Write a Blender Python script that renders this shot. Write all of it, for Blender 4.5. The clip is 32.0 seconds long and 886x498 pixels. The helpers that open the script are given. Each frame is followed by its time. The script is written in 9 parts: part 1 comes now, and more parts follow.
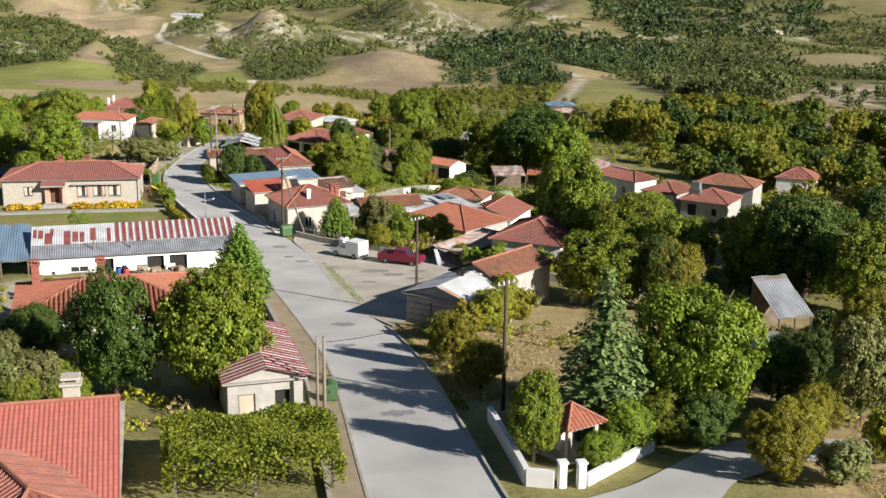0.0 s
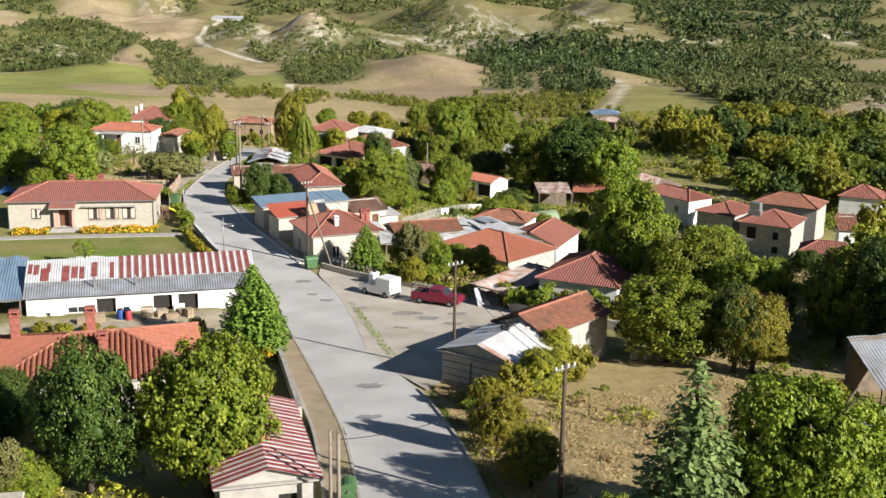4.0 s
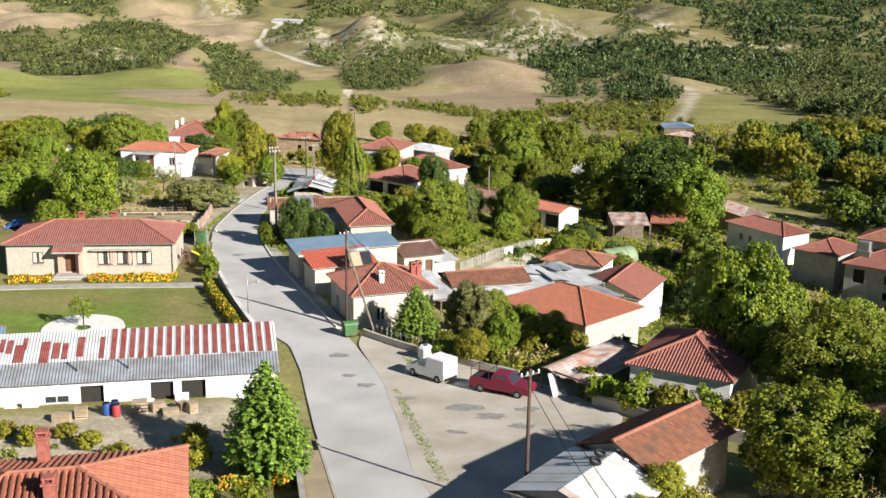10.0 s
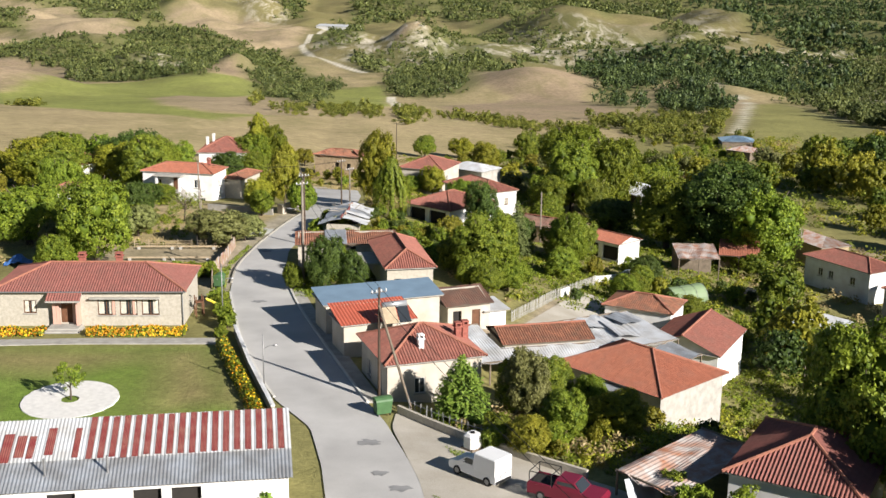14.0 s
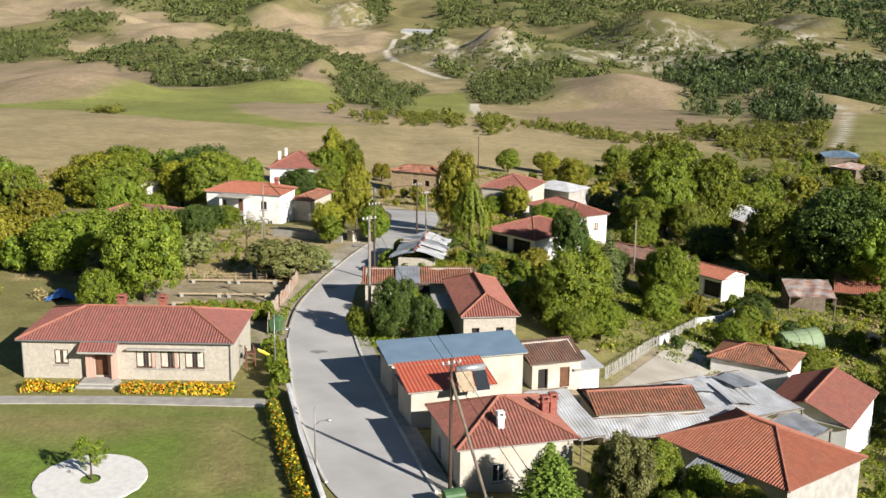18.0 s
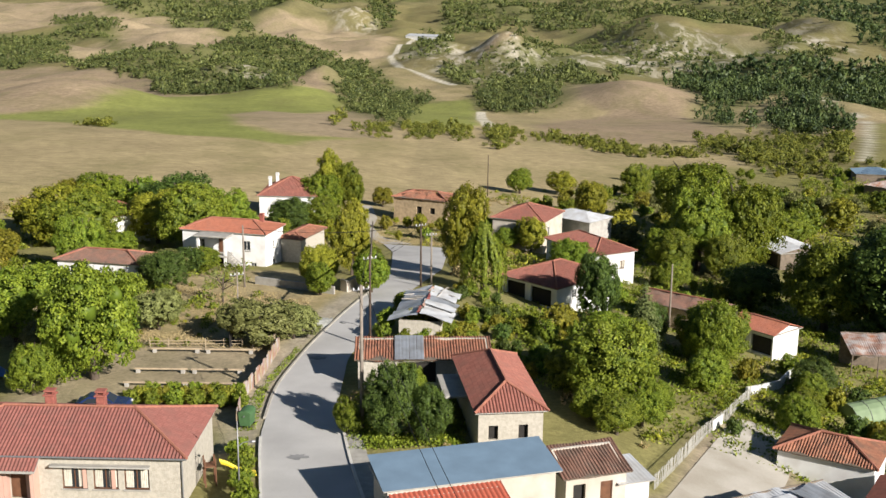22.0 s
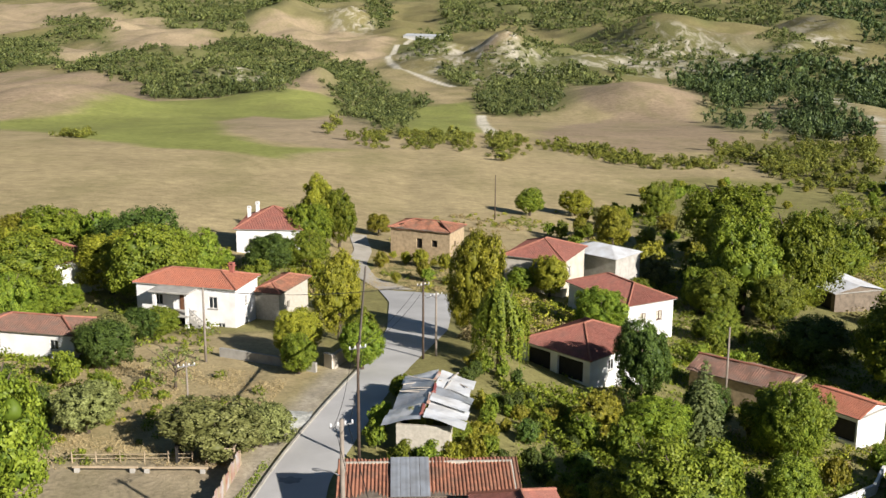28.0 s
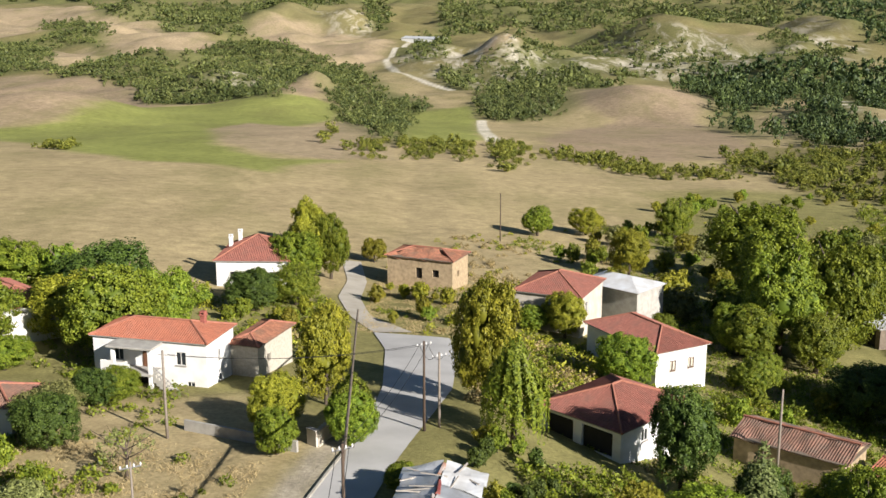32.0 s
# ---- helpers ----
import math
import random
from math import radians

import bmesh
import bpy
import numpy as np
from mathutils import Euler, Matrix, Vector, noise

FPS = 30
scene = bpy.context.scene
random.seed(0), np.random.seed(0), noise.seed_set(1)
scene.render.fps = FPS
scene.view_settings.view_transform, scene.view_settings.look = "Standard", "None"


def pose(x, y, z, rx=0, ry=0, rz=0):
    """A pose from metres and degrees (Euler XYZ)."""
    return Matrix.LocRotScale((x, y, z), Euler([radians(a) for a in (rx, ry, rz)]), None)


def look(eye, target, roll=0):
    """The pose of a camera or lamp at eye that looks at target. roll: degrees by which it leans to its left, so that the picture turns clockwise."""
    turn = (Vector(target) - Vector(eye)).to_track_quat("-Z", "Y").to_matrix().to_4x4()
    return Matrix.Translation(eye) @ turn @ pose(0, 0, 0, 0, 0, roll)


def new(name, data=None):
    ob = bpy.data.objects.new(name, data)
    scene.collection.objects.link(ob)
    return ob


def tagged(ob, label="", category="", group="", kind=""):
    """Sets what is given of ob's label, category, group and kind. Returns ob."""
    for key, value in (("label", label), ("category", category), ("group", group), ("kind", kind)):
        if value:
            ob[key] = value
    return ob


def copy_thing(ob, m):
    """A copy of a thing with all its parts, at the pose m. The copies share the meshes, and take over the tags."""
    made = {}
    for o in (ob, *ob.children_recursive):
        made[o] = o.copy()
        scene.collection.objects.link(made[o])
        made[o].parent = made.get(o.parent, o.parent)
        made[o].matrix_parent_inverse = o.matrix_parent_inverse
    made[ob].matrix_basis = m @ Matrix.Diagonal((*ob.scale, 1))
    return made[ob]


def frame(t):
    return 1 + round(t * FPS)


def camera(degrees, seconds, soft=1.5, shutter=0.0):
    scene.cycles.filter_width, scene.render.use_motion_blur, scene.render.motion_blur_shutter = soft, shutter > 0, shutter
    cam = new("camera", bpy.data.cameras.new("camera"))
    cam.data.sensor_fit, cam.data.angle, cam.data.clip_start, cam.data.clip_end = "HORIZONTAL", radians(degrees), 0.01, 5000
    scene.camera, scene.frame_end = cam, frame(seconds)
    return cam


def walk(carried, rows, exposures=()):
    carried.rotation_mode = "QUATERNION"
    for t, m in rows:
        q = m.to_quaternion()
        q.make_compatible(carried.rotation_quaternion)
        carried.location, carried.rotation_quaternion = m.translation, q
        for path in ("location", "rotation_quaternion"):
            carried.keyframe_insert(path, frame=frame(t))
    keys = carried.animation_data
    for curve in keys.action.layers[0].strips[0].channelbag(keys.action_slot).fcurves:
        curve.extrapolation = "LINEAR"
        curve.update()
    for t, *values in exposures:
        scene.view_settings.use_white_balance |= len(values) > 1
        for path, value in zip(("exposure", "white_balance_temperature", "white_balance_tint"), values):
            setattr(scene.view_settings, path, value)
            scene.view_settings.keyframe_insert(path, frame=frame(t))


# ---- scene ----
cam = camera(42.27, 32.0)
# seconds, place, yaw, pitch, roll
ROWS = [
    (0, -5.44, -128.60, 30.85, -11.57, -14.44, -0.83),
    (1, -4.91, -125.66, 30.89, -10.95, -14.44, -0.83),
    (2, -4.35, -122.76, 30.93, -10.32, -14.45, -0.78),
    (3, -3.79, -119.40, 30.92, -9.89, -14.41, -0.81),
    (4, -3.12, -115.55, 30.94, -9.59, -14.34, -0.85),
    (5, -2.30, -111.16, 31.02, -9.38, -14.23, -0.87),
    (6, -1.64, -107.36, 31.12, -8.90, -14.23, -0.82),
    (7, -1.10, -103.85, 31.18, -8.26, -14.28, -0.76),
    (8, -0.82, -100.79, 31.14, -7.57, -14.32, -0.78),
    (9, -0.63, -97.81, 31.12, -7.02, -14.32, -0.84),
    (10, -0.40, -94.34, 31.14, -6.61, -14.26, -0.86),
    (11, -0.12, -90.43, 31.22, -6.21, -14.18, -0.81),
    (12, 0.23, -86.02, 31.22, -5.77, -14.12, -0.78),
    (13, 0.58, -81.63, 31.25, -5.23, -14.09, -0.77),
    (14, 0.86, -77.60, 31.27, -4.37, -14.06, -0.79),
    (15, 1.08, -73.92, 31.35, -3.34, -14.05, -0.79),
    (16, 1.27, -70.70, 31.53, -2.12, -14.03, -0.80),
    (17, 1.45, -67.10, 31.52, -1.02, -13.97, -0.79),
    (18, 1.59, -63.06, 31.42, -0.17, -13.90, -0.65),
    (19, 1.58, -58.55, 31.48, 0.15, -13.82, -0.56),
    (20, 1.51, -53.61, 31.69, 0.17, -13.75, -0.55),
    (21, 1.45, -47.95, 31.78, 0.14, -13.72, -0.50),
    (22, 1.29, -42.28, 31.83, 0.11, -13.72, -0.52),
    (23, 1.14, -36.98, 31.85, 0.09, -13.74, -0.48),
    (24, 0.97, -32.49, 31.83, 0.07, -13.79, -0.45),
    (25, 0.81, -28.71, 31.76, 0.06, -13.86, -0.40),
    (26, 0.65, -24.87, 31.74, 0.06, -13.87, -0.36),
    (27, 0.48, -20.88, 31.83, 0.04, -13.81, -0.34),
    (28, 0.38, -16.84, 31.90, 0.03, -13.78, -0.27),
    (29, 0.31, -12.78, 31.89, 0.01, -13.75, -0.21),
    (30, 0.22, -8.68, 31.90, -0.00, -13.72, -0.19),
    (31, 0.09, -4.41, 32.00, -0.02, -13.71, -0.15),
    (32, -0.00, 0.00, 32.00, -0.00, -13.70, -0.00),
]


def flight(x, y, z, yaw, pitch, roll):
    return pose(x, y, z, 0, 0, yaw) @ pose(0, 0, 0, 90 + pitch) @ pose(0, 0, 0, 0, 0, -roll)


STOPS = [(0, 0.9), (3, 0.98), (6, 1.1), (9, 1.12), (13, 1.0), (18, 0.88), (24, 0.84), (28, 0.9), (32, 0.98)]
walk(cam, [(r[0], flight(*r[1:])) for r in ROWS], STOPS)

# ---- light ----
SUN_EL, SUN_DIR = 25.5, Vector((1, -1.05, 0)).normalized()
world = bpy.data.worlds.new("sky")
scene.world = world
world.use_nodes = True
wn = world.node_tree.nodes
sky = wn.new("ShaderNodeTexSky")
sky.sky_type, sky.sun_disc = "NISHITA", False
sky.sun_elevation = radians(SUN_EL)
sky.sun_rotation = math.atan2(SUN_DIR.x, SUN_DIR.y)
sky.air_density, sky.dust_density, sky.ozone_density = 1.2, 0.2, 4.0
wn["Background"].inputs["Strength"].default_value = 0.03
world.node_tree.links.new(sky.outputs[0], wn["Background"].inputs["Color"])
sun = new("sun", bpy.data.lights.new("sun", "SUN"))
sun.data.energy, sun.data.angle, sun.data.color = 5.0, radians(0.5), (1.0, 0.94, 0.875)
sun_from = SUN_DIR * math.cos(radians(SUN_EL)) + Vector((0, 0, math.sin(radians(SUN_EL))))
sun.matrix_world = look(sun_from * 200, (0, 0, 0))


# the far hills: place, height, spread across and along
HILLS = [(-214, 620, 18, 50, 95), (-532, 1716, 15, 93, 101), (-109, 771, 11, 44, 120), (-101, 912, 13, 17, 34), (-288, 1936, 44, 80, 188), (-158, 1968, 22, 44, 73), (66, 1269, 26, 33, 100), (294, 1601, 36, 66, 160), (410, 1536, 26, 53, 145), (581, 1762, 34, 62, 159), (134, 778, 15, 41, 80), (-266, 1190, 12, 59, 49), (331, 1091, 17, 68, 143), (-188, 941, 14, 39, 51), (-578, 2225, 18, 102, 60), (318, 2481, 22, 111, 160), (660, 2408, 25, 139, 162), (230, 640, 9, 30, 70), (420, 800, 14, 50, 90)]


def terrain(x, y):
    """Height of the ground: the village street falls away from the start, steeper to its right, then fields and hills."""
    x, y = np.asarray(x, float), np.asarray(y, float)
    ys = [-160, -80, -63, -39, -12, 10, 30, 80, 120, 160, 250, 350, 480, 684, 1000, 1900, 3000, 4600]
    zs = [12, 6, 4, 1.3, -.8, -1.4, -1.8, -3.2, -8, -12.5, -19, -26, -36, -57, -66, -70, -30, 90]
    z = sum(np.interp(y + d, ys, zs) for d in (-9, -3, 3, 9)) / 4
    s = np.interp(y, [-80, -5, 16, 60, 100, 160, 300, 600], [0, .02, .28, .26, .22, .1, .06, 0])
    z = z - s * 60 * np.tanh(np.logaddexp(0, (x - 2) / 1.5) * 1.5 / 60)
    z = z + np.interp(y, [-60, 40, 100, 160, 300, 500], [0, 0, .02, .12, .1, 0]) * 60 * np.tanh(np.maximum(-x - 8, 0) / 60)
    z = z + 0.85 * np.clip((-3 - x) / 4, 0, 1) * np.exp(-(np.maximum(np.abs(x + 14) - 10, 0) / 5) ** 2 - ((y + 18.5) / 5.5) ** 2)
    z = z + 1.25 / 16 * (1 + np.tanh((x - 10.5) / 3)) * (1 - np.tanh((x - 33) / 4)) * (1 + np.tanh((y - 24) / 4)) * (1 - np.tanh((y - 62) / 6))
    far = np.clip((y - 300) / 900, 0, 1)
    roll = np.sin(x / 61 + y / 190) * 2.2 + np.sin(x / 37 - y / 113 + 1) * 1.4 + np.sin(x / 128 + 2.1 + y / 77) * 2.0
    rough = np.sin(x / 23 + np.sin(y / 60) * 2) * np.sin(y / 45 + np.sin(x / 41)) * 6
    for hx, hy, top, wide, deep in HILLS:
        z = z + top * np.exp(-((x - hx) / wide) ** 2 - ((y - hy) / deep) ** 2)
    gully = np.sin(x / 17 + np.sin(y / 39) * 1.5) * np.sin(y / 33 + np.sin(x / 29) * 1.7) * 2.4
    z = z + np.clip((y - 900) / 500, 0, 1) * gully
    return z + far * roll * 1.6 + np.clip((y - 800) / 600, 0, 1) * rough

def gz(x, y):
    return float(terrain(x, y))


# ---- materials ----
def mat(name, color, rough=0.8, var=0.18, scale=3.0, fine=30.0, bump=0.15, metal=0.0, second=None, spread=0.5, spec=0.3, islands=0.0, obj=0.0):
    """A surface with broad stains, fine grain and relief; second: the colour of the stains."""
    m = bpy.data.materials.new(name)
    m.use_nodes = True
    nt, b = m.node_tree, m.node_tree.nodes["Principled BSDF"]
    N, L = nt.nodes.new, nt.links.new
    co = N("ShaderNodeTexCoord")
    big, small = N("ShaderNodeTexNoise"), N("ShaderNodeTexNoise")
    big.inputs["Scale"].default_value, big.inputs["Detail"].default_value = scale, 6
    small.inputs["Scale"].default_value, small.inputs["Detail"].default_value = fine, 4
    for n in (big, small):
        L(co.outputs["Object"], n.inputs["Vector"])
    ramp = N("ShaderNodeValToRGB")
    second = second or [c * (1 - 2 * var) for c in color]
    ramp.color_ramp.elements[0].position, ramp.color_ramp.elements[1].position = spread - 0.18, spread + 0.18
    ramp.color_ramp.elements[0].color, ramp.color_ramp.elements[1].color = (*second, 1), (*color, 1)
    L(big.outputs["Fac"], ramp.inputs["Fac"])
    hsv = N("ShaderNodeHueSaturation")
    mr = N("ShaderNodeMapRange")
    mr.inputs["To Min"].default_value, mr.inputs["To Max"].default_value = 1 - var, 1 + var
    L(small.outputs["Fac"], mr.inputs["Value"])
    last = mr.outputs[0]
    if islands or obj:
        src = N("ShaderNodeNewGeometry").outputs["Random Per Island"] if islands else N("ShaderNodeObjectInfo").outputs["Random"]
        r2 = N("ShaderNodeMapRange")
        a = islands or obj
        r2.inputs["To Min"].default_value, r2.inputs["To Max"].default_value = 1 - a, 1 + a
        L(src, r2.inputs["Value"])
        mul = N("ShaderNodeMath")
        mul.operation = "MULTIPLY"
        L(last, mul.inputs[0])
        L(r2.outputs[0], mul.inputs[1])
        last = mul.outputs[0]
    L(last, hsv.inputs["Value"])
    L(ramp.outputs["Color"], hsv.inputs["Color"])
    L(hsv.outputs["Color"], b.inputs["Base Color"])
    b.inputs["Roughness"].default_value, b.inputs["Metallic"].default_value = rough, metal
    b.inputs["Specular IOR Level"].default_value = spec
    if bump:
        bp = N("ShaderNodeBump")
        bp.inputs["Strength"].default_value, bp.inputs["Distance"].default_value = bump, 0.05
        L(small.outputs["Fac"], bp.inputs["Height"])
        L(bp.outputs["Normal"], b.inputs["Normal"])
    return m


def tile_mat(name, c1, c2, stain, wide=0.24, row=0.36, amount=0.45):
    """Roof tiles: each tile its own tone, courses in relief, lichen and soot in patches. Laid out along the slope in metres."""
    m = bpy.data.materials.new(name)
    m.use_nodes = True
    nt, b = m.node_tree, m.node_tree.nodes["Principled BSDF"]
    N, L = nt.nodes.new, nt.links.new
    uv = N("ShaderNodeTexCoord")
    br = N("ShaderNodeTexBrick")
    br.inputs["Scale"].default_value = 1.0
    br.inputs["Brick Width"].default_value, br.inputs["Row Height"].default_value = wide, row
    br.inputs["Mortar Size"].default_value, br.inputs["Mortar Smooth"].default_value = 0.012, 0.5
    br.offset = 0.0
    br.inputs["Color1"].default_value, br.inputs["Color2"].default_value = (*c1, 1), (*c2, 1)
    br.inputs["Mortar"].default_value = (*[c * 0.55 for c in c1], 1)
    L(uv.outputs["UV"], br.inputs["Vector"])
    ns = N("ShaderNodeTexNoise")
    ns.inputs["Scale"].default_value, ns.inputs["Detail"].default_value = 0.9, 8
    L(uv.outputs["Object"], ns.inputs["Vector"])
    rp = N("ShaderNodeValToRGB")
    rp.color_ramp.elements[0].position, rp.color_ramp.elements[1].position = 0.45, 0.75
    rp.color_ramp.elements[0].color = (0, 0, 0, 1)
    rp.color_ramp.elements[1].color = (amount, amount, amount, 1)
    L(ns.outputs["Fac"], rp.inputs["Fac"])
    mx = N("ShaderNodeMixRGB")
    mx.inputs["Color2"].default_value = (*stain, 1)
    L(rp.outputs["Color"], mx.inputs["Fac"])
    L(br.outputs["Color"], mx.inputs["Color1"])
    L(mx.outputs["Color"], b.inputs["Base Color"])
    b.inputs["Roughness"].default_value, b.inputs["Specular IOR Level"].default_value = 0.85, 0.25
    bp = N("ShaderNodeBump")
    bp.inputs["Strength"].default_value, bp.inputs["Distance"].default_value = 0.5, 0.03
    L(br.outputs["Fac"], bp.inputs["Height"])
    bp.invert = True
    L(bp.outputs["Normal"], b.inputs["Normal"])
    return m


def leaf_mat(name, c1, c2, thin=0.35):
    """Leaves: dark to light by the tone of each tuft, each plant a little different, light passing through."""
    m = bpy.data.materials.new(name)
    m.use_nodes = True
    nt, b = m.node_tree, m.node_tree.nodes["Principled BSDF"]
    N, L = nt.nodes.new, nt.links.new
    info, tone, mx = N("ShaderNodeObjectInfo"), N("ShaderNodeVertexColor"), N("ShaderNodeMixRGB")
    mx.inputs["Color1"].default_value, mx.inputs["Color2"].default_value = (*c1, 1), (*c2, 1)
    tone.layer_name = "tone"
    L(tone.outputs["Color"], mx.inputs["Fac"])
    hs = N("ShaderNodeHueSaturation")
    r1, r2 = N("ShaderNodeMapRange"), N("ShaderNodeMapRange")
    r1.inputs["To Min"].default_value, r1.inputs["To Max"].default_value = 0.488, 0.516
    r2.inputs["To Min"].default_value, r2.inputs["To Max"].default_value = 0.78, 1.2
    L(info.outputs["Random"], r1.inputs["Value"])
    L(info.outputs["Random"], r2.inputs["Value"])
    L(r1.outputs[0], hs.inputs["Hue"])
    L(r2.outputs[0], hs.inputs["Value"])
    L(mx.outputs["Color"], hs.inputs["Color"])
    L(hs.outputs["Color"], b.inputs["Base Color"])
    b.inputs["Roughness"].default_value, b.inputs["Specular IOR Level"].default_value = 0.55, 0.25
    tr, ad = N("ShaderNodeBsdfTranslucent"), N("ShaderNodeMixShader")
    L(hs.outputs["Color"], tr.inputs["Color"])
    ad.inputs[0].default_value = thin
    L(b.outputs[0], ad.inputs[1])
    L(tr.outputs[0], ad.inputs[2])
    L(ad.outputs[0], nt.nodes["Material Output"].inputs["Surface"])
    return m


PALE_ROCK = (0.52, 0.47, 0.37)


def ground_mat():
    """The land: its cover is a colour attribute of the sheet, broken by grass, clods and stones at several sizes."""
    m = bpy.data.materials.new("land")
    m.use_nodes = True
    nt, b = m.node_tree, m.node_tree.nodes["Principled BSDF"]
    N, L = nt.nodes.new, nt.links.new
    at, co = N("ShaderNodeVertexColor"), N("ShaderNodeTexCoord")
    at.layer_name = "cover"
    last = at.outputs["Color"]
    for sc, amt in ((0.03, 0.22), (0.35, 0.3), (2.6, 0.3)):
        n, r, mul = N("ShaderNodeTexNoise"), N("ShaderNodeMapRange"), N("ShaderNodeHueSaturation")
        n.inputs["Scale"].default_value, n.inputs["Detail"].default_value = sc, 6
        n.inputs["Roughness"].default_value = 0.65
        L(co.outputs["Object"], n.inputs["Vector"])
        r.inputs["From Min"].default_value, r.inputs["From Max"].default_value = 0.25, 0.75
        r.inputs["To Min"].default_value, r.inputs["To Max"].default_value = 1 - amt, 1 + amt
        L(n.outputs["Fac"], r.inputs["Value"])
        L(r.outputs[0], mul.inputs["Value"])
        L(last, mul.inputs["Color"])
        last = mul.outputs["Color"]
    mp, gn, gr, gm = N("ShaderNodeMapping"), N("ShaderNodeTexNoise"), N("ShaderNodeMapRange"), N("ShaderNodeMixRGB")
    mp.inputs["Scale"].default_value = (0.035, 0.012, 0.02)
    L(co.outputs["Object"], mp.inputs["Vector"])
    L(mp.outputs[0], gn.inputs["Vector"])
    gn.inputs["Scale"].default_value, gn.inputs["Detail"].default_value, gn.inputs["Roughness"].default_value = 1.0, 8, 0.7
    gr.inputs["From Min"].default_value, gr.inputs["From Max"].default_value, gr.inputs["To Max"].default_value = 0.47, 0.68, 0.5
    L(gn.outputs["Fac"], gr.inputs["Value"])
    L(gr.outputs[0], gm.inputs["Fac"])
    L(last, gm.inputs["Color1"])
    gm.inputs["Color2"].default_value = (0.17, 0.165, 0.06, 1)
    mask, rm, rn, rr, rf, rx = N("ShaderNodeVertexColor"), N("ShaderNodeMapping"), N("ShaderNodeTexNoise"), N("ShaderNodeMapRange"), N("ShaderNodeMath"), N("ShaderNodeMixRGB")
    mask.layer_name = "rock"
    rm.inputs["Scale"].default_value = (0.06, 0.016, 0.05)
    L(co.outputs["Object"], rm.inputs["Vector"])
    L(rm.outputs[0], rn.inputs["Vector"])
    rn.inputs["Scale"].default_value, rn.inputs["Detail"].default_value, rn.inputs["Roughness"].default_value, rn.inputs["Distortion"].default_value = 1.0, 9, 0.72, 0.6
    rr.inputs["From Min"].default_value, rr.inputs["From Max"].default_value = 0.47, 0.6
    L(rn.outputs["Fac"], rr.inputs["Value"])
    rf.operation = "MULTIPLY"
    L(rr.outputs[0], rf.inputs[0])
    L(mask.outputs["Color"], rf.inputs[1])
    L(rf.outputs[0], rx.inputs["Fac"])
    L(gm.outputs["Color"], rx.inputs["Color1"])
    rx.inputs["Color2"].default_value = (*PALE_ROCK, 1)
    L(rx.outputs["Color"], b.inputs["Base Color"])
    b.inputs["Roughness"].default_value, b.inputs["Specular IOR Level"].default_value = 0.95, 0.1
    bp = N("ShaderNodeBump")
    bp.inputs["Strength"].default_value, bp.inputs["Distance"].default_value = 0.6, 0.15
    L(n.outputs["Fac"], bp.inputs["Height"])
    L(bp.outputs["Normal"], b.inputs["Normal"])
    return m


LAND = ground_mat()
ASPHALT = mat("worn asphalt", (0.48, 0.47, 0.45), 0.9, 0.12, 0.22, 14, 0.2, second=(0.37, 0.36, 0.345))
GRAVEL = mat("packed gravel", (0.47, 0.435, 0.375), 0.95, 0.16, 0.3, 9, 0.4, second=(0.35, 0.315, 0.255))
CONCRETE = mat("concrete", (0.40, 0.38, 0.34), 0.9, 0.14, 1.2, 20, 0.2)
PLASTER = mat("cream plaster", (0.52, 0.475, 0.41), 0.9, 0.1, 0.8, 25, 0.15, second=(0.42, 0.37, 0.30))
WHITE = mat("white wash", (0.76, 0.76, 0.75), 0.85, 0.08, 0.7, 20, 0.1, second=(0.62, 0.6, 0.57))
STONE = mat("stone wall", (0.47, 0.43, 0.36), 0.95, 0.22, 4.5, 12, 0.5, second=(0.37, 0.34, 0.28))
MUD = mat("mud brick", (0.42, 0.32, 0.2), 0.95, 0.18, 2.0, 14, 0.4)
# real grey render, and on orange_roof_house painted tree shade
GREYWALL = mat("grey render and shaded white wall", (0.42, 0.40, 0.36), 0.9, 0.14, 1.4, 18, 0.25)
TILE = tile_mat("red tiles", (0.30, 0.12, 0.09), (0.235, 0.092, 0.07), (0.18, 0.095, 0.075), amount=0.6)
TILE_OR = tile_mat("orange tiles", (0.38, 0.14, 0.085), (0.30, 0.11, 0.068), (0.25, 0.12, 0.085), amount=0.5)
TILE_OLD = tile_mat("old tiles", (0.34, 0.15, 0.09), (0.22, 0.1, 0.065), (0.12, 0.09, 0.065), amount=0.7)
TILE_BR = tile_mat("brown tiles", (0.23, 0.125, 0.09), (0.17, 0.1, 0.075), (0.13, 0.105, 0.085), amount=0.8)
TILE_DK = tile_mat("dull red tiles", (0.265, 0.105, 0.085), (0.215, 0.085, 0.07), (0.16, 0.085, 0.07), amount=0.6)
TILE_PINK = tile_mat("smooth red tiles", (0.40, 0.125, 0.095), (0.34, 0.105, 0.082), (0.30, 0.11, 0.09), wide=0.22, row=0.3, amount=0.4)
CAP = mat("ridge tiles", (0.36, 0.15, 0.10), 0.85, 0.15, 2, 20, 0.2)
ZINC = mat("zinc sheet", (0.52, 0.55, 0.58), 0.42, 0.1, 0.8, 12, 0.05, metal=0.55, second=(0.36, 0.36, 0.36))
WHITE_SHEET = mat("pale sheet", (0.66, 0.68, 0.7), 0.45, 0.08, 0.7, 14, 0.05, metal=0.2, second=(0.5, 0.49, 0.47))
BLUE_SHEET = mat("blue sheet", (0.2, 0.29, 0.38), 0.5, 0.08, 0.8, 14, 0.05, metal=0.2)
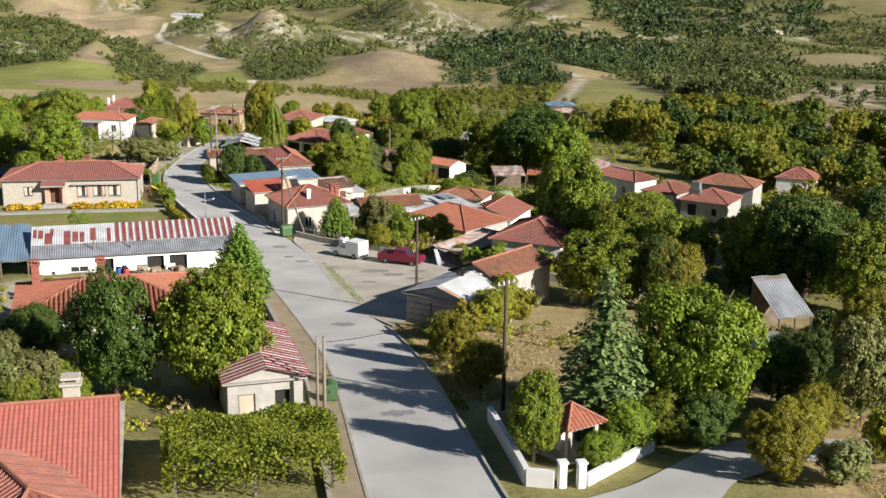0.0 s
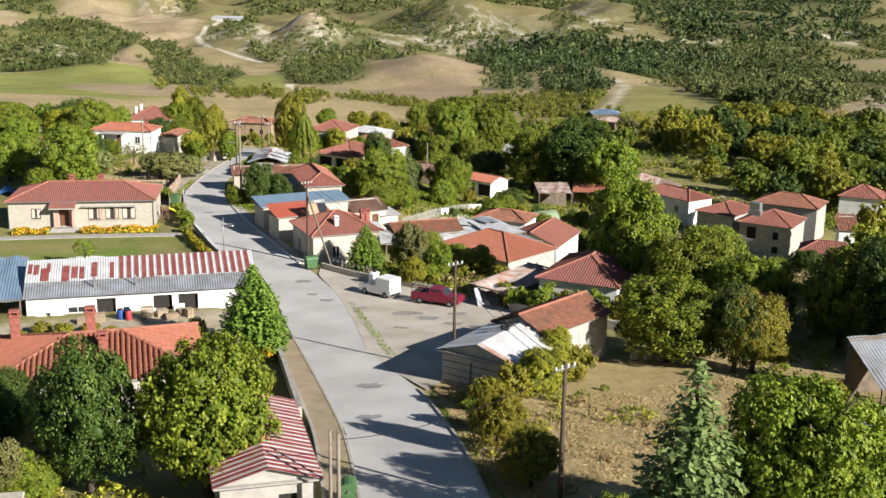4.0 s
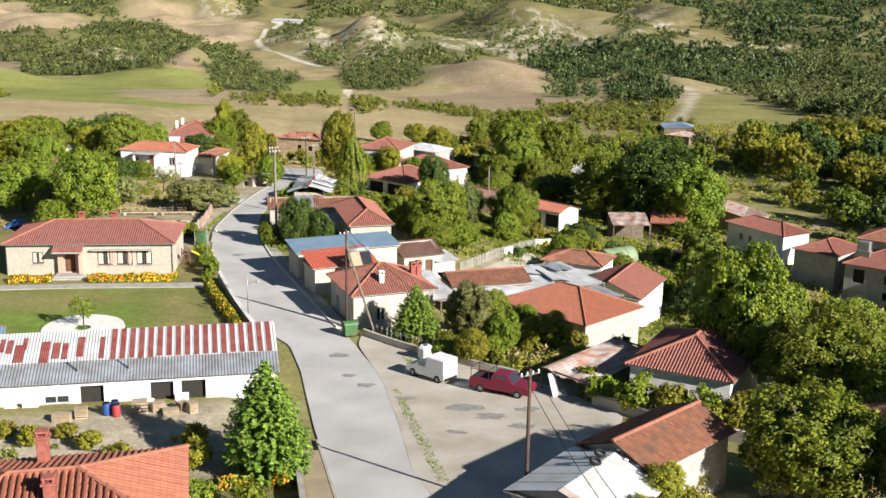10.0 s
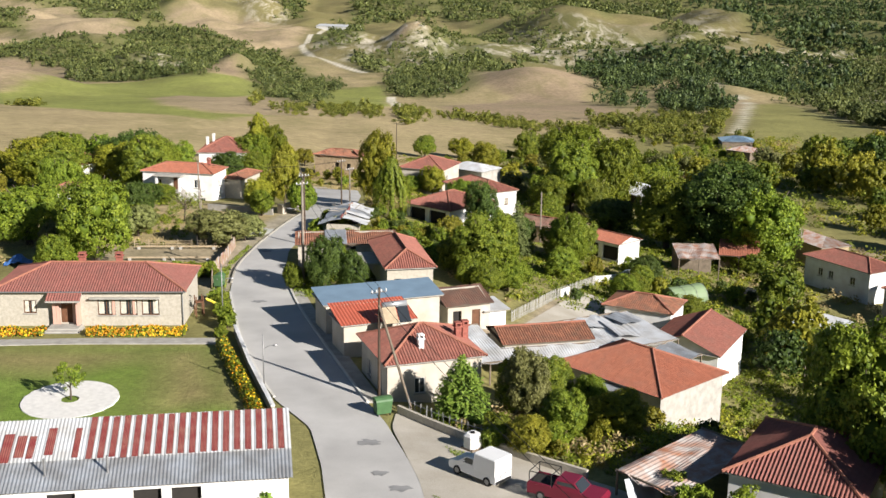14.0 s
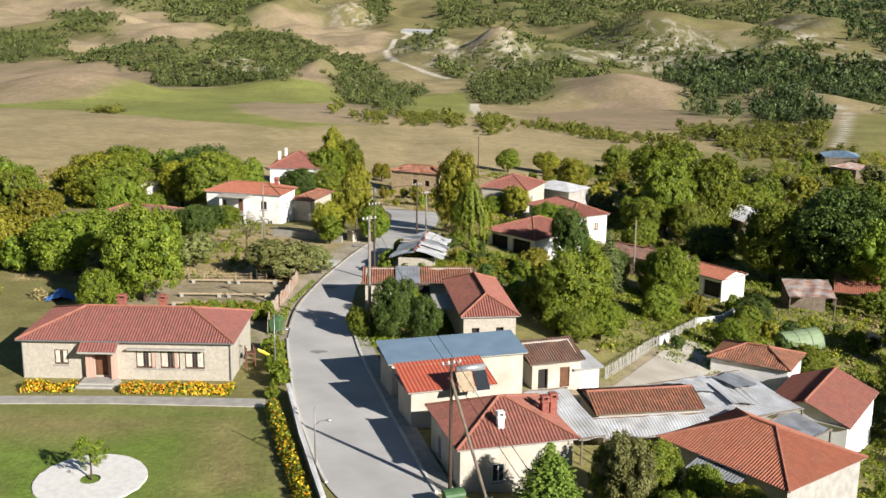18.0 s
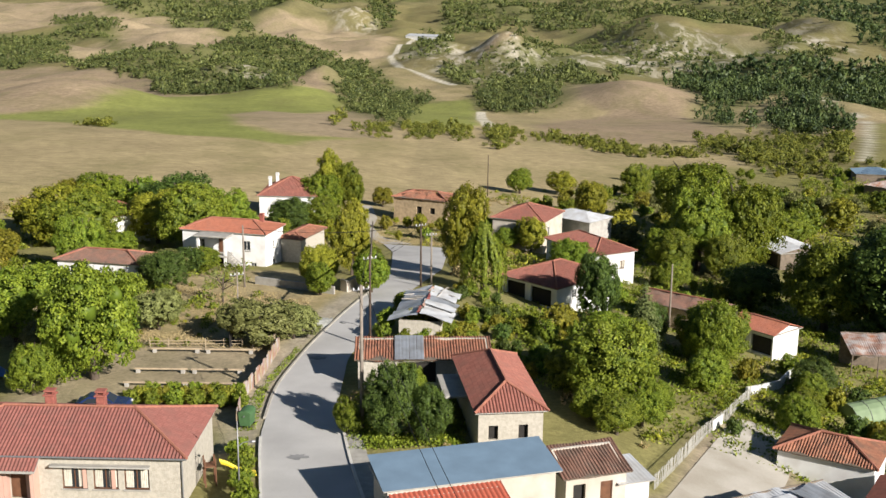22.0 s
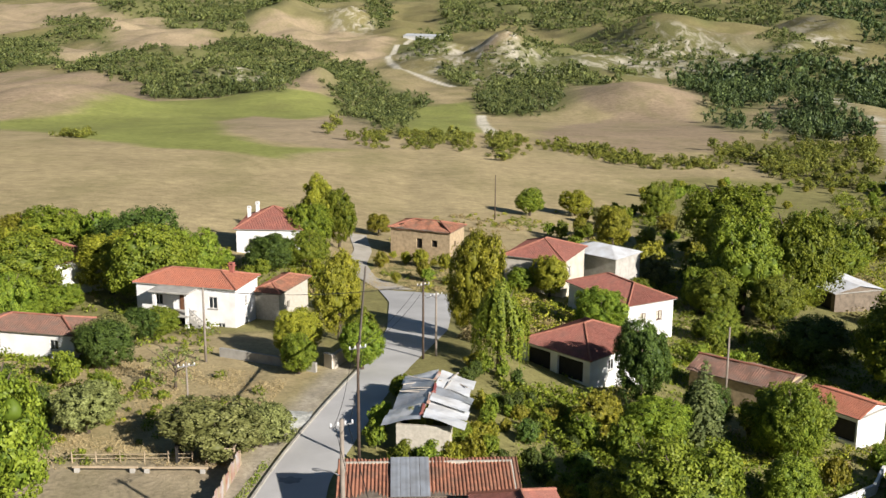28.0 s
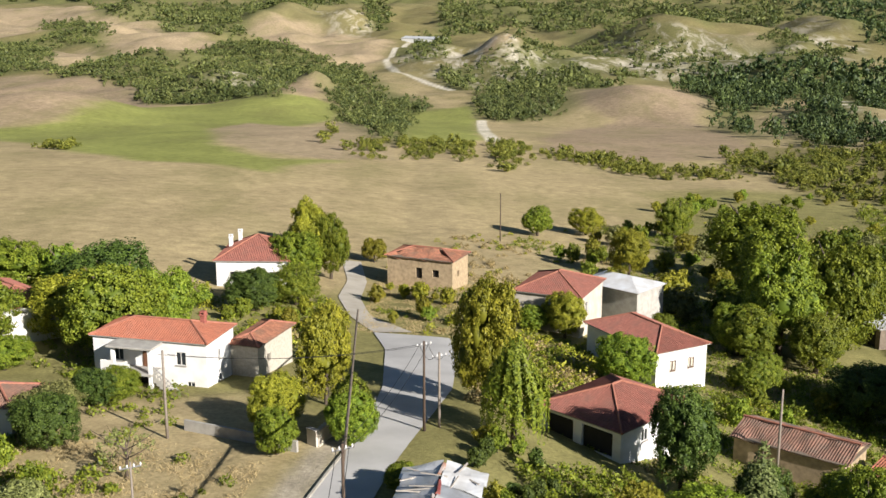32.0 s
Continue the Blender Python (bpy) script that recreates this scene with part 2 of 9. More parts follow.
RED_SHEET = mat("dark red sheet", (0.2, 0.035, 0.035), 0.55, 0.15, 1.2, 12, 0.05, second=(0.26, 0.1, 0.08))
ORANGE_SHEET = mat("orange red sheet", (0.48, 0.12, 0.07), 0.55, 0.1, 1.0, 12, 0.05, second=(0.4, 0.105, 0.065))
RUST = mat("rusty sheet", (0.3, 0.13, 0.07), 0.8, 0.2, 1.0, 14, 0.1, second=(0.42, 0.4, 0.38))
GLASS = mat("window glass", (0.03, 0.035, 0.04), 0.08, 0.05, 1, 5, 0, spec=0.8)
FRAME = mat("white frame", (0.7, 0.68, 0.64), 0.6, 0.05, 2, 20, 0)
WOOD = mat("brown wood", (0.16, 0.075, 0.04), 0.7, 0.2, 2, 25, 0.2)
DOOR_BOARD = mat("pale door boards", (0.5, 0.43, 0.33), 0.8, 0.1, 1.2, 14, 0.15)
LINEN = mat("pale linen", (0.6, 0.56, 0.47), 0.9, 0.12, 4, 40, 0.1)
FENCE_GREY = mat("grey fence wire and posts", (0.36, 0.35, 0.31), 0.7, 0.12, 3, 25, 0.1)
OLDWOOD = mat("weathered wood", (0.2, 0.16, 0.12), 0.9, 0.2, 2, 25, 0.3)
POLE = mat("pole wood", (0.1, 0.07, 0.05), 0.9, 0.2, 2, 25, 0.2)
# near black: painted shade of openings, also the truck bed floor and a board
DARK = mat("opening shade and dark lining", (0.03, 0.027, 0.024), 0.9, 0.1, 2, 10, 0)
BRICK = mat("chimney brick", (0.36, 0.12, 0.09), 0.9, 0.2, 5, 25, 0.3)
BARK = mat("bark", (0.13, 0.1, 0.075), 0.95, 0.25, 3, 18, 0.5)
STEEL = mat("grey steel", (0.3, 0.3, 0.3), 0.5, 0.1, 2, 20, 0, metal=0.6)
RUBBER = mat("rubber", (0.02, 0.02, 0.02), 0.8, 0.2, 3, 20, 0.1)
GREEN_LEAF = leaf_mat("green leaves", (0.087, 0.13, 0.013), (0.28, 0.325, 0.032), 0.28)
DEEP_LEAF = leaf_mat("deep green leaves", (0.037, 0.062, 0.012), (0.125, 0.172, 0.03), 0.22)
YELLOW_LEAF = leaf_mat("yellowing leaves", (0.15, 0.155, 0.015), (0.37, 0.335, 0.036), 0.28)
NEEDLE = leaf_mat("needles", (0.085, 0.15, 0.02), (0.24, 0.32, 0.05), 0.15)
BLUE_NEEDLE = leaf_mat("grey green needles", (0.09, 0.125, 0.04), (0.22, 0.265, 0.085), 0.18)
OLIVE = leaf_mat("grey green leaves", (0.115, 0.122, 0.036), (0.28, 0.285, 0.095), 0.18)
FAR_LEAF = leaf_mat("far foliage", (0.07, 0.095, 0.028), (0.225, 0.255, 0.075), 0.25)
PINE_LEAF = leaf_mat("pine foliage", (0.032, 0.056, 0.02), (0.12, 0.16, 0.045), 0.2)
HEDGE_LEAF = leaf_mat("hedge foliage", (0.1, 0.122, 0.018), (0.3, 0.305, 0.05), 0.2)
STRAW = leaf_mat("dry grass", (0.36, 0.28, 0.13), (0.62, 0.5, 0.26), 0.25)
FLOWER = leaf_mat("yellow flowers", (0.7, 0.38, 0.02), (0.75, 0.5, 0.03), 0.2)


# ---- building blocks ----
class Mesh:
    def __init__(self):
        self.v, self.f, self.uv = [], [], []

    def add(self, vs, fs, uvs=None):
        o = len(self.v)
        self.v += [tuple(p) for p in vs]
        self.f += [tuple(i + o for i in q) for q in fs]
        self.uv += list(uvs) if uvs is not None else [(0, 0)] * len(vs)
        return self

    def box(self, x0, x1, y0, y1, z0, z1):
        vs = [(x, y, z) for z in (z0, z1) for x, y in ((x0, y0), (x1, y0), (x1, y1), (x0, y1))]
        return self.add(vs, [(3, 2, 1, 0), (4, 5, 6, 7), (0, 1, 5, 4), (1, 2, 6, 5), (2, 3, 7, 6), (3, 0, 4, 7)])

    def soft(self, x0, x1, y0, y1, z0, z1, c=0.05):
        """A box with chamfered upright edges and top."""
        c = min(c, (x1 - x0) / 3, (y1 - y0) / 3, (z1 - z0) / 2)

        def ring(i, z):
            a, b, p, q = x0 + i, x1 - i, y0 + i, y1 - i
            return [(a + c, p, z), (b - c, p, z), (b, p + c, z), (b, q - c, z), (b - c, q, z), (a + c, q, z), (a, q - c, z), (a, p + c, z)]

        vs = ring(0, z0) + ring(0, z1 - c) + ring(c * 0.8, z1)
        fs = [tuple(range(7, -1, -1)), tuple(range(16, 24))]
        for k in (0, 8):
            fs += [(k + i, k + (i + 1) % 8, k + 8 + (i + 1) % 8, k + 8 + i) for i in range(8)]
        return self.add(vs, fs)

    def tube(self, pts, radii, n=8, caps=True):
        pts = [Vector(p) for p in pts]
        if not hasattr(radii, "__len__"):
            radii = [radii] * len(pts)
        vs, fs = [], []
        for i, p in enumerate(pts):
            d = (pts[min(i + 1, len(pts) - 1)] - pts[max(i - 1, 0)]).normalized()
            a = d.orthogonal().normalized() if abs(d.z) < 0.95 else Vector((1, 0, 0)).cross(d).normalized()
            b = d.cross(a)
            vs += [p + (a * math.cos(k * math.tau / n) + b * math.sin(k * math.tau / n)) * radii[i] for k in range(n)]
        for i in range(len(pts) - 1):
            fs += [(i * n + k, i * n + (k + 1) % n, (i + 1) * n + (k + 1) % n, (i + 1) * n + k) for k in range(n)]
        if caps:
            fs += [tuple(range(n - 1, -1, -1)), tuple((len(pts) - 1) * n + k for k in range(n))]
        return self.add(vs, fs)

    def slope(self, a, b, rise, ua, ub, normal, wave=0.24, amp=0.035, rows=2, sag=0.0):
        """A roof slope over the eave from a to b; rise: eave to ridge; the ridge starts ua and ends ub in from the eave's ends."""
        a, b, rise, normal = Vector(a), Vector(b), Vector(rise), Vector(normal)
        length, high = (b - a).length, rise.length
        steps = max(2, int(length / wave * 4)) if wave else max(2, int(length / 0.5))
        vs, uvs, fs = [], [], []
        for i in range(steps + 1):
            u = length * i / steps
            top = 1.0
            if ua > 0:
                top = min(top, u / ua)
            if ub > 0:
                top = min(top, (length - u) / ub)
            bulge = amp * (math.sin(u / wave * math.tau) if wave else 0)
            for r in range(rows):
                k = top * r / (rows - 1)
                p = a + (b - a) * (u / length) + rise * k + normal * (bulge + (sag * (noise.noise(Vector((u * 0.7, k * 3, a.x))) - 0.4) if sag else 0))
                vs.append(p)
                uvs.append((u, high * k))
        for i in range(steps):
            fs += [(i * rows + r, (i + 1) * rows + r, (i + 1) * rows + r + 1, i * rows + r + 1) for r in range(rows - 1)]
        return self.add(vs, fs, uvs)

    def turned(self, m):
        """The same mesh, turned and moved by a pose."""
        self.v = [tuple(m @ Vector(p)) for p in self.v]
        return self

    def data(self, name, material, smooth=False):
        me = bpy.data.meshes.new(name)
        me.from_pydata(self.v, [], self.f)
        me.materials.append(material)
        layer = me.uv_layers.new(name="UVMap")
        idx = np.empty(len(me.loops), dtype=np.int32)
        me.loops.foreach_get("vertex_index", idx)
        layer.data.foreach_set("uv", np.asarray(self.uv, dtype=np.float32)[idx].ravel())
        if smooth:
            me.polygons.foreach_set("use_smooth", [True] * len(me.polygons))
        me.update()
        return me


def part(name, mesh, material, parent=None, label="", smooth=False):
    ob = new(name, mesh.data(name, material, smooth))
    ob.parent = parent
    return tagged(ob, label)


def thing(name, m, label, category, group="", kind=""):
    ob = new(name)
    ob.matrix_world = m
    return tagged(ob, label, category, group, kind)


def shared(name, data, parent, m=None):
    ob = new(name, data)
    ob.parent = parent
    if m is not None:
        ob.matrix_basis = m
    return ob


def structure(name, mesh, material, label, category=""):
    return tagged(part(name, mesh, material), label, category or name.split("_")[0], kind="structure")


# ---- the land ----
def inside(x, y, pts):
    """Signed distance to a polygon, positive inside."""
    p = np.array(pts, float)
    q = np.roll(p, -1, 0)
    ins, best = np.zeros(x.shape, bool), np.full(x.shape, 1e9)
    for (ax, ay), (bx, by) in zip(p, q):
        cond = (ay > y) != (by > y)
        ins ^= cond & (x < (bx - ax) * (y - ay) / (by - ay + 1e-12) + ax)
        t = np.clip(((x - ax) * (bx - ax) + (y - ay) * (by - ay)) / ((bx - ax) ** 2 + (by - ay) ** 2 + 1e-9), 0, 1)
        best = np.minimum(best, np.hypot(x - ax - t * (bx - ax), y - ay - t * (by - ay)))
    return np.where(ins, best, -best)


def near_line(x, y, pts):
    best = np.full(x.shape, 1e9)
    for (ax, ay), (bx, by) in zip(pts[:-1], pts[1:]):
        t = np.clip(((x - ax) * (bx - ax) + (y - ay) * (by - ay)) / ((bx - ax) ** 2 + (by - ay) ** 2 + 1e-9), 0, 1)
        best = np.minimum(best, np.hypot(x - ax - t * (bx - ax), y - ay - t * (by - ay)))
    return best


DRY, GREEN, BROWN, TAN, ROCK, SCRUB = (0.37, 0.295, 0.16), (0.235, 0.25, 0.07), (0.31, 0.235, 0.15), (0.34, 0.265, 0.165), (0.58, 0.53, 0.42), (0.2, 0.172, 0.075)
VERGE = (0.225, 0.205, 0.08)
WORN = (0.25, 0.205, 0.09)
EARTH, LAWN, YARD = (0.35, 0.285, 0.19), (0.13, 0.19, 0.034), (0.36, 0.315, 0.235)
WOODFLOOR = (0.13, 0.135, 0.05)
STRAWY = (0.385, 0.295, 0.15)
FIELDS = []
FIELDS.append((VERGE, 12, [(-300, -170), (300, -170), (330, 330), (60, 300), (30, 170), (-10, 150), (-70, 125), (-300, 120)]))
FIELDS.append((SCRUB, 40, [(-279, 2488), (1746, 2965), (213, 319), (168, 315), (288, 686), (286, 718), (197, 942), (159, 1008), (106, 896), (27, 710), (7, 980), (-56, 1267), (-133, 1807)]))
FIELDS.append((TAN, 24, [(-1140, 2483), (-754, 2533), (-647, 2184), (-509, 2076), (-441, 1828), (-274, 1538), (-264, 1152), (-392, 1360), (-480, 1647), (-577, 1696), (-667, 1710), (-767, 1649)]))
FIELDS.append((SCRUB, 14, [(-767, 1649), (-667, 1710), (-577, 1696), (-480, 1647), (-392, 1360), (-264, 1152), (-293, 1650), (-222, 1550), (-125, 1328), (-110, 1163), (-122, 852), (-110, 751), (-198, 794), (-242, 942), (-304, 1025), (-390, 1111), (-448, 1129), (-513, 1084)]))
FIELDS.append((TAN, 10, [(-484, 1433), (-463, 1532), (-381, 1272), (-437, 1290)]))
FIELDS.append((TAN, 20, [(-303, 1761), (-276, 1879), (-212, 1879), (-133, 1807), (-71, 1622), (-65, 1321), (-94, 1265), (-133, 1342), (-183, 1422), (-275, 1694)]))
FIELDS.append((BROWN, 10, [(-513, 1084), (-448, 1129), (-390, 1111), (-303, 1021), (-239, 937), (-222, 858), (-194, 777), (-172, 564), (-187, 522), (-202, 488), (-227, 458)]))
FIELDS.append((GREEN, 8, [(-224, 451), (-199, 481), (-179, 522), (-188, 755), (-143, 761), (-106, 779), (-87, 783), (-64, 751), (-66, 686), (-72, 521), (-106, 526), (-76, 388), (-51, 332), (-33, 337), (-46, 293), (-67, 302), (-81, 306), (-105, 330), (-145, 395), (-185, 444), (-210, 422)]))
FIELDS.append((TAN, 6, [(-106, 526), (-101, 594), (-62, 525), (-51, 727), (-28, 461), (-16, 356), (-34, 341), (-54, 351), (-78, 400)]))
FIELDS.append((BROWN, 8, [(-122, 852), (-113, 904), (-94, 914), (-86, 909), (-90, 781)]))
FIELDS.append((GREEN, 8, [(-34, 768), (-3, 795), (22, 811), (16, 452), (1, 408), (-18, 448)]))
FIELDS.append((BROWN, 8, [(39, 471), (71, 639), (106, 696), (91, 761), (109, 884), (132, 774), (199, 860), (184, 759), (150, 684), (144, 583), (121, 443), (97, 387), (63, 369), (38, 402)]))
FIELDS.append((TAN, 10, [(44, 1433), (64, 1265), (137, 1831), (89, 1259), (44, 1219)]))
FIELDS.append((TAN, 10, [(339, 1483), (404, 1505), (405, 1400), (372, 1406), (345, 1440)]))
FIELDS.append((TAN, 6, [(199, 566), (228, 582), (185, 450), (155, 416)]))
FIELDS.append((TAN, 20, [(262, 2424), (326, 2463), (379, 2417), (374, 2381), (304, 2292)]))
FIELDS.append((TAN, 20, [(550, 1079), (773, 1276), (586, 954), (522, 969)]))
FIELDS.append((STRAWY, 3, [(8.5, -36), (40, -34), (44, -44), (36, -68), (9, -68)]))
FIELDS.append((STRAWY, 4, [(20, -86), (60, -86), (60, -72), (44, -66), (30, -72), (24, -74)]))
FIELDS.append((DRY, 4, [(-46, 58), (-13, 60), (-9, 84), (-18, 97), (-46, 92)]))
FIELDS.append((EARTH, 3, [(-34, 38), (-14, 38), (-13, 60), (-33, 60)]))
FIELDS.append((LAWN, 1.0, [(-36, 0), (-8.3, 1.2), (-11.5, 19), (-36, 19.5)]))
FIELDS.append((WORN, 4, [(-13.5, 4), (-9.5, 5), (-12, 18.5), (-17, 18)]))
FIELDS.append((WORN, 5, [(-33, 14), (-24, 12.5), (-16, 15), (-18, 18), (-33, 18)]))
FIELDS.append((WORN, 4, [(-36, 0), (-26, 0), (-28, 5), (-36, 6)]))
FIELDS.append((YARD, 2, [(-26, -31), (-3, -30), (-2.4, -16.5), (-26, -20.5)]))
FIELDS.append((YARD, 1.2, [(-15.2, 30), (-12.3, 36), (-13, 48), (-11.4, 60), (-9, 72), (-7, 84), (-9.6, 84), (-12, 73), (-14.2, 60)]))
FIELDS.append(((0.31, 0.255, 0.18), 2, [(8, 24), (26, 25), (33, 56), (27, 57), (17, 34), (9, 29)]))
FIELDS.append((TAN, 3, [(70, 118), (80, 122), (98, 112), (90, 104)]))
FIELDS.append((SCRUB, 40, [(871, 2107), (1351, 2032), (1106, 1371), (205, 149), (185, 168), (225, 255), (307, 452), (191, 260), (190, 287), (247, 466), (325, 769)]))
FIELDS.append((TAN, 12, [(542, 905), (703, 989), (701, 914), (588, 746), (555, 754), (463, 727)]))
FIELDS.append((SCRUB, 10, [(95, 377), (126, 444), (150, 414), (188, 451), (183, 393), (133, 273), (97, 281)]))
ROCKY = []
ROCKY.append([(191, 260), (268, 369), (353, 435), (338, 375), (213, 190), (195, 184), (169, 179)])
ROCKY.append([(37, 1198), (132, 1244), (110, 976), (37, 1001)])
ROCKY.append([(125, 1176), (294, 1519), (329, 1431), (239, 1218), (139, 1096)])
ROCKY.append([(329, 1431), (427, 1358), (404, 1165), (278, 1176)])
ROCKY.append([(573, 1973), (558, 1632), (519, 1424), (423, 1344)])
ROCKY.append([(-183, 920), (-183, 1269), (-134, 889), (-172, 874)])
ROCKY.append([(-275, 2456), (-145, 2298), (-115, 1804), (-170, 1822)])
ROCKY.append([(332, 705), (411, 754), (351, 579), (218, 399)])
TRACKS = []
TRACKS.append((3.5, [(-48, 1647), (-63, 1438), (-65, 1321), (-46, 1177), (-14, 1052), (7, 980)]))
TRACKS.append((3, [(24, 711), (19, 520), (20, 444)]))
TRACKS.append((1.6, [(279, 800), (223, 620), (226, 593), (215, 537), (162, 391), (138, 328)]))


GREENHILL, TANFIELD, SLIP = [(211, 524), (240, 546), (195, 337), (165, 277), (155, 292), (125, 256), (133, 295)], [(559, 904), (702, 989), (550, 747), (453, 691)], [(213, 284), (321, 447), (374, 468), (206, 201), (178, 186), (184, 225)]
FIELDS.append(((0.25, 0.235, 0.085), 10, GREENHILL))
FIELDS.append((TAN, 12, TANFIELD))
FIELDS.append((BROWN, 12, SLIP))
ROCKY.append(SLIP)
ROCKY.append([(-56, 1327), (-4, 1370), (112, 1306), (114, 1074), (62, 1085), (18, 1042)])
ROCKY.append([(122, 1154), (237, 1594), (342, 1506), (386, 1320), (302, 1099), (167, 1072)])
ROCKY.append([(406, 1040), (376, 950), (440, 970), (560, 1150), (640, 1380), (560, 1420), (470, 1260)])
ROCKY.append([(640, 1180), (760, 1240), (830, 1400), (720, 1380)])
HIGHFIELD = [(913, 1782), (1088, 2110), (1050, 1849), (780, 1400)]
FIELDS.append((TAN, 20, HIGHFIELD))


def open_land(x, y, rng):
    """Where no tree stands: fields and tracks among the woods; few on bare slopes."""
    free = np.zeros(x.shape, bool)
    for poly in (GREENHILL, TANFIELD, HIGHFIELD):
        free |= inside(x, y, poly) > 0
    for half, line in TRACKS:
        free |= near_line(x, y, line) < half + 5
    for poly in ROCKY:
        free |= (inside(x, y, poly) > 0) & (rng.rand(*x.shape) < 0.5)
    return free


# stands of far trees: outline, spacing, least and greatest radius, thinning
HILL_WOODS = []
HILL_WOODS.append(([(-398, 1151), (-448, 1129), (-517, 1095), (-767, 1649), (-637, 1630), (-574, 1685), (-703, 2089), (-672, 2177), (-490, 1686), (-396, 1362), (-466, 1544), (-531, 1576), (-440, 1289)], 4.55, (1.82, 3.38), -1.6))
HILL_WOODS.append(([(-415, 1203), (-322, 1052), (-249, 969), (-214, 825), (-198, 794), (-152, 769), (-110, 751), (-127, 886), (-103, 895), (-110, 1163), (-132, 1332), (-162, 1426), (-220, 1540), (-269, 1707), (-287, 1663), (-307, 1513), (-263, 1144), (-380, 1418), (-396, 1347), (-342, 1121)], 4.725, (1.89, 3.51), -1.7))
HILL_WOODS.append(([(-754, 2533), (-647, 2184), (-501, 2084), (-441, 1828), (-294, 1658), (-297, 1747), (-310, 1858), (-278, 1893), (-275, 2456), (-198, 2714)], 7, (2.8, 5.2), -1.6))
HILL_WOODS.append(([(-131, 1328), (-94, 1275), (-49, 999), (-16, 859), (-7, 787), (-26, 759), (-19, 418), (-21, 416), (-38, 543), (-74, 772), (-86, 860)], 4.2, (1.68, 3.12), -1.6))
HILL_WOODS.append(([(-168, 2654), (-115, 2360), (-90, 1844), (-117, 1927)], 7, (2.8, 5.2), -1.6))
HILL_WOODS.append(([(-63, 1446), (-26, 1814), (10, 1824), (8, 1311), (-30, 1241)], 5.95, (2.38, 4.42), -0.9))
HILL_WOODS.append(([(130, 1860), (142, 1348), (147, 1160), (128, 801), (110, 926), (85, 971), (66, 1179), (82, 1240)], 5.25, (2.1, 3.9), -1.1))
HILL_WOODS.append(([(-5, 1189), (37, 1184), (26, 963), (2, 982)], 5.25, (2.1, 3.9), -1.2))
HILL_WOODS.append(([(34, 921), (59, 1036), (85, 971), (97, 891), (89, 775), (73, 736), (42, 706), (28, 723), (22, 799)], 4.2, (1.68, 3.12), -1.2))
HILL_WOODS.append(([(-12, 2643), (687, 2380), (671, 2240), (576, 1980), (352, 1540), (295, 1658), (268, 2084), (190, 1825), (118, 2163), (-8, 1822)], 8.05, (3.22, 5.98), -0.9))
HILL_WOODS.append(([(190, 1825), (283, 1589), (339, 1479), (456, 1504), (514, 1409), (333, 1083), (252, 1222), (161, 1020), (125, 1170)], 4.7, (1.82, 3.38), -0.2))
HILL_WOODS.append(([(38, 1209), (132, 1244), (110, 976), (37, 1001)], 4.0, (1.54, 2.86), -0.1))
HILL_WOODS.append(([(462, 1161), (792, 1310), (213, 319), (177, 316), (229, 473), (246, 579)], 4.9, (1.96, 3.64), 0.6))
HILL_WOODS.append(([(-1800, 2700), (2200, 2700), (2600, 4300), (-2200, 4300)], 34, (10, 17), -1.0))
DARK_WOODS = []
DARK_WOODS.append(([(247, 1196), (275, 1185), (310, 1098), (362, 1087), (426, 1085), (490, 1067), (349, 743), (244, 608), (270, 760), (245, 807), (268, 940), (209, 811), (181, 780), (198, 934)], 6.3, (2.52, 4.68), -2.2))
DARK_WOODS.append(([(169, 725), (250, 961), (238, 828), (213, 735), (184, 695), (142, 504), (148, 598)], 5.25, (2.1, 3.9), -1.8))
DARK_WOODS.append(([(206, 685), (266, 771), (216, 582), (154, 436), (141, 436), (176, 575)], 5.25, (2.1, 3.9), -1.6))
DARK_WOODS.append(([(687, 2380), (1045, 2755), (1746, 2965), (766, 1262), (543, 1188), (593, 1468), (581, 1654), (669, 2234)], 8.05, (3.0, 5.4), -0.8))
HEDGES = []
HEDGES.append(([(37, 411), (56, 392), (70, 350), (88, 344), (83, 326), (65, 322), (51, 348), (34, 381)], 2.3625, (0.945, 1.755), -2.5))
HEDGES.append(([(95, 377), (117, 425), (102, 363), (87, 333)], 2.625, (1.05, 1.95), -2.5))
HEDGES.append(([(160, 417), (169, 418), (135, 320), (124, 314)], 3.15, (1.26, 2.34), -2.5))
HEDGES.append(([(107, 360), (132, 399), (148, 415), (118, 321), (94, 305)], 2.8875, (1.155, 2.145), -1.2))
HEDGES.append(([(-34, 415), (-21, 426), (-18, 349), (-28, 338)], 2.625, (1.05, 1.95), -3))
HEDGES.append(([(-16, 430), (0, 440), (0, 360), (-14, 353)], 2.3625, (0.945, 1.755), -3))
HEDGES.append(([(1, 422), (11, 430), (9, 351), (1, 346)], 2.75625, (1.1025, 2.0475), -3))
HEDGES.append(([(18, 430), (32, 439), (25, 336), (14, 329)], 2.8875, (1.155, 2.145), -3))
HEDGES.append(([(-58, 525), (-48, 532), (-37, 403), (-44, 396)], 3.4125, (1.365, 2.535), -3))
HEDGES.append(([(125, 747), (137, 743), (134, 725), (122, 729)], 3.15, (1.26, 2.34), -3))
HILL_WOODS.append(([(871, 2107), (1351, 2032), (1106, 1371), (205, 149), (185, 168), (225, 255), (307, 452), (191, 260), (190, 287), (247, 466), (325, 769)], 7.0, (2.3, 4.2), 0.35))
HILL_WOODS.append(([(351, 932), (493, 980), (547, 915), (463, 727), (307, 452), (320, 590), (312, 732)], 6.0, (2.2, 4.0), -0.6))
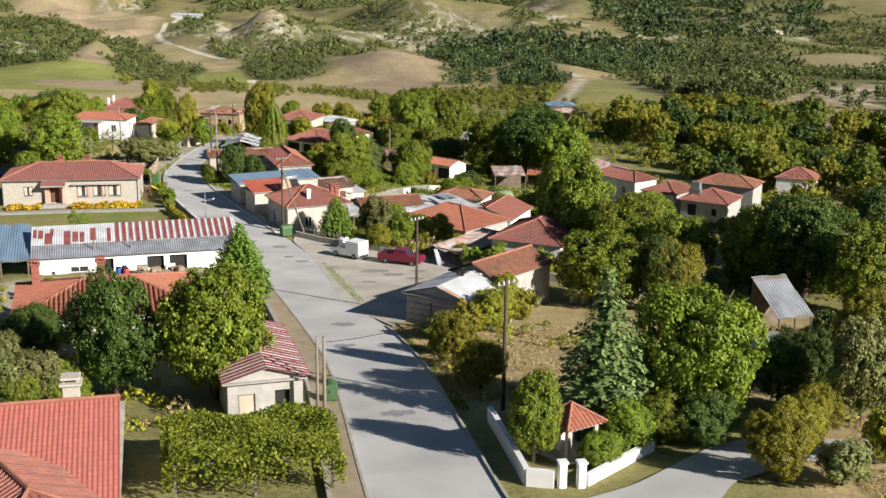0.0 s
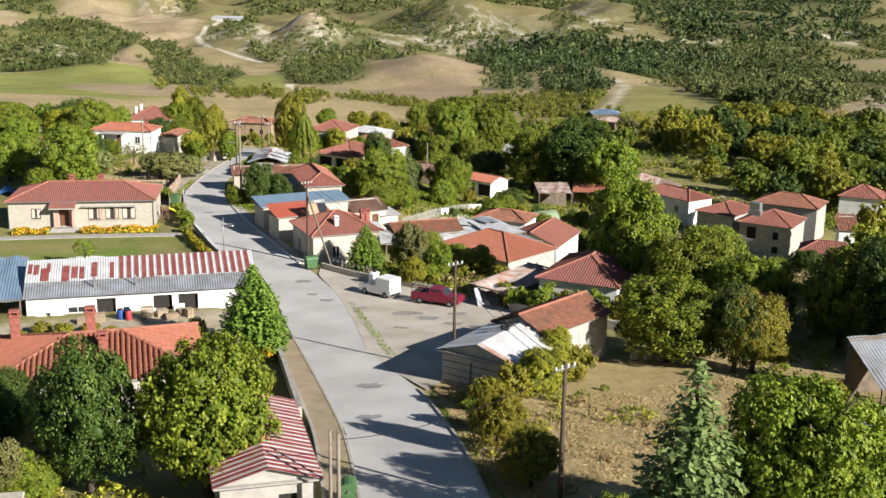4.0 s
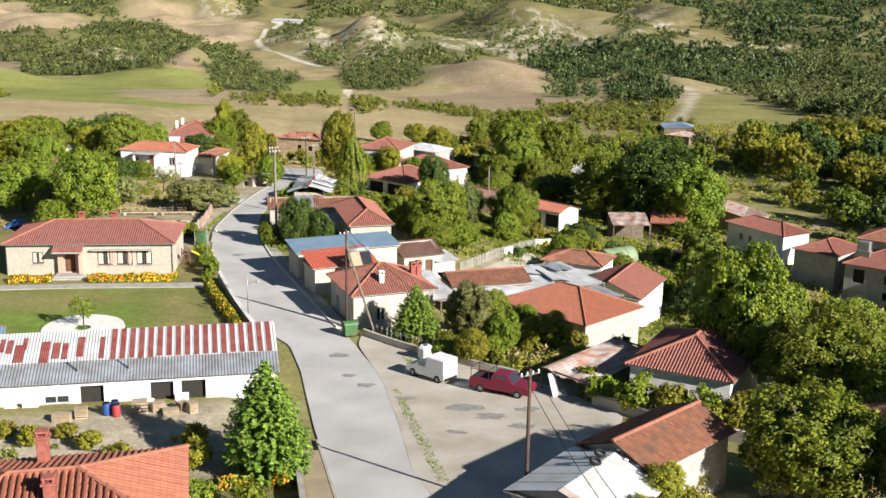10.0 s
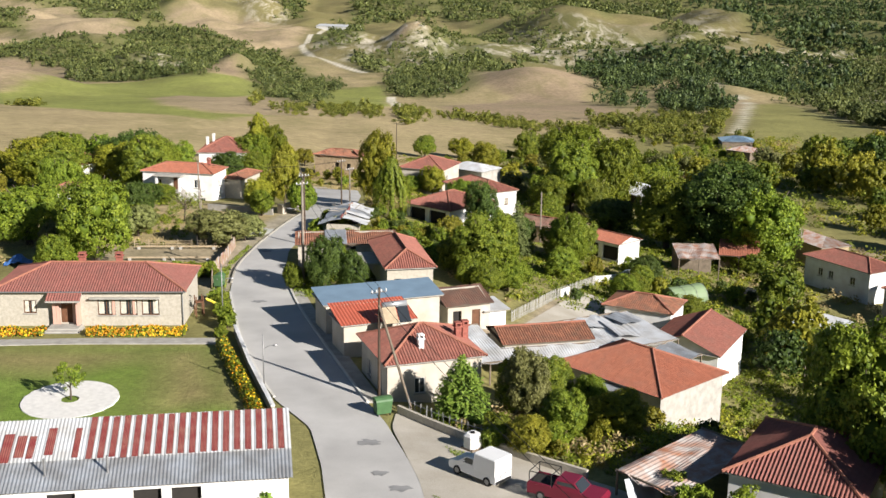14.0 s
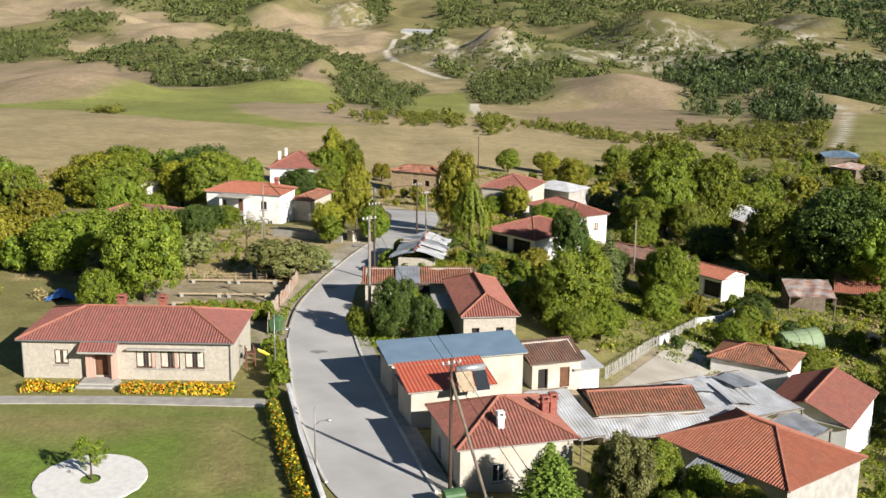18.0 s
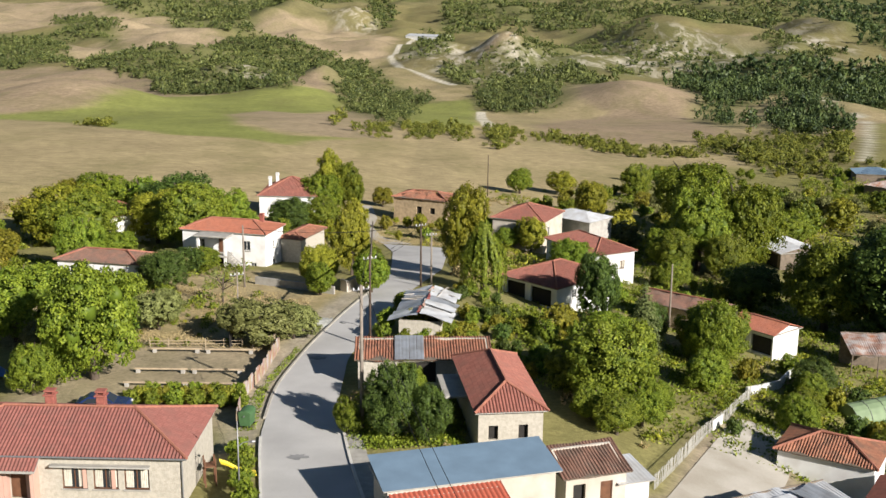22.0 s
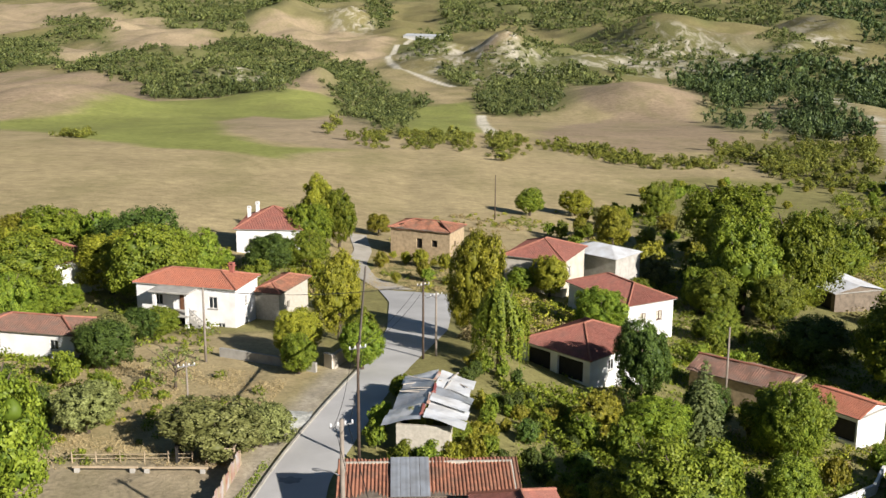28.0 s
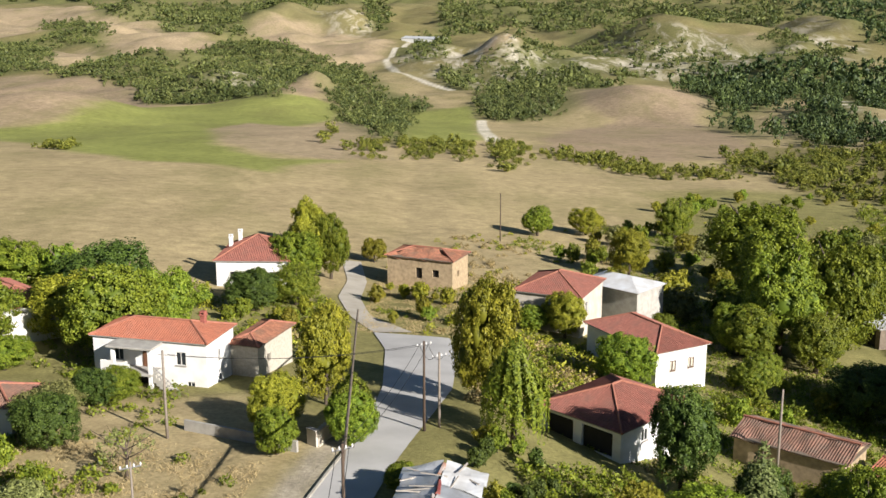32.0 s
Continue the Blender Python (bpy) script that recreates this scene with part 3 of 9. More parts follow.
HILL_WOODS.append(([(372, 707), (436, 694), (537, 725), (622, 712), (368, 369), (353, 435), (276, 394), (201, 300)], 6.0, (2.0, 3.8), -0.7))
HEDGES.append(([(-128, 381), (-125, 380), (-115, 348), (-118, 347)], 2.4, (1.2, 2.2), -3))
HEDGES.append(([(95, 377), (126, 444), (150, 414), (188, 451), (183, 393), (133, 273), (97, 281)], 4.2, (1.0, 2.4), -0.6))


def land():
    def spread(lo, hi, near_lo, near_hi, step, grow):
        mid = list(np.arange(near_lo, near_hi + 0.01, step))
        d, up = step, []
        p = near_hi
        while p < hi:
            d *= grow
            p += d
            up.append(p)
        d, down = step, []
        p = near_lo
        while p > lo:
            d *= grow
            p -= d
            down.append(p)
        return np.array(down[::-1] + mid + up)

    xs, ys = spread(-3000, 3000, -50, 62, 1.0, 1.035), spread(-420, 4700, -100, 170, 1.0, 1.0125)
    X, Y = np.meshgrid(xs, ys)
    Z = terrain(X, Y)
    col = np.empty((*X.shape, 3))
    col[:] = DRY
    far = np.clip((Y - 900) / 500, 0, 1)[..., None]
    col = col * (1 - far) + np.array((0.2, 0.175, 0.08)) * far
    wob = np.sin(X / 7.3 + np.sin(Y / 9)) * np.sin(Y / 8.1 + X / 15)
    for c, soft, poly in FIELDS:
        d = inside(X, Y, poly) + wob * soft * 0.35
        w = np.clip(d / soft + 0.5, 0, 1)[..., None]
        col = col * (1 - w) + np.array(c) * w
    bare = np.zeros(X.shape)
    for poly in ROCKY:
        d = inside(X, Y, poly)
        n = np.sin(X / 9 + np.sin(Y / 31) * 3) * np.sin(Y / 37 + np.sin(X / 13) * 2)
        n = n + 0.6 * np.sin(X / 3.1 + np.sin(Y / 23) * 4) 
        bare = np.maximum(bare, np.clip(d / 45 + 0.5, 0, 1) * np.clip(0.75 + 0.35 * n, 0.3, 1))
    for poly, gap, size, squash in HILL_WOODS + DARK_WOODS:
        w = np.clip(inside(X, Y, poly) / 20 + 0.6, 0, 1)[..., None] * np.clip(0.5 - squash * 0.4, 0.1, 0.9)
        col = col * (1 - w) + np.array(WOODFLOOR) * w
    for half, line in TRACKS:
        w = np.clip((half - near_line(X, Y, line)) / 1.5 + 0.5, 0, 1)[..., None]
        col = col * (1 - w) + np.array(ROCK) * w
    ny, nx = X.shape
    me = bpy.data.meshes.new("ground")
    idx = np.arange(nx * ny).reshape(ny, nx)
    quads = np.stack([idx[:-1, :-1], idx[:-1, 1:], idx[1:, 1:], idx[1:, :-1]], -1).reshape(-1, 4)
    me.vertices.add(nx * ny)
    me.vertices.foreach_set("co", np.stack([X, Y, Z], -1).astype(np.float32).ravel())
    me.loops.add(quads.size)
    me.loops.foreach_set("vertex_index", quads.astype(np.int32).ravel())
    me.polygons.add(len(quads))
    me.polygons.foreach_set("loop_start", np.arange(0, quads.size, 4, dtype=np.int32))
    me.polygons.foreach_set("use_smooth", np.ones(len(quads), bool))
    me.update(calc_edges=True)
    at = me.color_attributes.new("cover", "FLOAT_COLOR", "POINT")
    at.data.foreach_set("color", np.concatenate([col, np.ones((*X.shape, 1))], -1).astype(np.float32).ravel())
    me.color_attributes.new("rock", "FLOAT_COLOR", "POINT").data.foreach_set("color", np.stack([bare, bare, bare, np.ones_like(bare)], -1).astype(np.float32).ravel())
    me.materials.append(LAND)
    tagged(new("ground", me), "dry grass fields, scrub and bare earth rolling to the hills", "ground", kind="structure")


def resample(line, step):
    p = np.array(line, float)
    s = np.concatenate([[0], np.cumsum(np.hypot(*np.diff(p, axis=0).T))])
    n = max(2, int(s[-1] / step) + 1)
    q = np.linspace(0, s[-1], n)
    c = np.stack([np.interp(q, s, p[:, k]) for k in (0, 1)], 1)
    for _ in range(3):
        c[1:-1] = (c[:-2] + c[1:-1] * 2 + c[2:]) / 4
    return c


def ribbon(name, left, right, lift, material, label, category, across=8, count=None, thick=0.0):
    """A paved strip between two edge lines, laid over the ground."""
    n = count or int(max(np.hypot(*np.diff(np.array(left, float), axis=0).T).sum(), 4))
    out = []
    for line in (left, right):
        c = resample(line, 0.5)
        k = np.linspace(0, len(c) - 1, n)
        out.append(np.stack([np.interp(k, np.arange(len(c)), c[:, j]) for j in (0, 1)], 1))
    L_, R_ = out
    m = Mesh()
    vs, fs = [], []
    for i in range(n):
        for j in range(across + 1):
            p = L_[i] + (R_[i] - L_[i]) * j / across
            vs.append((p[0], p[1], gz(p[0], p[1]) + lift))
    w = across + 1
    for i in range(n - 1):
        fs += [(i * w + j, i * w + j + 1, (i + 1) * w + j + 1, (i + 1) * w + j) for j in range(across)]
    if thick:
        o = len(vs)
        vs += [(x, y, z - thick) for x, y, z in vs]
        for i in range(n - 1):
            fs += [(i * w, (i + 1) * w, o + (i + 1) * w, o + i * w), (i * w + across, o + i * w + across, o + (i + 1) * w + across, (i + 1) * w + across)]
        fs += [(j, o + j, o + j + 1, j + 1) for j in range(across)]
        e = (n - 1) * w
        fs += [(e + j, e + j + 1, o + e + j + 1, o + e + j) for j in range(across)]
    m.add(vs, fs)
    return structure(name, m, material, label, category)


land()
ROAD_L = [(0.8, -170), (1, -105), (1.2, -79), (1.9, -61), (2.0, -50), (0.9, -36), (-0.6, -21), (-1.6, -8), (-2.6, -1), (-5.6, 5), (-9.4, 20), (-12.3, 37), (-12.8, 48), (-11.2, 60.5), (-8.9, 72.5), (-6.7, 84), (-5.6, 100), (-6.2, 117), (-8, 126)]
ROAD_R = [(7.2, -170), (7.4, -105), (7.5, -80), (8, -67), (8.6, -55), (8.0, -42), (6.5, -35), (5.6, -25), (5.0, -12), (2.8, 0), (1.0, 6), (-2.2, 19), (-5.2, 32), (-7.2, 44), (-7.4, 56), (-5.9, 65), (-3.6, 78), (-1, 90), (0.9, 100), (1.4, 112), (0.8, 123)]
ribbon("road", ROAD_L, ROAD_R, 0.09, ASPHALT, "pale worn asphalt village street", "road", 10, 300)


# ---- houses ----
PLOTS = []


def frame_of(a, b, z):
    """A pose with its origin at a, x towards b."""
    return pose(a[0], a[1], z, 0, 0, math.degrees(math.atan2(b[1] - a[1], b[0] - a[0])))


def wall_side(m, length, high, place, holes, thick=0.25, low=-1.5):
    """One wall with openings right through it. place(u, v, z): along, inwards, up."""
    us = sorted({0.0, length, *[h[0] for h in holes], *[h[1] for h in holes]})
    zs = sorted({low, high, *[h[2] for h in holes], *[h[3] for h in holes]})
    nu, nz = len(us) - 1, len(zs) - 1

    def solid(i, j):
        if not (0 <= i < nu and 0 <= j < nz):
            return False
        u, z = (us[i] + us[i + 1]) / 2, (zs[j] + zs[j + 1]) / 2
        return not any(h[0] < u < h[1] and h[2] < z < h[3] for h in holes)

    at, vs, fs = {}, [], []

    def v(i, k, j):
        if (i, k, j) not in at:
            at[i, k, j] = len(vs)
            vs.append(place(us[i], k * thick, zs[j]))
        return at[i, k, j]

    for i in range(nu):
        for j in range(nz):
            if not solid(i, j):
                continue
            fs += [(v(i, 0, j), v(i + 1, 0, j), v(i + 1, 0, j + 1), v(i, 0, j + 1)), (v(i + 1, 1, j), v(i, 1, j), v(i, 1, j + 1), v(i + 1, 1, j + 1))]
            if not solid(i - 1, j):
                fs.append((v(i, 1, j), v(i, 0, j), v(i, 0, j + 1), v(i, 1, j + 1)))
            if not solid(i + 1, j):
                fs.append((v(i + 1, 0, j), v(i + 1, 1, j), v(i + 1, 1, j + 1), v(i + 1, 0, j + 1)))
            if not solid(i, j - 1):
                fs.append((v(i, 1, j), v(i + 1, 1, j), v(i + 1, 0, j), v(i, 0, j)))
            if not solid(i, j + 1):
                fs.append((v(i, 0, j + 1), v(i + 1, 0, j + 1), v(i + 1, 1, j + 1), v(i, 1, j + 1)))
    m.add(vs, fs)


def window_in(house, place, u, z, w, h, kind="window", frame=FRAME, glass=GLASS):
    def bx(m, u0, u1, v0, v1, z0, z1):
        c = [place(p, q, r) for r in (z0, z1) for p, q in ((u0, v0), (u1, v0), (u1, v1), (u0, v1))]
        m.add(c, [(3, 2, 1, 0), (4, 5, 6, 7), (0, 1, 5, 4), (1, 2, 6, 5), (2, 3, 7, 6), (3, 0, 4, 7)])

    u0, u1, z1, t = u - w / 2, u + w / 2, z + h, 0.07
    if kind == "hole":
        # no room behind: a near-black sheet paints the indoor shade
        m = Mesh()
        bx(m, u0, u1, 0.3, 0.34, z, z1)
        part("opening_back", m, DARK, house, "dark sheet painted as the shade inside an opening")
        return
    m = Mesh()
    bx(m, u0, u0 + t, 0.06, 0.16, z, z1)
    bx(m, u1 - t, u1, 0.06, 0.16, z, z1)
    bx(m, u0 + t, u1 - t, 0.06, 0.16, z1 - t, z1)
    bx(m, u0 + t, u1 - t, 0.06, 0.16, z, z + t)
    if kind == "window":
        bx(m, u - 0.03, u + 0.03, 0.07, 0.15, z + t, z1 - t)
        ob = part("window", m, frame, house)
        g = Mesh()
        bx(g, u0 + t, u1 - t, 0.1, 0.12, z + t, z1 - t)
        part("pane", g, glass, ob, "dark glass pane")
        s = Mesh()
        bx(s, u0 - 0.08, u1 + 0.08, -0.09, 0.1, z - 0.08, z)
        part("sill", s, CONCRETE, ob)
    else:
        ob = part("door", m, frame, house)
        g = Mesh()
        bx(g, u0 + t, u1 - t, 0.1, 0.15, z, z1 - t)
        part("door_leaf", g, glass, ob)


def hang_curtains(home, place, u, z, wide, high):
    """Two folded pale curtains, drawn half aside, close behind the glass."""
    for sx in (-1, 1):
        m = Mesh()
        n = 14
        v = []
        for i in range(n + 1):
            w = wide / 2 - 0.1 - i * wide * 0.3 / n
            for zz in (z + 0.12, z + high - 0.1):
                v.append(place(u + sx * w, 0.075 + 0.014 * math.sin(i * 1.9), zz))
        m.add(v, [(2 * i, 2 * i + 2, 2 * i + 3, 2 * i + 1) for i in range(n)])
        part("curtain", m, LINEN, home, "pale curtain behind the window")


def house(name, a, b, deep, z, high, label, roof="hip", pitch=0.42, over=0.35, wall=PLASTER, tiles=TILE, openings=(), chimneys=(), ridge="x", wave=0.24, amp=0.045, sag=0.0, category="house", low=-2.5, cap=CAP, hip=(1, 1), walls=True):
    """a, b: ends of the front eave; z: eave height; openings: side, along, up from the floor, width, height, kind."""
    w = math.hypot(b[0] - a[0], b[1] - a[1])
    base = z - high
    home = thing(name, frame_of(a, b, base), label, category)
    PLOTS.append((frame_of(a, b, base), w, deep))
    ww, dd = w - 2 * over, deep - 2 * over
    sides = {
        "f": (ww, lambda u, v, q: (over + u, over + v, q)),
        "b": (ww, lambda u, v, q: (w - over - u, deep - over - v, q)),
        "l": (dd - 0.5, lambda u, v, q: (over + v, deep - over - 0.25 - u, q)),
        "r": (dd - 0.5, lambda u, v, q: (w - over - v, over + 0.25 + u, q)),
    }
    if walls:
        for s, (length, place) in sides.items():
            m = Mesh()
            wall_side(m, length, high, place, [(o[1] - o[3] / 2, o[1] + o[3] / 2, o[2], o[2] + o[4]) for o in openings if o[0] == s], low=low)
            part("wall", m, wall, home)
        for o in openings:
            s, u, zz, ow, oh, *kind = o
            fr, gl = FRAME, GLASS
            k = kind[0] if kind else "window"
            if k == "door":
                fr, gl = WOOD, WOOD
            if k == "pale":
                k, fr, gl = "door", OLDWOOD, DOOR_BOARD
            if k == "brown":
                k, fr = "window", WOOD
                hang_curtains(home, sides[s][1], u, zz, ow, oh)
            window_in(home, sides[s][1], u, zz, ow, oh, k, fr, gl)
    if roof == "none":
        return home
    ea = Mesh().box(0.04, w - 0.04, 0.04, deep - 0.04, high - 0.06, high + 0.02)
    part("eave", ea, OLDWOOD if tiles in (TILE_OLD, TILE_BR) else CONCRETE, home)
    r, lines = Mesh(), []
    t = high + 0.05
    if roof == "hip":
        long_x = w >= deep if ridge == "x" else False
        run = (deep if long_x else w) / 2
        rise = run * pitch
        if long_x:
            ia, ib = run * hip[0], run * hip[1]
            sl = math.hypot(run, rise)
            nf, nb = Vector((0, -rise, run)).normalized(), Vector((0, rise, run)).normalized()
            r.slope((0, 0, t), (w, 0, t), (0, run, rise), ia, ib, nf, wave, amp, 4 if sag else 2, sag)
            r.slope((w, deep, t), (0, deep, t), (0, -run, rise), ib, ia, nb, wave, amp, 4 if sag else 2, sag)
            p, q = (ia, run, t + rise), (w - ib, run, t + rise)
            lines.append((p, q))
            if ia:
                r.slope((0, deep, t), (0, 0, t), (ia, 0, rise), run, run, (-rise / ia, 0, 1), wave, amp)
                lines += [((0, 0, t), p), ((0, deep, t), p)]
            if ib:
                r.slope((w, 0, t), (w, deep, t), (-ib, 0, rise), run, run, (rise / ib, 0, 1), wave, amp)
                lines += [((w, 0, t), q), ((w, deep, t), q)]
        else:
            ia, ib = run * hip[0], run * hip[1]
            r.slope((w, 0, t), (w, deep, t), (-run, 0, rise), ia, ib, Vector((rise, 0, run)).normalized(), wave, amp)
            r.slope((0, deep, t), (0, 0, t), (run, 0, rise), ib, ia, Vector((-rise, 0, run)).normalized(), wave, amp)
            p, q = (run, ia, t + rise), (run, deep - ib, t + rise)
            lines.append((p, q))
            if ia:
                r.slope((0, 0, t), (w, 0, t), (0, ia, rise), run, run, (0, -rise / ia, 1), wave, amp)
                lines += [((0, 0, t), p), ((w, 0, t), p)]
            if ib:
                r.slope((w, deep, t), (0, deep, t), (0, -ib, rise), run, run, (0, rise / ib, 1), wave, amp)
                lines += [((0, deep, t), q), ((w, deep, t), q)]
        if (long_x and not (hip[0] and hip[1])) or (not long_x and not (hip[0] and hip[1])):
            for k, e in enumerate(hip):
                if e:
                    continue
                gb = Mesh()
                if long_x:
                    x = over if k == 0 else w - over - 0.25
                    gb.add([(x, over, high), (x, deep - over, high), (x, deep / 2, high + rise - over * pitch), (x + 0.25, over, high), (x + 0.25, deep - over, high), (x + 0.25, deep / 2, high + rise - over * pitch)], [(0, 1, 2), (5, 4, 3), (0, 3, 4, 1), (1, 4, 5, 2), (2, 5, 3, 0)])
                else:
                    y = over if k == 0 else deep - over - 0.25
                    gb.add([(over, y, high), (w - over, y, high), (w / 2, y, high + rise - over * pitch), (over, y + 0.25, high), (w - over, y + 0.25, high), (w / 2, y + 0.25, high + rise - over * pitch)], [(0, 1, 2), (5, 4, 3), (0, 3, 4, 1), (1, 4, 5, 2), (2, 5, 3, 0)])
                if walls:
                    part("gable", gb, wall, home)
    elif roof == "shed":
        rise = deep * pitch
        r.slope((0, 0, t), (w, 0, t), (0, deep, rise), 0, 0, (0, -pitch, 1), wave, amp, 4 if sag else 2, sag)
        if walls:
            gb = Mesh()
            for x in (over, w - over - 0.2):
                gb.add([(x, over, high), (x, deep - over, high), (x, deep - over, high + rise - over * pitch), (x + 0.2, over, high), (x + 0.2, deep - over, high), (x + 0.2, deep - over, high + rise - over * pitch)], [(0, 1, 2), (5, 4, 3), (0, 3, 4, 1), (1, 4, 5, 2), (2, 5, 3, 0)])
            gb.box(over, w - over, deep - over - 0.2, deep - over, high, high + rise - over * pitch)
            part("gable", gb, wall, home)
    part("roof", r, tiles, home)
    if cap and lines:
        c = Mesh()
        for p, q in lines:
            c.tube([Vector(p) + Vector((0, 0, 0.02)), Vector(q) + Vector((0, 0, 0.02))], 0.11, 6)
        part("ridge_cap", c, cap, home)
    for cx, cy, cw, ch, cm in chimneys:
        top = high + ch
        c = Mesh().soft(cx - cw / 2, cx + cw / 2, cy - cw / 2, cy + cw / 2, high, top, 0.03)
        ob = part("chimney", c, cm, home)
        c = Mesh().soft(cx - cw * 0.68, cx + cw * 0.68, cy - cw * 0.68, cy + cw * 0.68, top, top + 0.1, 0.03)
        for sx in (-1, 1):
            c.box(cx + sx * cw * 0.4 - 0.05, cx + sx * cw * 0.4 + 0.05, cy - 0.25, cy + 0.25, top + 0.1, top + 0.3)
        c.soft(cx - cw * 0.6, cx + cw * 0.6, cy - cw * 0.6, cy + cw * 0.6, top + 0.3, top + 0.4, 0.04)
        part("cowl", c, cm, ob)
    return home


SCHOOL = [("f", 3.2, 1.2, 1.15, 1.25, "brown"), ("f", 6.5, 0.3, 1.1, 2.1, "door"), ("f", 10.1, 1.0, 1.6, 1.5, "brown"), ("f", 12.1, 1.0, 1.6, 1.5, "brown"), ("f", 14.1, 1.0, 1.6, 1.5, "brown")]
house("schoolhouse", (-32.7, 25.2), (-14.9, 24.8), 9.0, 1.6, 3.3, "long single-storey cream stone schoolhouse with a dull red hipped tile roof", wall=STONE, tiles=TILE_DK, openings=SCHOOL, chimneys=[(7, 6.2, .6, 1.8, BRICK), (10.5, 6.2, .6, 1.8, BRICK)], pitch=0.36, category="school")
house("white_house", (-33.0, 101.6), (-21.3, 98.6), 6.4, -1.0, 5.2, "two-storey white house with an orange hipped tile roof", wall=WHITE, tiles=TILE_OR, pitch=0.34, over=0.3, openings=[("f", 2.6, 2.9, 1, 1.2), ("f", 8.9, 2.9, 1, 1.3), ("f", 9.8, 0.5, .8, .9), ("r", 2.5, 2.9, .7, 1), ("r", 2.5, .6, .7, .9)], chimneys=[(9.8, 4, .5, 1.5, BRICK)])
house("outbuilding", (-20.9, 103.8), (-17.3, 102.6), 8, -2.6, 3.4, "low stone outbuilding with a brown tile roof", wall=STONE, tiles=TILE_OLD, pitch=0.35, sag=0.15, openings=[("r", 2, 1.2, .7, .8, "hole")])
house("red_roof_house", (-30.5, 147), (-20.2, 146.6), 10, -5.5, 3.6, "white house with a wide red hipped roof and white chimneys", wall=WHITE, tiles=TILE, openings=[("f", 2.5, .8, 1.4, 1.3, "hole"), ("f", 5, .4, 1.2, 1.9, "hole"), ("f", 7.8, .8, 1.4, 1.3, "hole")], chimneys=[(1.2, 6, .5, 1.9, WHITE), (2.2, 7.5, .5, 2.3, WHITE), (9.2, 4.5, .55, 1.9, WHITE)], pitch=0.5)
house("ruined_house", (-8.5, 160.3), (1.5, 156), 6.5, -8.0, 4.0, "abandoned mud-brick house with a broken tile roof", wall=MUD, tiles=TILE_OLD, sag=0.4, pitch=0.3, openings=[("f", 5, 1, 1, 1.6, "hole"), ("f", 7.6, 1.4, 1, 1.1, "hole"), ("r", 2, 1.3, .7, .9, "hole")])
# the two wide holes paint the shade of a deep veranda
house("low_house", (7.8, 92.1), (14.3, 85.4), 10.6, -4.1, 2.6, "low house with a red tile roof beside the willow", wall=WHITE, tiles=TILE, pitch=0.38, openings=[("f", 2.2, .1, 3.0, 2.1, "hole"), ("f", 6.2, .1, 3.2, 2.1, "hole"), ("r", 3, .9, .9, 1.1)])
house("long_red_house", (16.1, 125.7), (22.4, 114.3), 7.6, -7.3, 3.4, "white house with a red hipped tile roof", wall=WHITE, tiles=TILE, pitch=0.4, openings=[("f", 10, 1, .9, 1.1), ("r", 2, 1, .9, 1.2, "brown"), ("r", 4.5, 1, .9, 1.2, "brown")])
house("cream_house", (8.4, 136.6), (16.8, 132.8), 10, -6.6, 4.2, "cream two-storey house with a red hipped roof", wall=PLASTER, tiles=TILE, pitch=0.4, openings=[("f", 4, 1.6, 1, 1.3, "brown"), ("f", 6.6, 1.6, 1.1, 1.4, "brown"), ("r", 2.5, 1.6, 1, 1.4)])
house("metal_barn", (17.8, 147.8), (25.0, 141.2), 7, -8.4, 2.2, "barn with a pale sheet metal roof", wall=GREYWALL, tiles=WHITE_SHEET, pitch=0.3, wave=0.3, amp=0.02, cap=None)
house("stone_house", (3.5, 34.4), (8.9, 35.1), 12.6, 1.0, 4.4, "narrow stone house with a red hipped tile roof", wall=STONE, tiles=TILE, pitch=0.5, openings=[("f", 1.1, 2.2, .7, 1.1, "hole"), ("f", 3.3, 2.2, .7, 1.1, "hole")])
house("red_strip_roof_shed", (-6.2, 47.7), (5.4, 48.2), 4.4, 0.3, 2.4, "old shed with patched red and grey tile roof", wall=STONE, tiles=TILE_OLD, pitch=0.15, roof="shed", sag=0.2, openings=[("f", 5.2, .2, 2.6, 1.9, "hole")])
house("blue_roof_house", (-2.3, 21.1), (8.85, 24.4), 4.4, 1.25, 3.2, "long plastered building with a blue-grey sheet roof", wall=PLASTER, tiles=BLUE_SHEET, roof="shed", pitch=0.12, wave=0, amp=0, openings=[("f", 1.2, 1, .9, 1.2), ("f", 2.8, 1, .9, 1.2), ("f", 7, 1.6, .6, .6, "hole")])
house("brown_roof_shed", (9.3, 28.0), (14.2, 29.6), 3.5, -1.1, 2.6, "small shed with a brown tile roof", wall=PLASTER, tiles=TILE_BR, roof="shed", pitch=0.3, sag=0.15, openings=[("f", 1, .2, .9, 1.8, "hole"), ("f", 3, .2, .9, 1.8, "door")])
house("small_red_house", (-0.6, 14.9), (6.0, 17.0), 4.2, 1.3, 3.0, "small house with a bright red ribbed sheet roof", wall=PLASTER, tiles=ORANGE_SHEET, roof="shed", pitch=0.2, wave=0.3, amp=0.035)
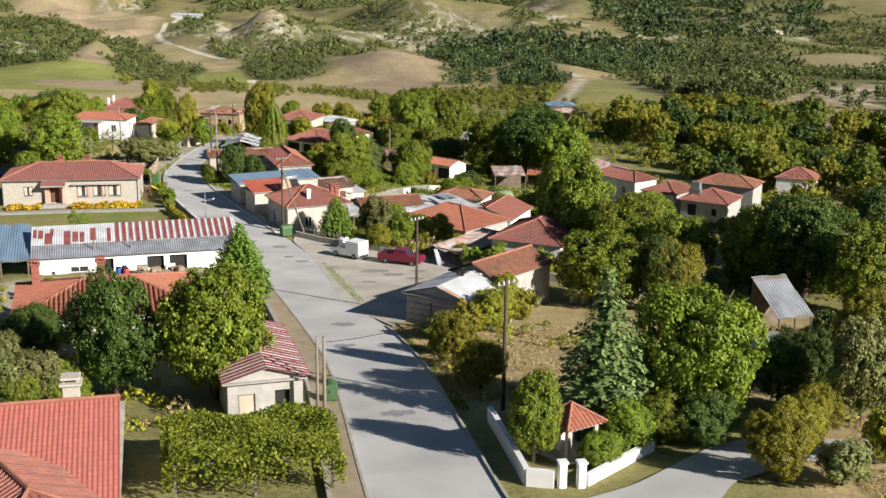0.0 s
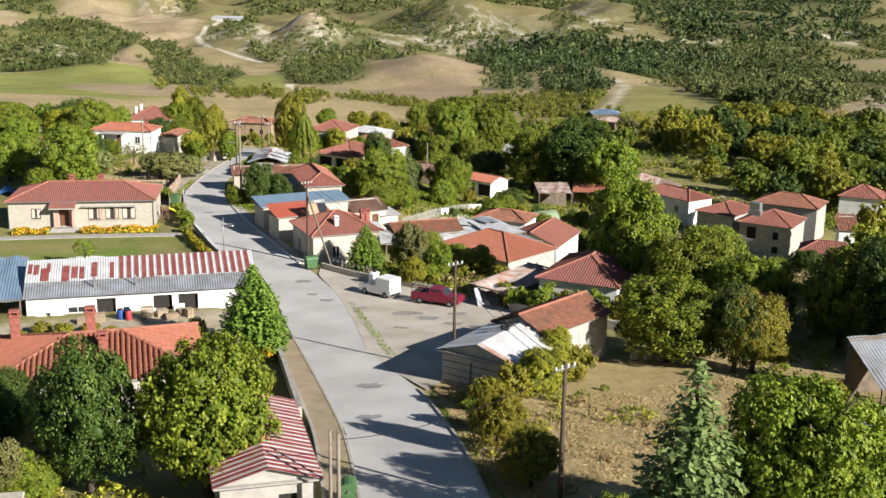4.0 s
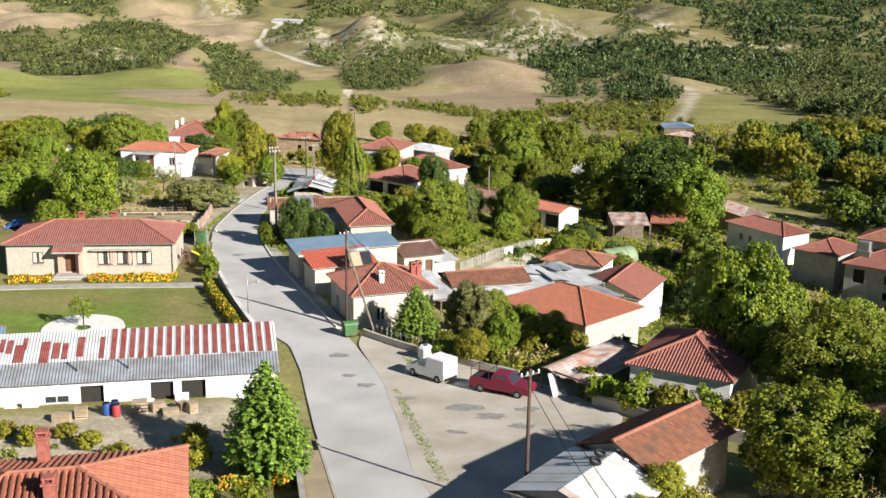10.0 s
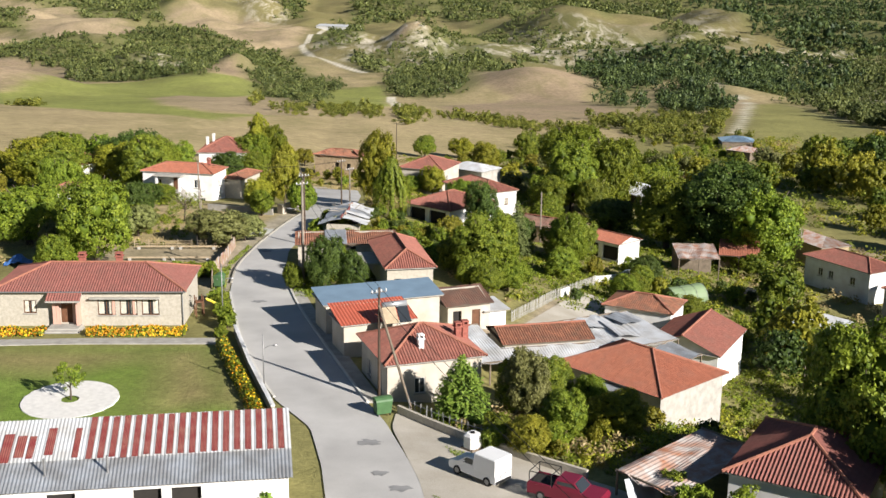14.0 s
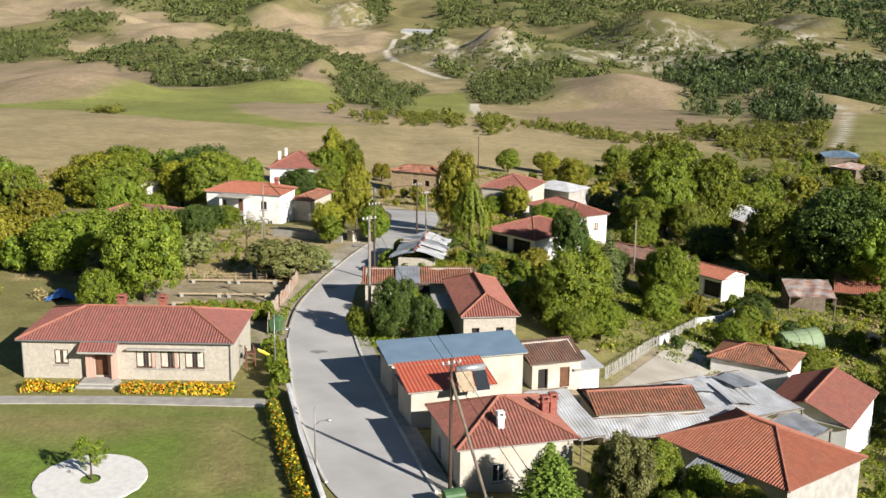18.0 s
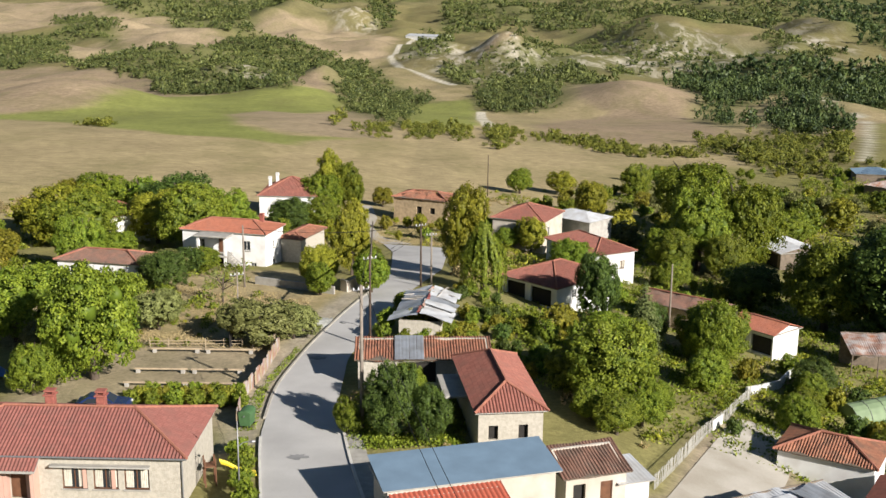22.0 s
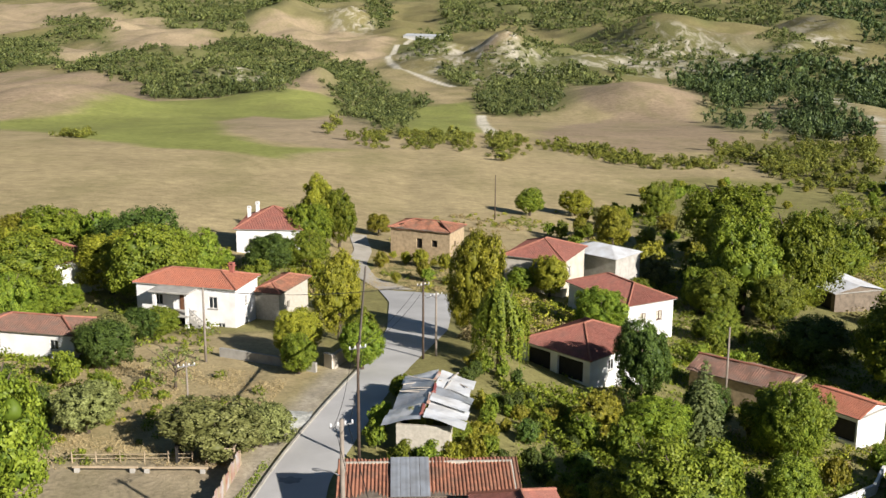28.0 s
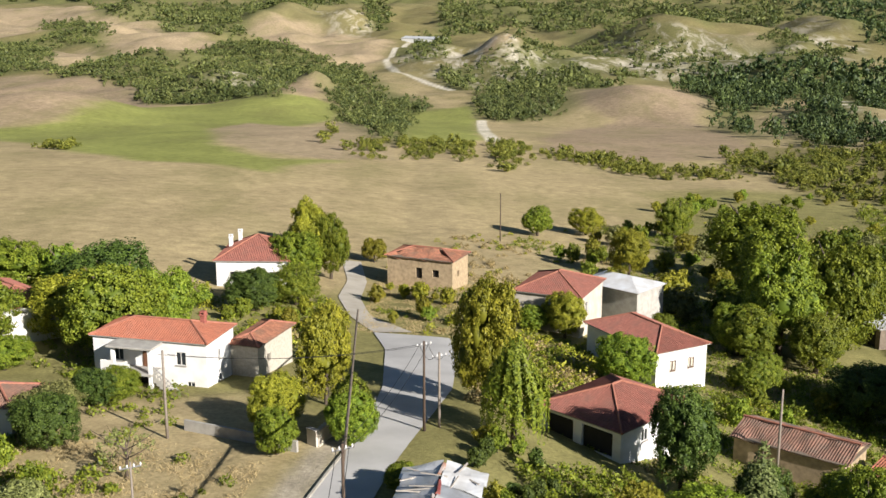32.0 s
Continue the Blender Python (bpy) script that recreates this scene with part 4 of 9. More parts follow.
house("corner_house", (2.8, 4.4), (10.9, 6.6), 8.0, 1.5, 3.6, "plastered corner house with a red hipped tile roof", wall=PLASTER, tiles=TILE, pitch=0.45, openings=[("f", 2.6, 1, .9, 1.3), ("f", 5.8, 1, .9, 1.3), ("l", 2, 1, .9, 1.3), ("l", 5, 1, .9, 1.3)], chimneys=[(3.4, 1.6, .45, 1.4, WHITE), (7.2, 3.6, .5, 1.4, BRICK), (7.9, 3.9, .5, 1.4, BRICK)])
house("long_roof_barn", (13.8, 19.8), (22.6, 21.3), 5.6, -2.2, 2.6, "barn with a long worn red tile roof", wall=PLASTER, tiles=TILE_OLD, pitch=0.3, hip=(0, 0))
# white walls dappled by trees; that shade is put in as the grey colour
house("orange_roof_house", (18.2, 17.8), (25.5, 8.5), 9.5, -3.1, 3.2, "house with an orange-red hipped tile roof", wall=GREYWALL, tiles=TILE_OR, pitch=0.42)
house("white_gable_house", (29.9, 32.2), (36.7, 27.8), 10.5, -6.5, 4.0, "white gabled house with a red tile roof", wall=WHITE, tiles=TILE, pitch=0.4, hip=(0, 0), ridge="y")
house("old_house", (28.4, 45.6), (35.6, 41.4), 6.2, -6.3, 2.0, "small old house with patched tile roof", wall=WHITE, tiles=TILE_OLD, pitch=0.35, sag=0.2)
house("garage", (34.6, 87.2), (38.8, 82.0), 5.6, -8.4, 2.6, "white garage with an orange-red gabled roof and dark doors", wall=WHITE, tiles=TILE_OR, pitch=0.3, hip=(0, 0), openings=[("f", 1.6, 0, 1.2, 2.1, "hole"), ("f", 4.4, 0, 2.8, 2.1, "hole")], category="garage")
house("long_old_shed", (25, 93.5), (33.2, 87.0), 6.0, -7.6, 2.6, "long low shed with a brown old tile roof", wall=MUD, tiles=TILE_BR, pitch=0.3, sag=0.3, hip=(0, 0))
house("old_cottage", (-43.8, 85.2), (-33.3, 83.0), 5.6, -1.0, 2.5, "white cottage with a weathered brown tile roof", wall=WHITE, tiles=TILE_BR, pitch=0.32, sag=0.15, openings=[("f", 2, .9, .9, 1), ("f", 8, .9, .9, 1)])
house("far_red_house", (-53.5, 119.5), (-45.1, 111.6), 7, -1.9, 4.2, "white house with a red hipped roof among trees", wall=WHITE, tiles=TILE, pitch=0.42)
house("open_metal_shed", (52.5, 156.2), (56.9, 142.3), 8.6, -13.6, 3, "open farm shed with a pale sheet roof", wall=OLDWOOD, tiles=WHITE_SHEET, wave=0.3, amp=0.02, pitch=0.2, hip=(0, 0), cap=None, openings=[("f", 7, .1, 12, 2.5, "hole")])
house("farm_shed", (106.5, 243), (112, 237), 8, -20.1, 3, "farm shed with a faded red roof", wall=OLDWOOD, tiles=RUST, pitch=0.3, cap=None)
house("farm_barn", (113.4, 267.7), (124, 266), 9, -21.6, 3, "farm barn with a blue-grey roof", wall=OLDWOOD, tiles=BLUE_SHEET, pitch=0.3, cap=None)
house("valley_stable", (-60, 1660), (-4, 1630), 26, -63, 6, "long pale livestock shed far off in the valley", wall=WHITE, tiles=WHITE_SHEET, pitch=0.2, wave=0, amp=0, cap=None, hip=(0, 0))
house("two_storey_house", (74.8, 57.0), (81.5, 51.0), 9, -10.5, 5.2, "two-storey grey house with a red hipped roof", wall=GREYWALL, tiles=TILE, pitch=0.4, openings=[("f", 6, 2.9, .9, 1.3, "hole"), ("f", 2, 2.6, 1.6, 2, "hole"), ("f", 6, .6, 1, 1.2, "hole")])
house("two_storey_wing", (71.0, 66), (75.4, 60), 9, -10.5, 5.0, "wing of a grey house with a red hipped roof", wall=GREYWALL, tiles=TILE, pitch=0.4)
house("low_red_house", (74.7, 35.4), (82.4, 30.8), 5.4, -10.0, 3.6, "low house with a red hipped tile roof below the two-storey house", wall=PLASTER, tiles=TILE, pitch=0.5, openings=[("f", 2, 0.9, 0.9, 1.1, "hole"), ("f", 5.5, 0.2, 0.9, 2.0, "hole")])
house("store_room", (84.9, 43.0), (87.8, 42.0), 3.4, -8.9, 3.6, "small white store room with a dark red roof", wall=WHITE, tiles=TILE_OLD, roof="shed", pitch=0.55, low=-4.5)
house("hillside_house", (84.0, 71.8), (92.9, 64.4), 8, -10.6, 5, "house with a weathered red tile roof", wall=GREYWALL, tiles=TILE_OLD, pitch=0.4)
house("blue_white_house", (67.6, 85.1), (73.0, 73.6), 6.5, -10.7, 4.5, "white house with blue shutters and a red hipped roof", wall=WHITE, tiles=TILE, pitch=0.4, openings=[("f", 3, 2, .9, 1.2), ("f", 5, 2, .9, 1.2), ("f", 9, 2, 1, 1.2)])
house("red_barn", (72.0, 108.4), (75.3, 96.5), 6, -12.7, 3.5, "barn with a dark red roof", wall=MUD, tiles=RUST, pitch=0.35, cap=None)
TIN = house("sagging_tin_house", (-3.4, 60.6), (1.2, 60.0), 9.6, -0.3, 2.8, "derelict house under buckled loose sheets of pale metal", wall=STONE, roof="none")
house("red_hip_house", (22.2, -16.6), (28.9, -21.2), 9.6, 2.3, 3.2, "house with a weathered red hipped tile roof and white walls", wall=WHITE, tiles=TILE_DK, pitch=0.42, chimneys=[(6.2, 7.4, .5, 1.6, BRICK)], sag=0.08)
house("stone_barn", (9.3, -39.6), (14.2, -44.2), 7.0, 3.9, 3.0, "stone barn with a pale sheet roof, tyres lying on it", wall=GREYWALL, tiles=WHITE_SHEET, pitch=0.3, wave=0.4, amp=0.015, hip=(0, 0), ridge="y", cap=None)
house("red_roof_barn", (14.1, -35.2), (17.4, -39.4), 8.6, 4.4, 3.5, "barn with a red tile roof", wall=GREYWALL, tiles=TILE_OLD, pitch=0.4, hip=(0, 0), ridge="y")
GREY = house("grey_shed", (-5.4, -65.5), (-0.2, -65.0), 10.4, 6.6, 2.5, "small rendered shed with a red and white striped sheet roof", wall=GREYWALL, tiles=WHITE_SHEET, pitch=0.3, hip=(0, 0), ridge="y", wave=0.3, amp=0.015, cap=None, openings=[("f", 1.1, -0.3, 1.0, 2.0, "pale"), ("f", 3.2, -0.3, 0.9, 2.1, "hole"), ("r", 3, 0.6, 0.8, 0.8, "hole")])
for i in range(21):
    for x0, x1 in ((2.61, 5.25), (2.61, -0.03)):
        y, lift = i * 0.5 + 0.04 * math.sin(i * 2.1), 2.5 + 0.05 + 0.035
        z0, z1 = lift + 0.3 * 2.61, lift + 0.0
        m = Mesh().add([(x0, y, z0), (x1, y, z1), (x1, y + 0.27, z1), (x0, y + 0.27, z0), (x0, y, z0 - 0.02), (x1, y, z1 - 0.02), (x1, y + 0.27, z1 - 0.02), (x0, y + 0.27, z0 - 0.02)], [(0, 1, 2, 3), (7, 6, 5, 4), (0, 4, 5, 1), (1, 5, 6, 2), (2, 6, 7, 3), (3, 7, 4, 0)] if x1 > x0 else [(3, 2, 1, 0), (4, 5, 6, 7), (1, 5, 4, 0), (2, 6, 5, 1), (3, 7, 6, 2), (0, 4, 7, 3)])
        part("roof_sheet", m, RED_SHEET, GREY, "faded dark red sheet")
house("orange_tile_house", (-20, -47), (-6.3, -45.6), 10.6, 5.0, 3.4, "house with a bright orange hipped tile roof", wall=PLASTER, tiles=TILE_OR, pitch=0.3, wave=0.34, amp=0.05, chimneys=[(6.5, 8.6, .6, 2.0, BRICK), (7.4, 3.2, .55, 1.9, BRICK), (1.6, 8.8, .6, 2.0, BRICK)])
house("red_tile_house", (-24.6, -83.6), (-9.8, -82.9), 14, 7.4, 1.4, "house with a deep red gabled tile roof and a stone chimney", wall=PLASTER, tiles=TILE_PINK, pitch=0.42, hip=(0, 0), wave=0.22, amp=0.016, chimneys=[(12.4, 9.9, .8, 2.75, STONE)])
house("red_tile_wing", (-14.2, -87.9), (-9.4, -85.2), 8, 8.7, 2.2, "hipped wing of a house with ribbed red roof tiles", wall=PLASTER, tiles=TILE, pitch=0.4, hip=(1, 0), ridge="y", wave=0.3, amp=0.06)


# ---- plants ----
def quads_mesh(name, centres, normals, sizes, material, rng, longer=1.4, core=None, tone=None):
    """Many leaves as small bent quads; core: (points, faces) of rough inner clumps in the same mesh, toned dark as
    inner shade.
    """
    n = len(centres)
    normals = normals / np.linalg.norm(normals, axis=1, keepdims=True)
    ref = rng.normal(size=(n, 3))
    a = np.cross(normals, ref)
    a /= np.linalg.norm(a, axis=1, keepdims=True) + 1e-9
    b = np.cross(normals, a)
    s = sizes[:, None] / 2
    a, b = a * s, b * s * longer
    v = np.stack([centres - b, centres + a * 0.9 - normals * s * 0.35, centres + b, centres - a * 0.9 - normals * s * 0.35], 1).reshape(-1, 3)
    f = np.arange(4 * n, dtype=np.int32).reshape(-1, 4)
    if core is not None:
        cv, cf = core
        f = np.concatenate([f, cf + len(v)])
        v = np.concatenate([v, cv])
    me = bpy.data.meshes.new(name)
    me.vertices.add(len(v))
    me.vertices.foreach_set("co", v.astype(np.float32).ravel())
    me.loops.add(f.size)
    me.loops.foreach_set("vertex_index", f.astype(np.int32).ravel())
    me.polygons.add(len(f))
    me.polygons.foreach_set("loop_start", np.arange(0, f.size, 4, dtype=np.int32))
    me.update(calc_edges=True)
    me.materials.append(material)
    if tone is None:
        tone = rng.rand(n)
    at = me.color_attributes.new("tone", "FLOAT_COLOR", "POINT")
    # core points all take a low tone: crown shade put into the colour
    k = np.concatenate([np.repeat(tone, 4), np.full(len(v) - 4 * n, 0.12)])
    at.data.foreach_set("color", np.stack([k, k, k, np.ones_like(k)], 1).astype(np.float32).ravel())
    return me


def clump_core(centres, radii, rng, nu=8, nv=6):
    """Rough inner masses, so that a crown is not see-through; their dark tone paints the shade inside."""
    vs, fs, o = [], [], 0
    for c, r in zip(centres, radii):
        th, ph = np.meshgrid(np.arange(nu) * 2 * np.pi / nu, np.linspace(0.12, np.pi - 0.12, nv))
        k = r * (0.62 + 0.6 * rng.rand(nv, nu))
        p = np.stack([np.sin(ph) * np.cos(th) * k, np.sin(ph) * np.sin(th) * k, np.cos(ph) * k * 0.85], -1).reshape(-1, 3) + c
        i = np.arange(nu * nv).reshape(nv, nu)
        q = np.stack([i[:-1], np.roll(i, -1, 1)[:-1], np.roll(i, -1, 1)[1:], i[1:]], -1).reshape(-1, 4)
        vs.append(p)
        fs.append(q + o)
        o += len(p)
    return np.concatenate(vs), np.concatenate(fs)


def crown(seed, material, lobes=19, tufts=330, per=42, leaf=0.041, tall=1.0, core_size=0.66, tuft=0.13, rough=0.6, fine=(7, 5)):
    """A crown of radius 1 from z = 0 to 2 * tall: boughs that bulge out unevenly, each set with tufts of leaves, gaps
    between onto cores coloured as shade.
    """
    rng = np.random.RandomState(seed)
    k = np.arange(lobes) + 0.5
    ph, th = np.arccos(1 - 1.7 * k / lobes), np.pi * (1 + 5 ** 0.5) * k + rng.rand() * 6
    d = np.stack([np.cos(th) * np.sin(ph), np.sin(th) * np.sin(ph), np.cos(ph)], 1) + rng.normal(size=(lobes, 3)) * 0.16
    d /= np.linalg.norm(d, axis=1, keepdims=True)
    rad = 0.24 + 0.16 * rng.rand(lobes)
    c = d * (0.97 - rad - 0.22 * rough * rng.rand(lobes))[:, None]
    c, rad = np.concatenate([c, [[0, 0, -0.1]]]), np.append(rad, 0.64)
    n = tufts * 4
    pick = rng.choice(lobes + 1, n, p=rad ** 2 / (rad ** 2).sum())
    e = rng.normal(size=(n, 3))
    e[:, 2] += 0.2
    e /= np.linalg.norm(e, axis=1, keepdims=True)
    t = c[pick] + e * (rad[pick] * (0.9 + 0.16 * rng.rand(n)))[:, None]
    clear = np.min(np.linalg.norm(t[:, None] - c[None], axis=2) / rad[None] + (np.arange(lobes + 1)[None] == pick[:, None]) * 9, axis=1)
    ok = np.flatnonzero(clear > 0.93)[:tufts]
    t, e = t[ok], e[ok]
    m = len(t)
    out = e * 0.8 + t * 0.5 + np.array([0, 0, 0.15])
    out /= np.linalg.norm(out, axis=1, keepdims=True)
    tr = tuft * (0.6 + 0.7 * rng.rand(m))
    o = rng.normal(size=(m, per, 3)) + out[:, None] * 0.5
    o /= np.linalg.norm(o, axis=2, keepdims=True)
    p = t[:, None] + o * (tr[:, None] * rng.rand(m, per) ** 0.45)[..., None]
    nrm = out[:, None] * 0.6 + o * 0.6 + rng.normal(size=o.shape) * 0.5
    tone = np.clip(0.48 + 0.22 * rng.normal(size=m)[:, None] + 0.22 * rng.normal(size=(m, per)), 0, 1)
    sc = np.array([1, 1, tall])
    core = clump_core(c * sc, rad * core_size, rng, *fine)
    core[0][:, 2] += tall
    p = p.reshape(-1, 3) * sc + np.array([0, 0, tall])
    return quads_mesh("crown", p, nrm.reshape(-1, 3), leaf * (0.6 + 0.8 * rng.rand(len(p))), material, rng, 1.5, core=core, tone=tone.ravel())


def trunk_mesh(seed, high, r, limbs=5, reach=0.5):
    rng = random.Random(seed)
    m = Mesh()
    m.tube([(0, 0, -0.3), (0.03, 0.02, high * 0.3), (0.05, -0.03, high * 0.65), (0, 0, high)], [r * 1.3, r, r * 0.75, r * 0.3], 8)
    for i in range(limbs):
        a, z0 = i * 2.4 + rng.random(), high * (0.4 + 0.35 * rng.random())
        k = reach * (0.7 + 0.5 * rng.random())
        m.tube([(0.02, 0, z0), (math.cos(a) * k * 0.5, math.sin(a) * k * 0.5, z0 + high * 0.2), (math.cos(a) * k, math.sin(a) * k, z0 + high * 0.45)], [r * 0.55, r * 0.35, r * 0.12], 6)
    return m.data("trunk", BARK, True)


def conifer_crown(seed, material, layers=17, per=15, droop=0.32, leaf=0.07, width=1.0, full=1.25):
    """A conifer of radius 1 and height 3: whorls of needle sprays that thin out to a pointed top."""
    rng = np.random.RandomState(seed)
    pts, nrm, size = [], [], []
    for i in range(layers):
        z = 0.12 + 2.8 * i / (layers - 1)
        R = width * (1 - (i / (layers - 0.3)) ** full) * (0.92 + 0.16 * rng.rand()) + 0.03
        n = max(4, int(per * (R + 0.25)))
        for k in range(n):
            a = 2 * np.pi * (k + rng.rand() * 0.7) / n
            r_ = R * (0.8 + 0.3 * rng.rand())
            steps = max(3, int(16 * r_))
            for s in np.linspace(0.25, 1, steps):
                for w in range(3):
                    q = s * r_
                    side = rng.normal() * 0.05 * (1.3 - s)
                    pts.append((math.cos(a) * q - math.sin(a) * side, math.sin(a) * q + math.cos(a) * side, z + 0.12 * s - droop * q * s + rng.normal() * 0.025))
                    nrm.append((math.cos(a) * 0.5 + rng.normal() * 0.4, math.sin(a) * 0.5 + rng.normal() * 0.4, 0.9))
                    size.append(leaf * (0.7 + 0.7 * rng.rand()))
    pts = np.array(pts)
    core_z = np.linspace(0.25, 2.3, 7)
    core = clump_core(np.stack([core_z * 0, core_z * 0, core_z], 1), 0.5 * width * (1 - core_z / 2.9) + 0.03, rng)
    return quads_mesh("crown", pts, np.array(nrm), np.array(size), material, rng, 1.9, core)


def willow_crown(seed, material):
    """Hanging strands from a domed top; radius 1, height 3."""
    rng = np.random.RandomState(seed)
    pts, nrm = [], []
    for k in range(260):
        a, r = rng.rand() * 2 * np.pi, math.sqrt(rng.rand())
        top, low = 2.9 - 1.3 * r * r + rng.rand() * 0.2, 0.2 + 1.7 * rng.rand()
        for s in np.linspace(0, 1, 26):
            q = r * (0.75 + 0.3 * min(1, s * 2))
            pts.append((math.cos(a) * q + rng.normal() * 0.02, math.sin(a) * q + rng.normal() * 0.02, top + (low - top) * s))
            nrm.append((math.cos(a) + rng.normal() * 0.3, math.sin(a) + rng.normal() * 0.3, 0.4 * (1 - s)))
    pts = np.array(pts)
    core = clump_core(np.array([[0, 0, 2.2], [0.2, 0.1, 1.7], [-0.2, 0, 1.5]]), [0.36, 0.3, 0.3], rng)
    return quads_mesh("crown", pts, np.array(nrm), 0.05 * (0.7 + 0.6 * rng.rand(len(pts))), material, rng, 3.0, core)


def plant(name, label, category, crown_data, trunk_data, lift):
    """A model plant kept at its base; placed copies take its parts."""
    ob = thing(name, pose(0, 0, 0), label, category)
    shared("trunk", trunk_data, ob)
    shared("crown", crown_data, ob, pose(0, 0, lift))
    return ob


MODELS = {
    "green": [plant("tree", "broad leafy green walnut tree in full leaf", "tree", crown(s, GREEN_LEAF, tall=0.95, tufts=400, per=46, leaf=0.035, tuft=0.125, rough=1.0), trunk_mesh(s, 1.5, 0.07), 0.0) for s in (1, 2, 3, 14)],
    "deep": [plant("tree", "dense dark green leafy tree", "tree", crown(s, DEEP_LEAF, tall=1.15, tufts=390, per=46, leaf=0.035, rough=0.8), trunk_mesh(s, 1.5, 0.07), 0.0) for s in (4, 5, 15)],
    "yellow": [plant("tree", "leafy tree turning yellow-green in autumn", "tree", crown(s, YELLOW_LEAF, tall=1.1, tufts=350, per=46, leaf=0.037, rough=1.0), trunk_mesh(s, 1.5, 0.06), 0.0) for s in (6, 7, 16)],
    "olive": [plant("shrub", "grey-green rounded shrub on dry ground", "shrub", crown(s, OLIVE, tall=0.95, tufts=300, leaf=0.044, rough=0.9), trunk_mesh(s, 1.2, 0.05), 0.08) for s in (8, 9)],
    "cone": [plant("conifer", "bushy light green conifer", "conifer", conifer_crown(10, NEEDLE, layers=27, per=22, width=1.0, droop=-0.12, leaf=0.06, full=2.0), trunk_mesh(10, 2.7, 0.07, 0), 0.0)],
    "spruce": [plant("spruce", "tall grey-green spruce with drooping branches", "conifer", conifer_crown(11, BLUE_NEEDLE, layers=19, per=17, droop=0.22, leaf=0.062), trunk_mesh(11, 2.8, 0.06, 0), 0.0)],
    "willow": [plant("willow", "weeping willow with hanging green strands", "tree", willow_crown(12, GREEN_LEAF), trunk_mesh(12, 2.4, 0.08), 0.0)],
    "bare": [plant("bare_bush", "half-bare grey bush with thin twigs", "shrub", crown(13, OLIVE, lobes=8, tufts=60, per=14, leaf=0.05, core_size=0.1), trunk_mesh(13, 1.6, 0.05, 9, 0.9), 0.1)],
    "green_far": [plant("tree", "leafy green tree in the belt below the village", "tree", crown(s, GREEN_LEAF, tufts=190, per=24, leaf=0.06, tall=0.95), trunk_mesh(s, 1.5, 0.07), -0.05) for s in (31, 32, 38)],
    "deep_far": [plant("tree", "dark green tree in the belt below the village", "tree", crown(s, DEEP_LEAF, tufts=190, per=24, leaf=0.06, tall=1.15), trunk_mesh(s, 1.5, 0.07), -0.05) for s in (33, 34, 39)],
    "yellow_far": [plant("tree", "yellowing tree in the belt below the village", "tree", crown(s, YELLOW_LEAF, tufts=170, per=24, leaf=0.06, tall=1.1, rough=0.9), trunk_mesh(s, 1.5, 0.06), -0.05) for s in (35, 36)],
    "olive_far": [plant("shrub", "grey-green shrub among orchard trees", "shrub", crown(37, OLIVE, tufts=150, per=22, leaf=0.06, tall=0.95, rough=0.9), trunk_mesh(37, 1.2, 0.05), 0.05)],
    "bush": [plant("bush", "low green garden bush", "bush", crown(s, GREEN_LEAF, lobes=8, tufts=90, per=24, leaf=0.085, tall=0.8, tuft=0.2, rough=0.9), trunk_mesh(s, 0.8, 0.05, 3), 0.0) for s in (41, 42)],
    "sapling": [plant("young_tree", "slender young tree with an open green crown in a gravel bed", "tree", crown(51, GREEN_LEAF, lobes=8, tufts=95, per=22, leaf=0.06, tall=0.95, core_size=0.1, tuft=0.17, rough=1.0), trunk_mesh(51, 1.6, 0.05), 0.5)],
    "dry_bush": [plant("bush", "low straw-coloured dry bush", "bush", crown(s, YELLOW_LEAF, lobes=8, tufts=80, per=24, leaf=0.085, tall=0.7, tuft=0.2, rough=0.9), trunk_mesh(s, 0.8, 0.05, 3), 0.0) for s in (43, 44)],
    "dark_bush": [plant("bush", "low dark green bush", "bush", crown(45, DEEP_LEAF, lobes=8, tufts=90, per=24, leaf=0.085, tall=0.8, tuft=0.2, rough=0.9), trunk_mesh(45, 0.8, 0.05, 3), 0.0)],
}
HEIGHT = {"sapling": 2.4, "green": 1.88, "deep": 2.28, "yellow": 2.18, "olive": 1.95, "cone": 3.0, "spruce": 3.0, "willow": 3.0, "bare": 2.1, "green_far": 1.88, "deep_far": 2.28, "yellow_far": 2.18, "olive_far": 1.95, "bush": 1.6, "dry_bush": 1.4, "dark_bush": 1.6}
TREES = {}
TREES.setdefault("green", []).extend([(-5.9, -59.9, 9.1, 4.3), (20.6, -72.1, 9.2, 4.1), (17.8, -74.6, 3.1, 1.8), (13.3, -77.6, 2.2, 1.3), (28.0, -35.8, 7.6, 5.0), (35.8, -21.0, 8.6, 5.0), (32.6, -12.7, 11.9, 5.2), (48.2, -44.9, 8.4, 4.3), (43.5, -33.6, 9.2, 3.7), (38.2, -28.2, 7.6, 3.6), (15.4, -2.9, 4.2, 1.9), (10.6, -2.3, 2, 1.3), (-7.1, 83.1, 5.6, 2.2), (-16.2, 159.8, 10, 3), (-32.7, 109.7, 10.3, 5.5), (-30.1, 116.8, 8.4, 4.1)])
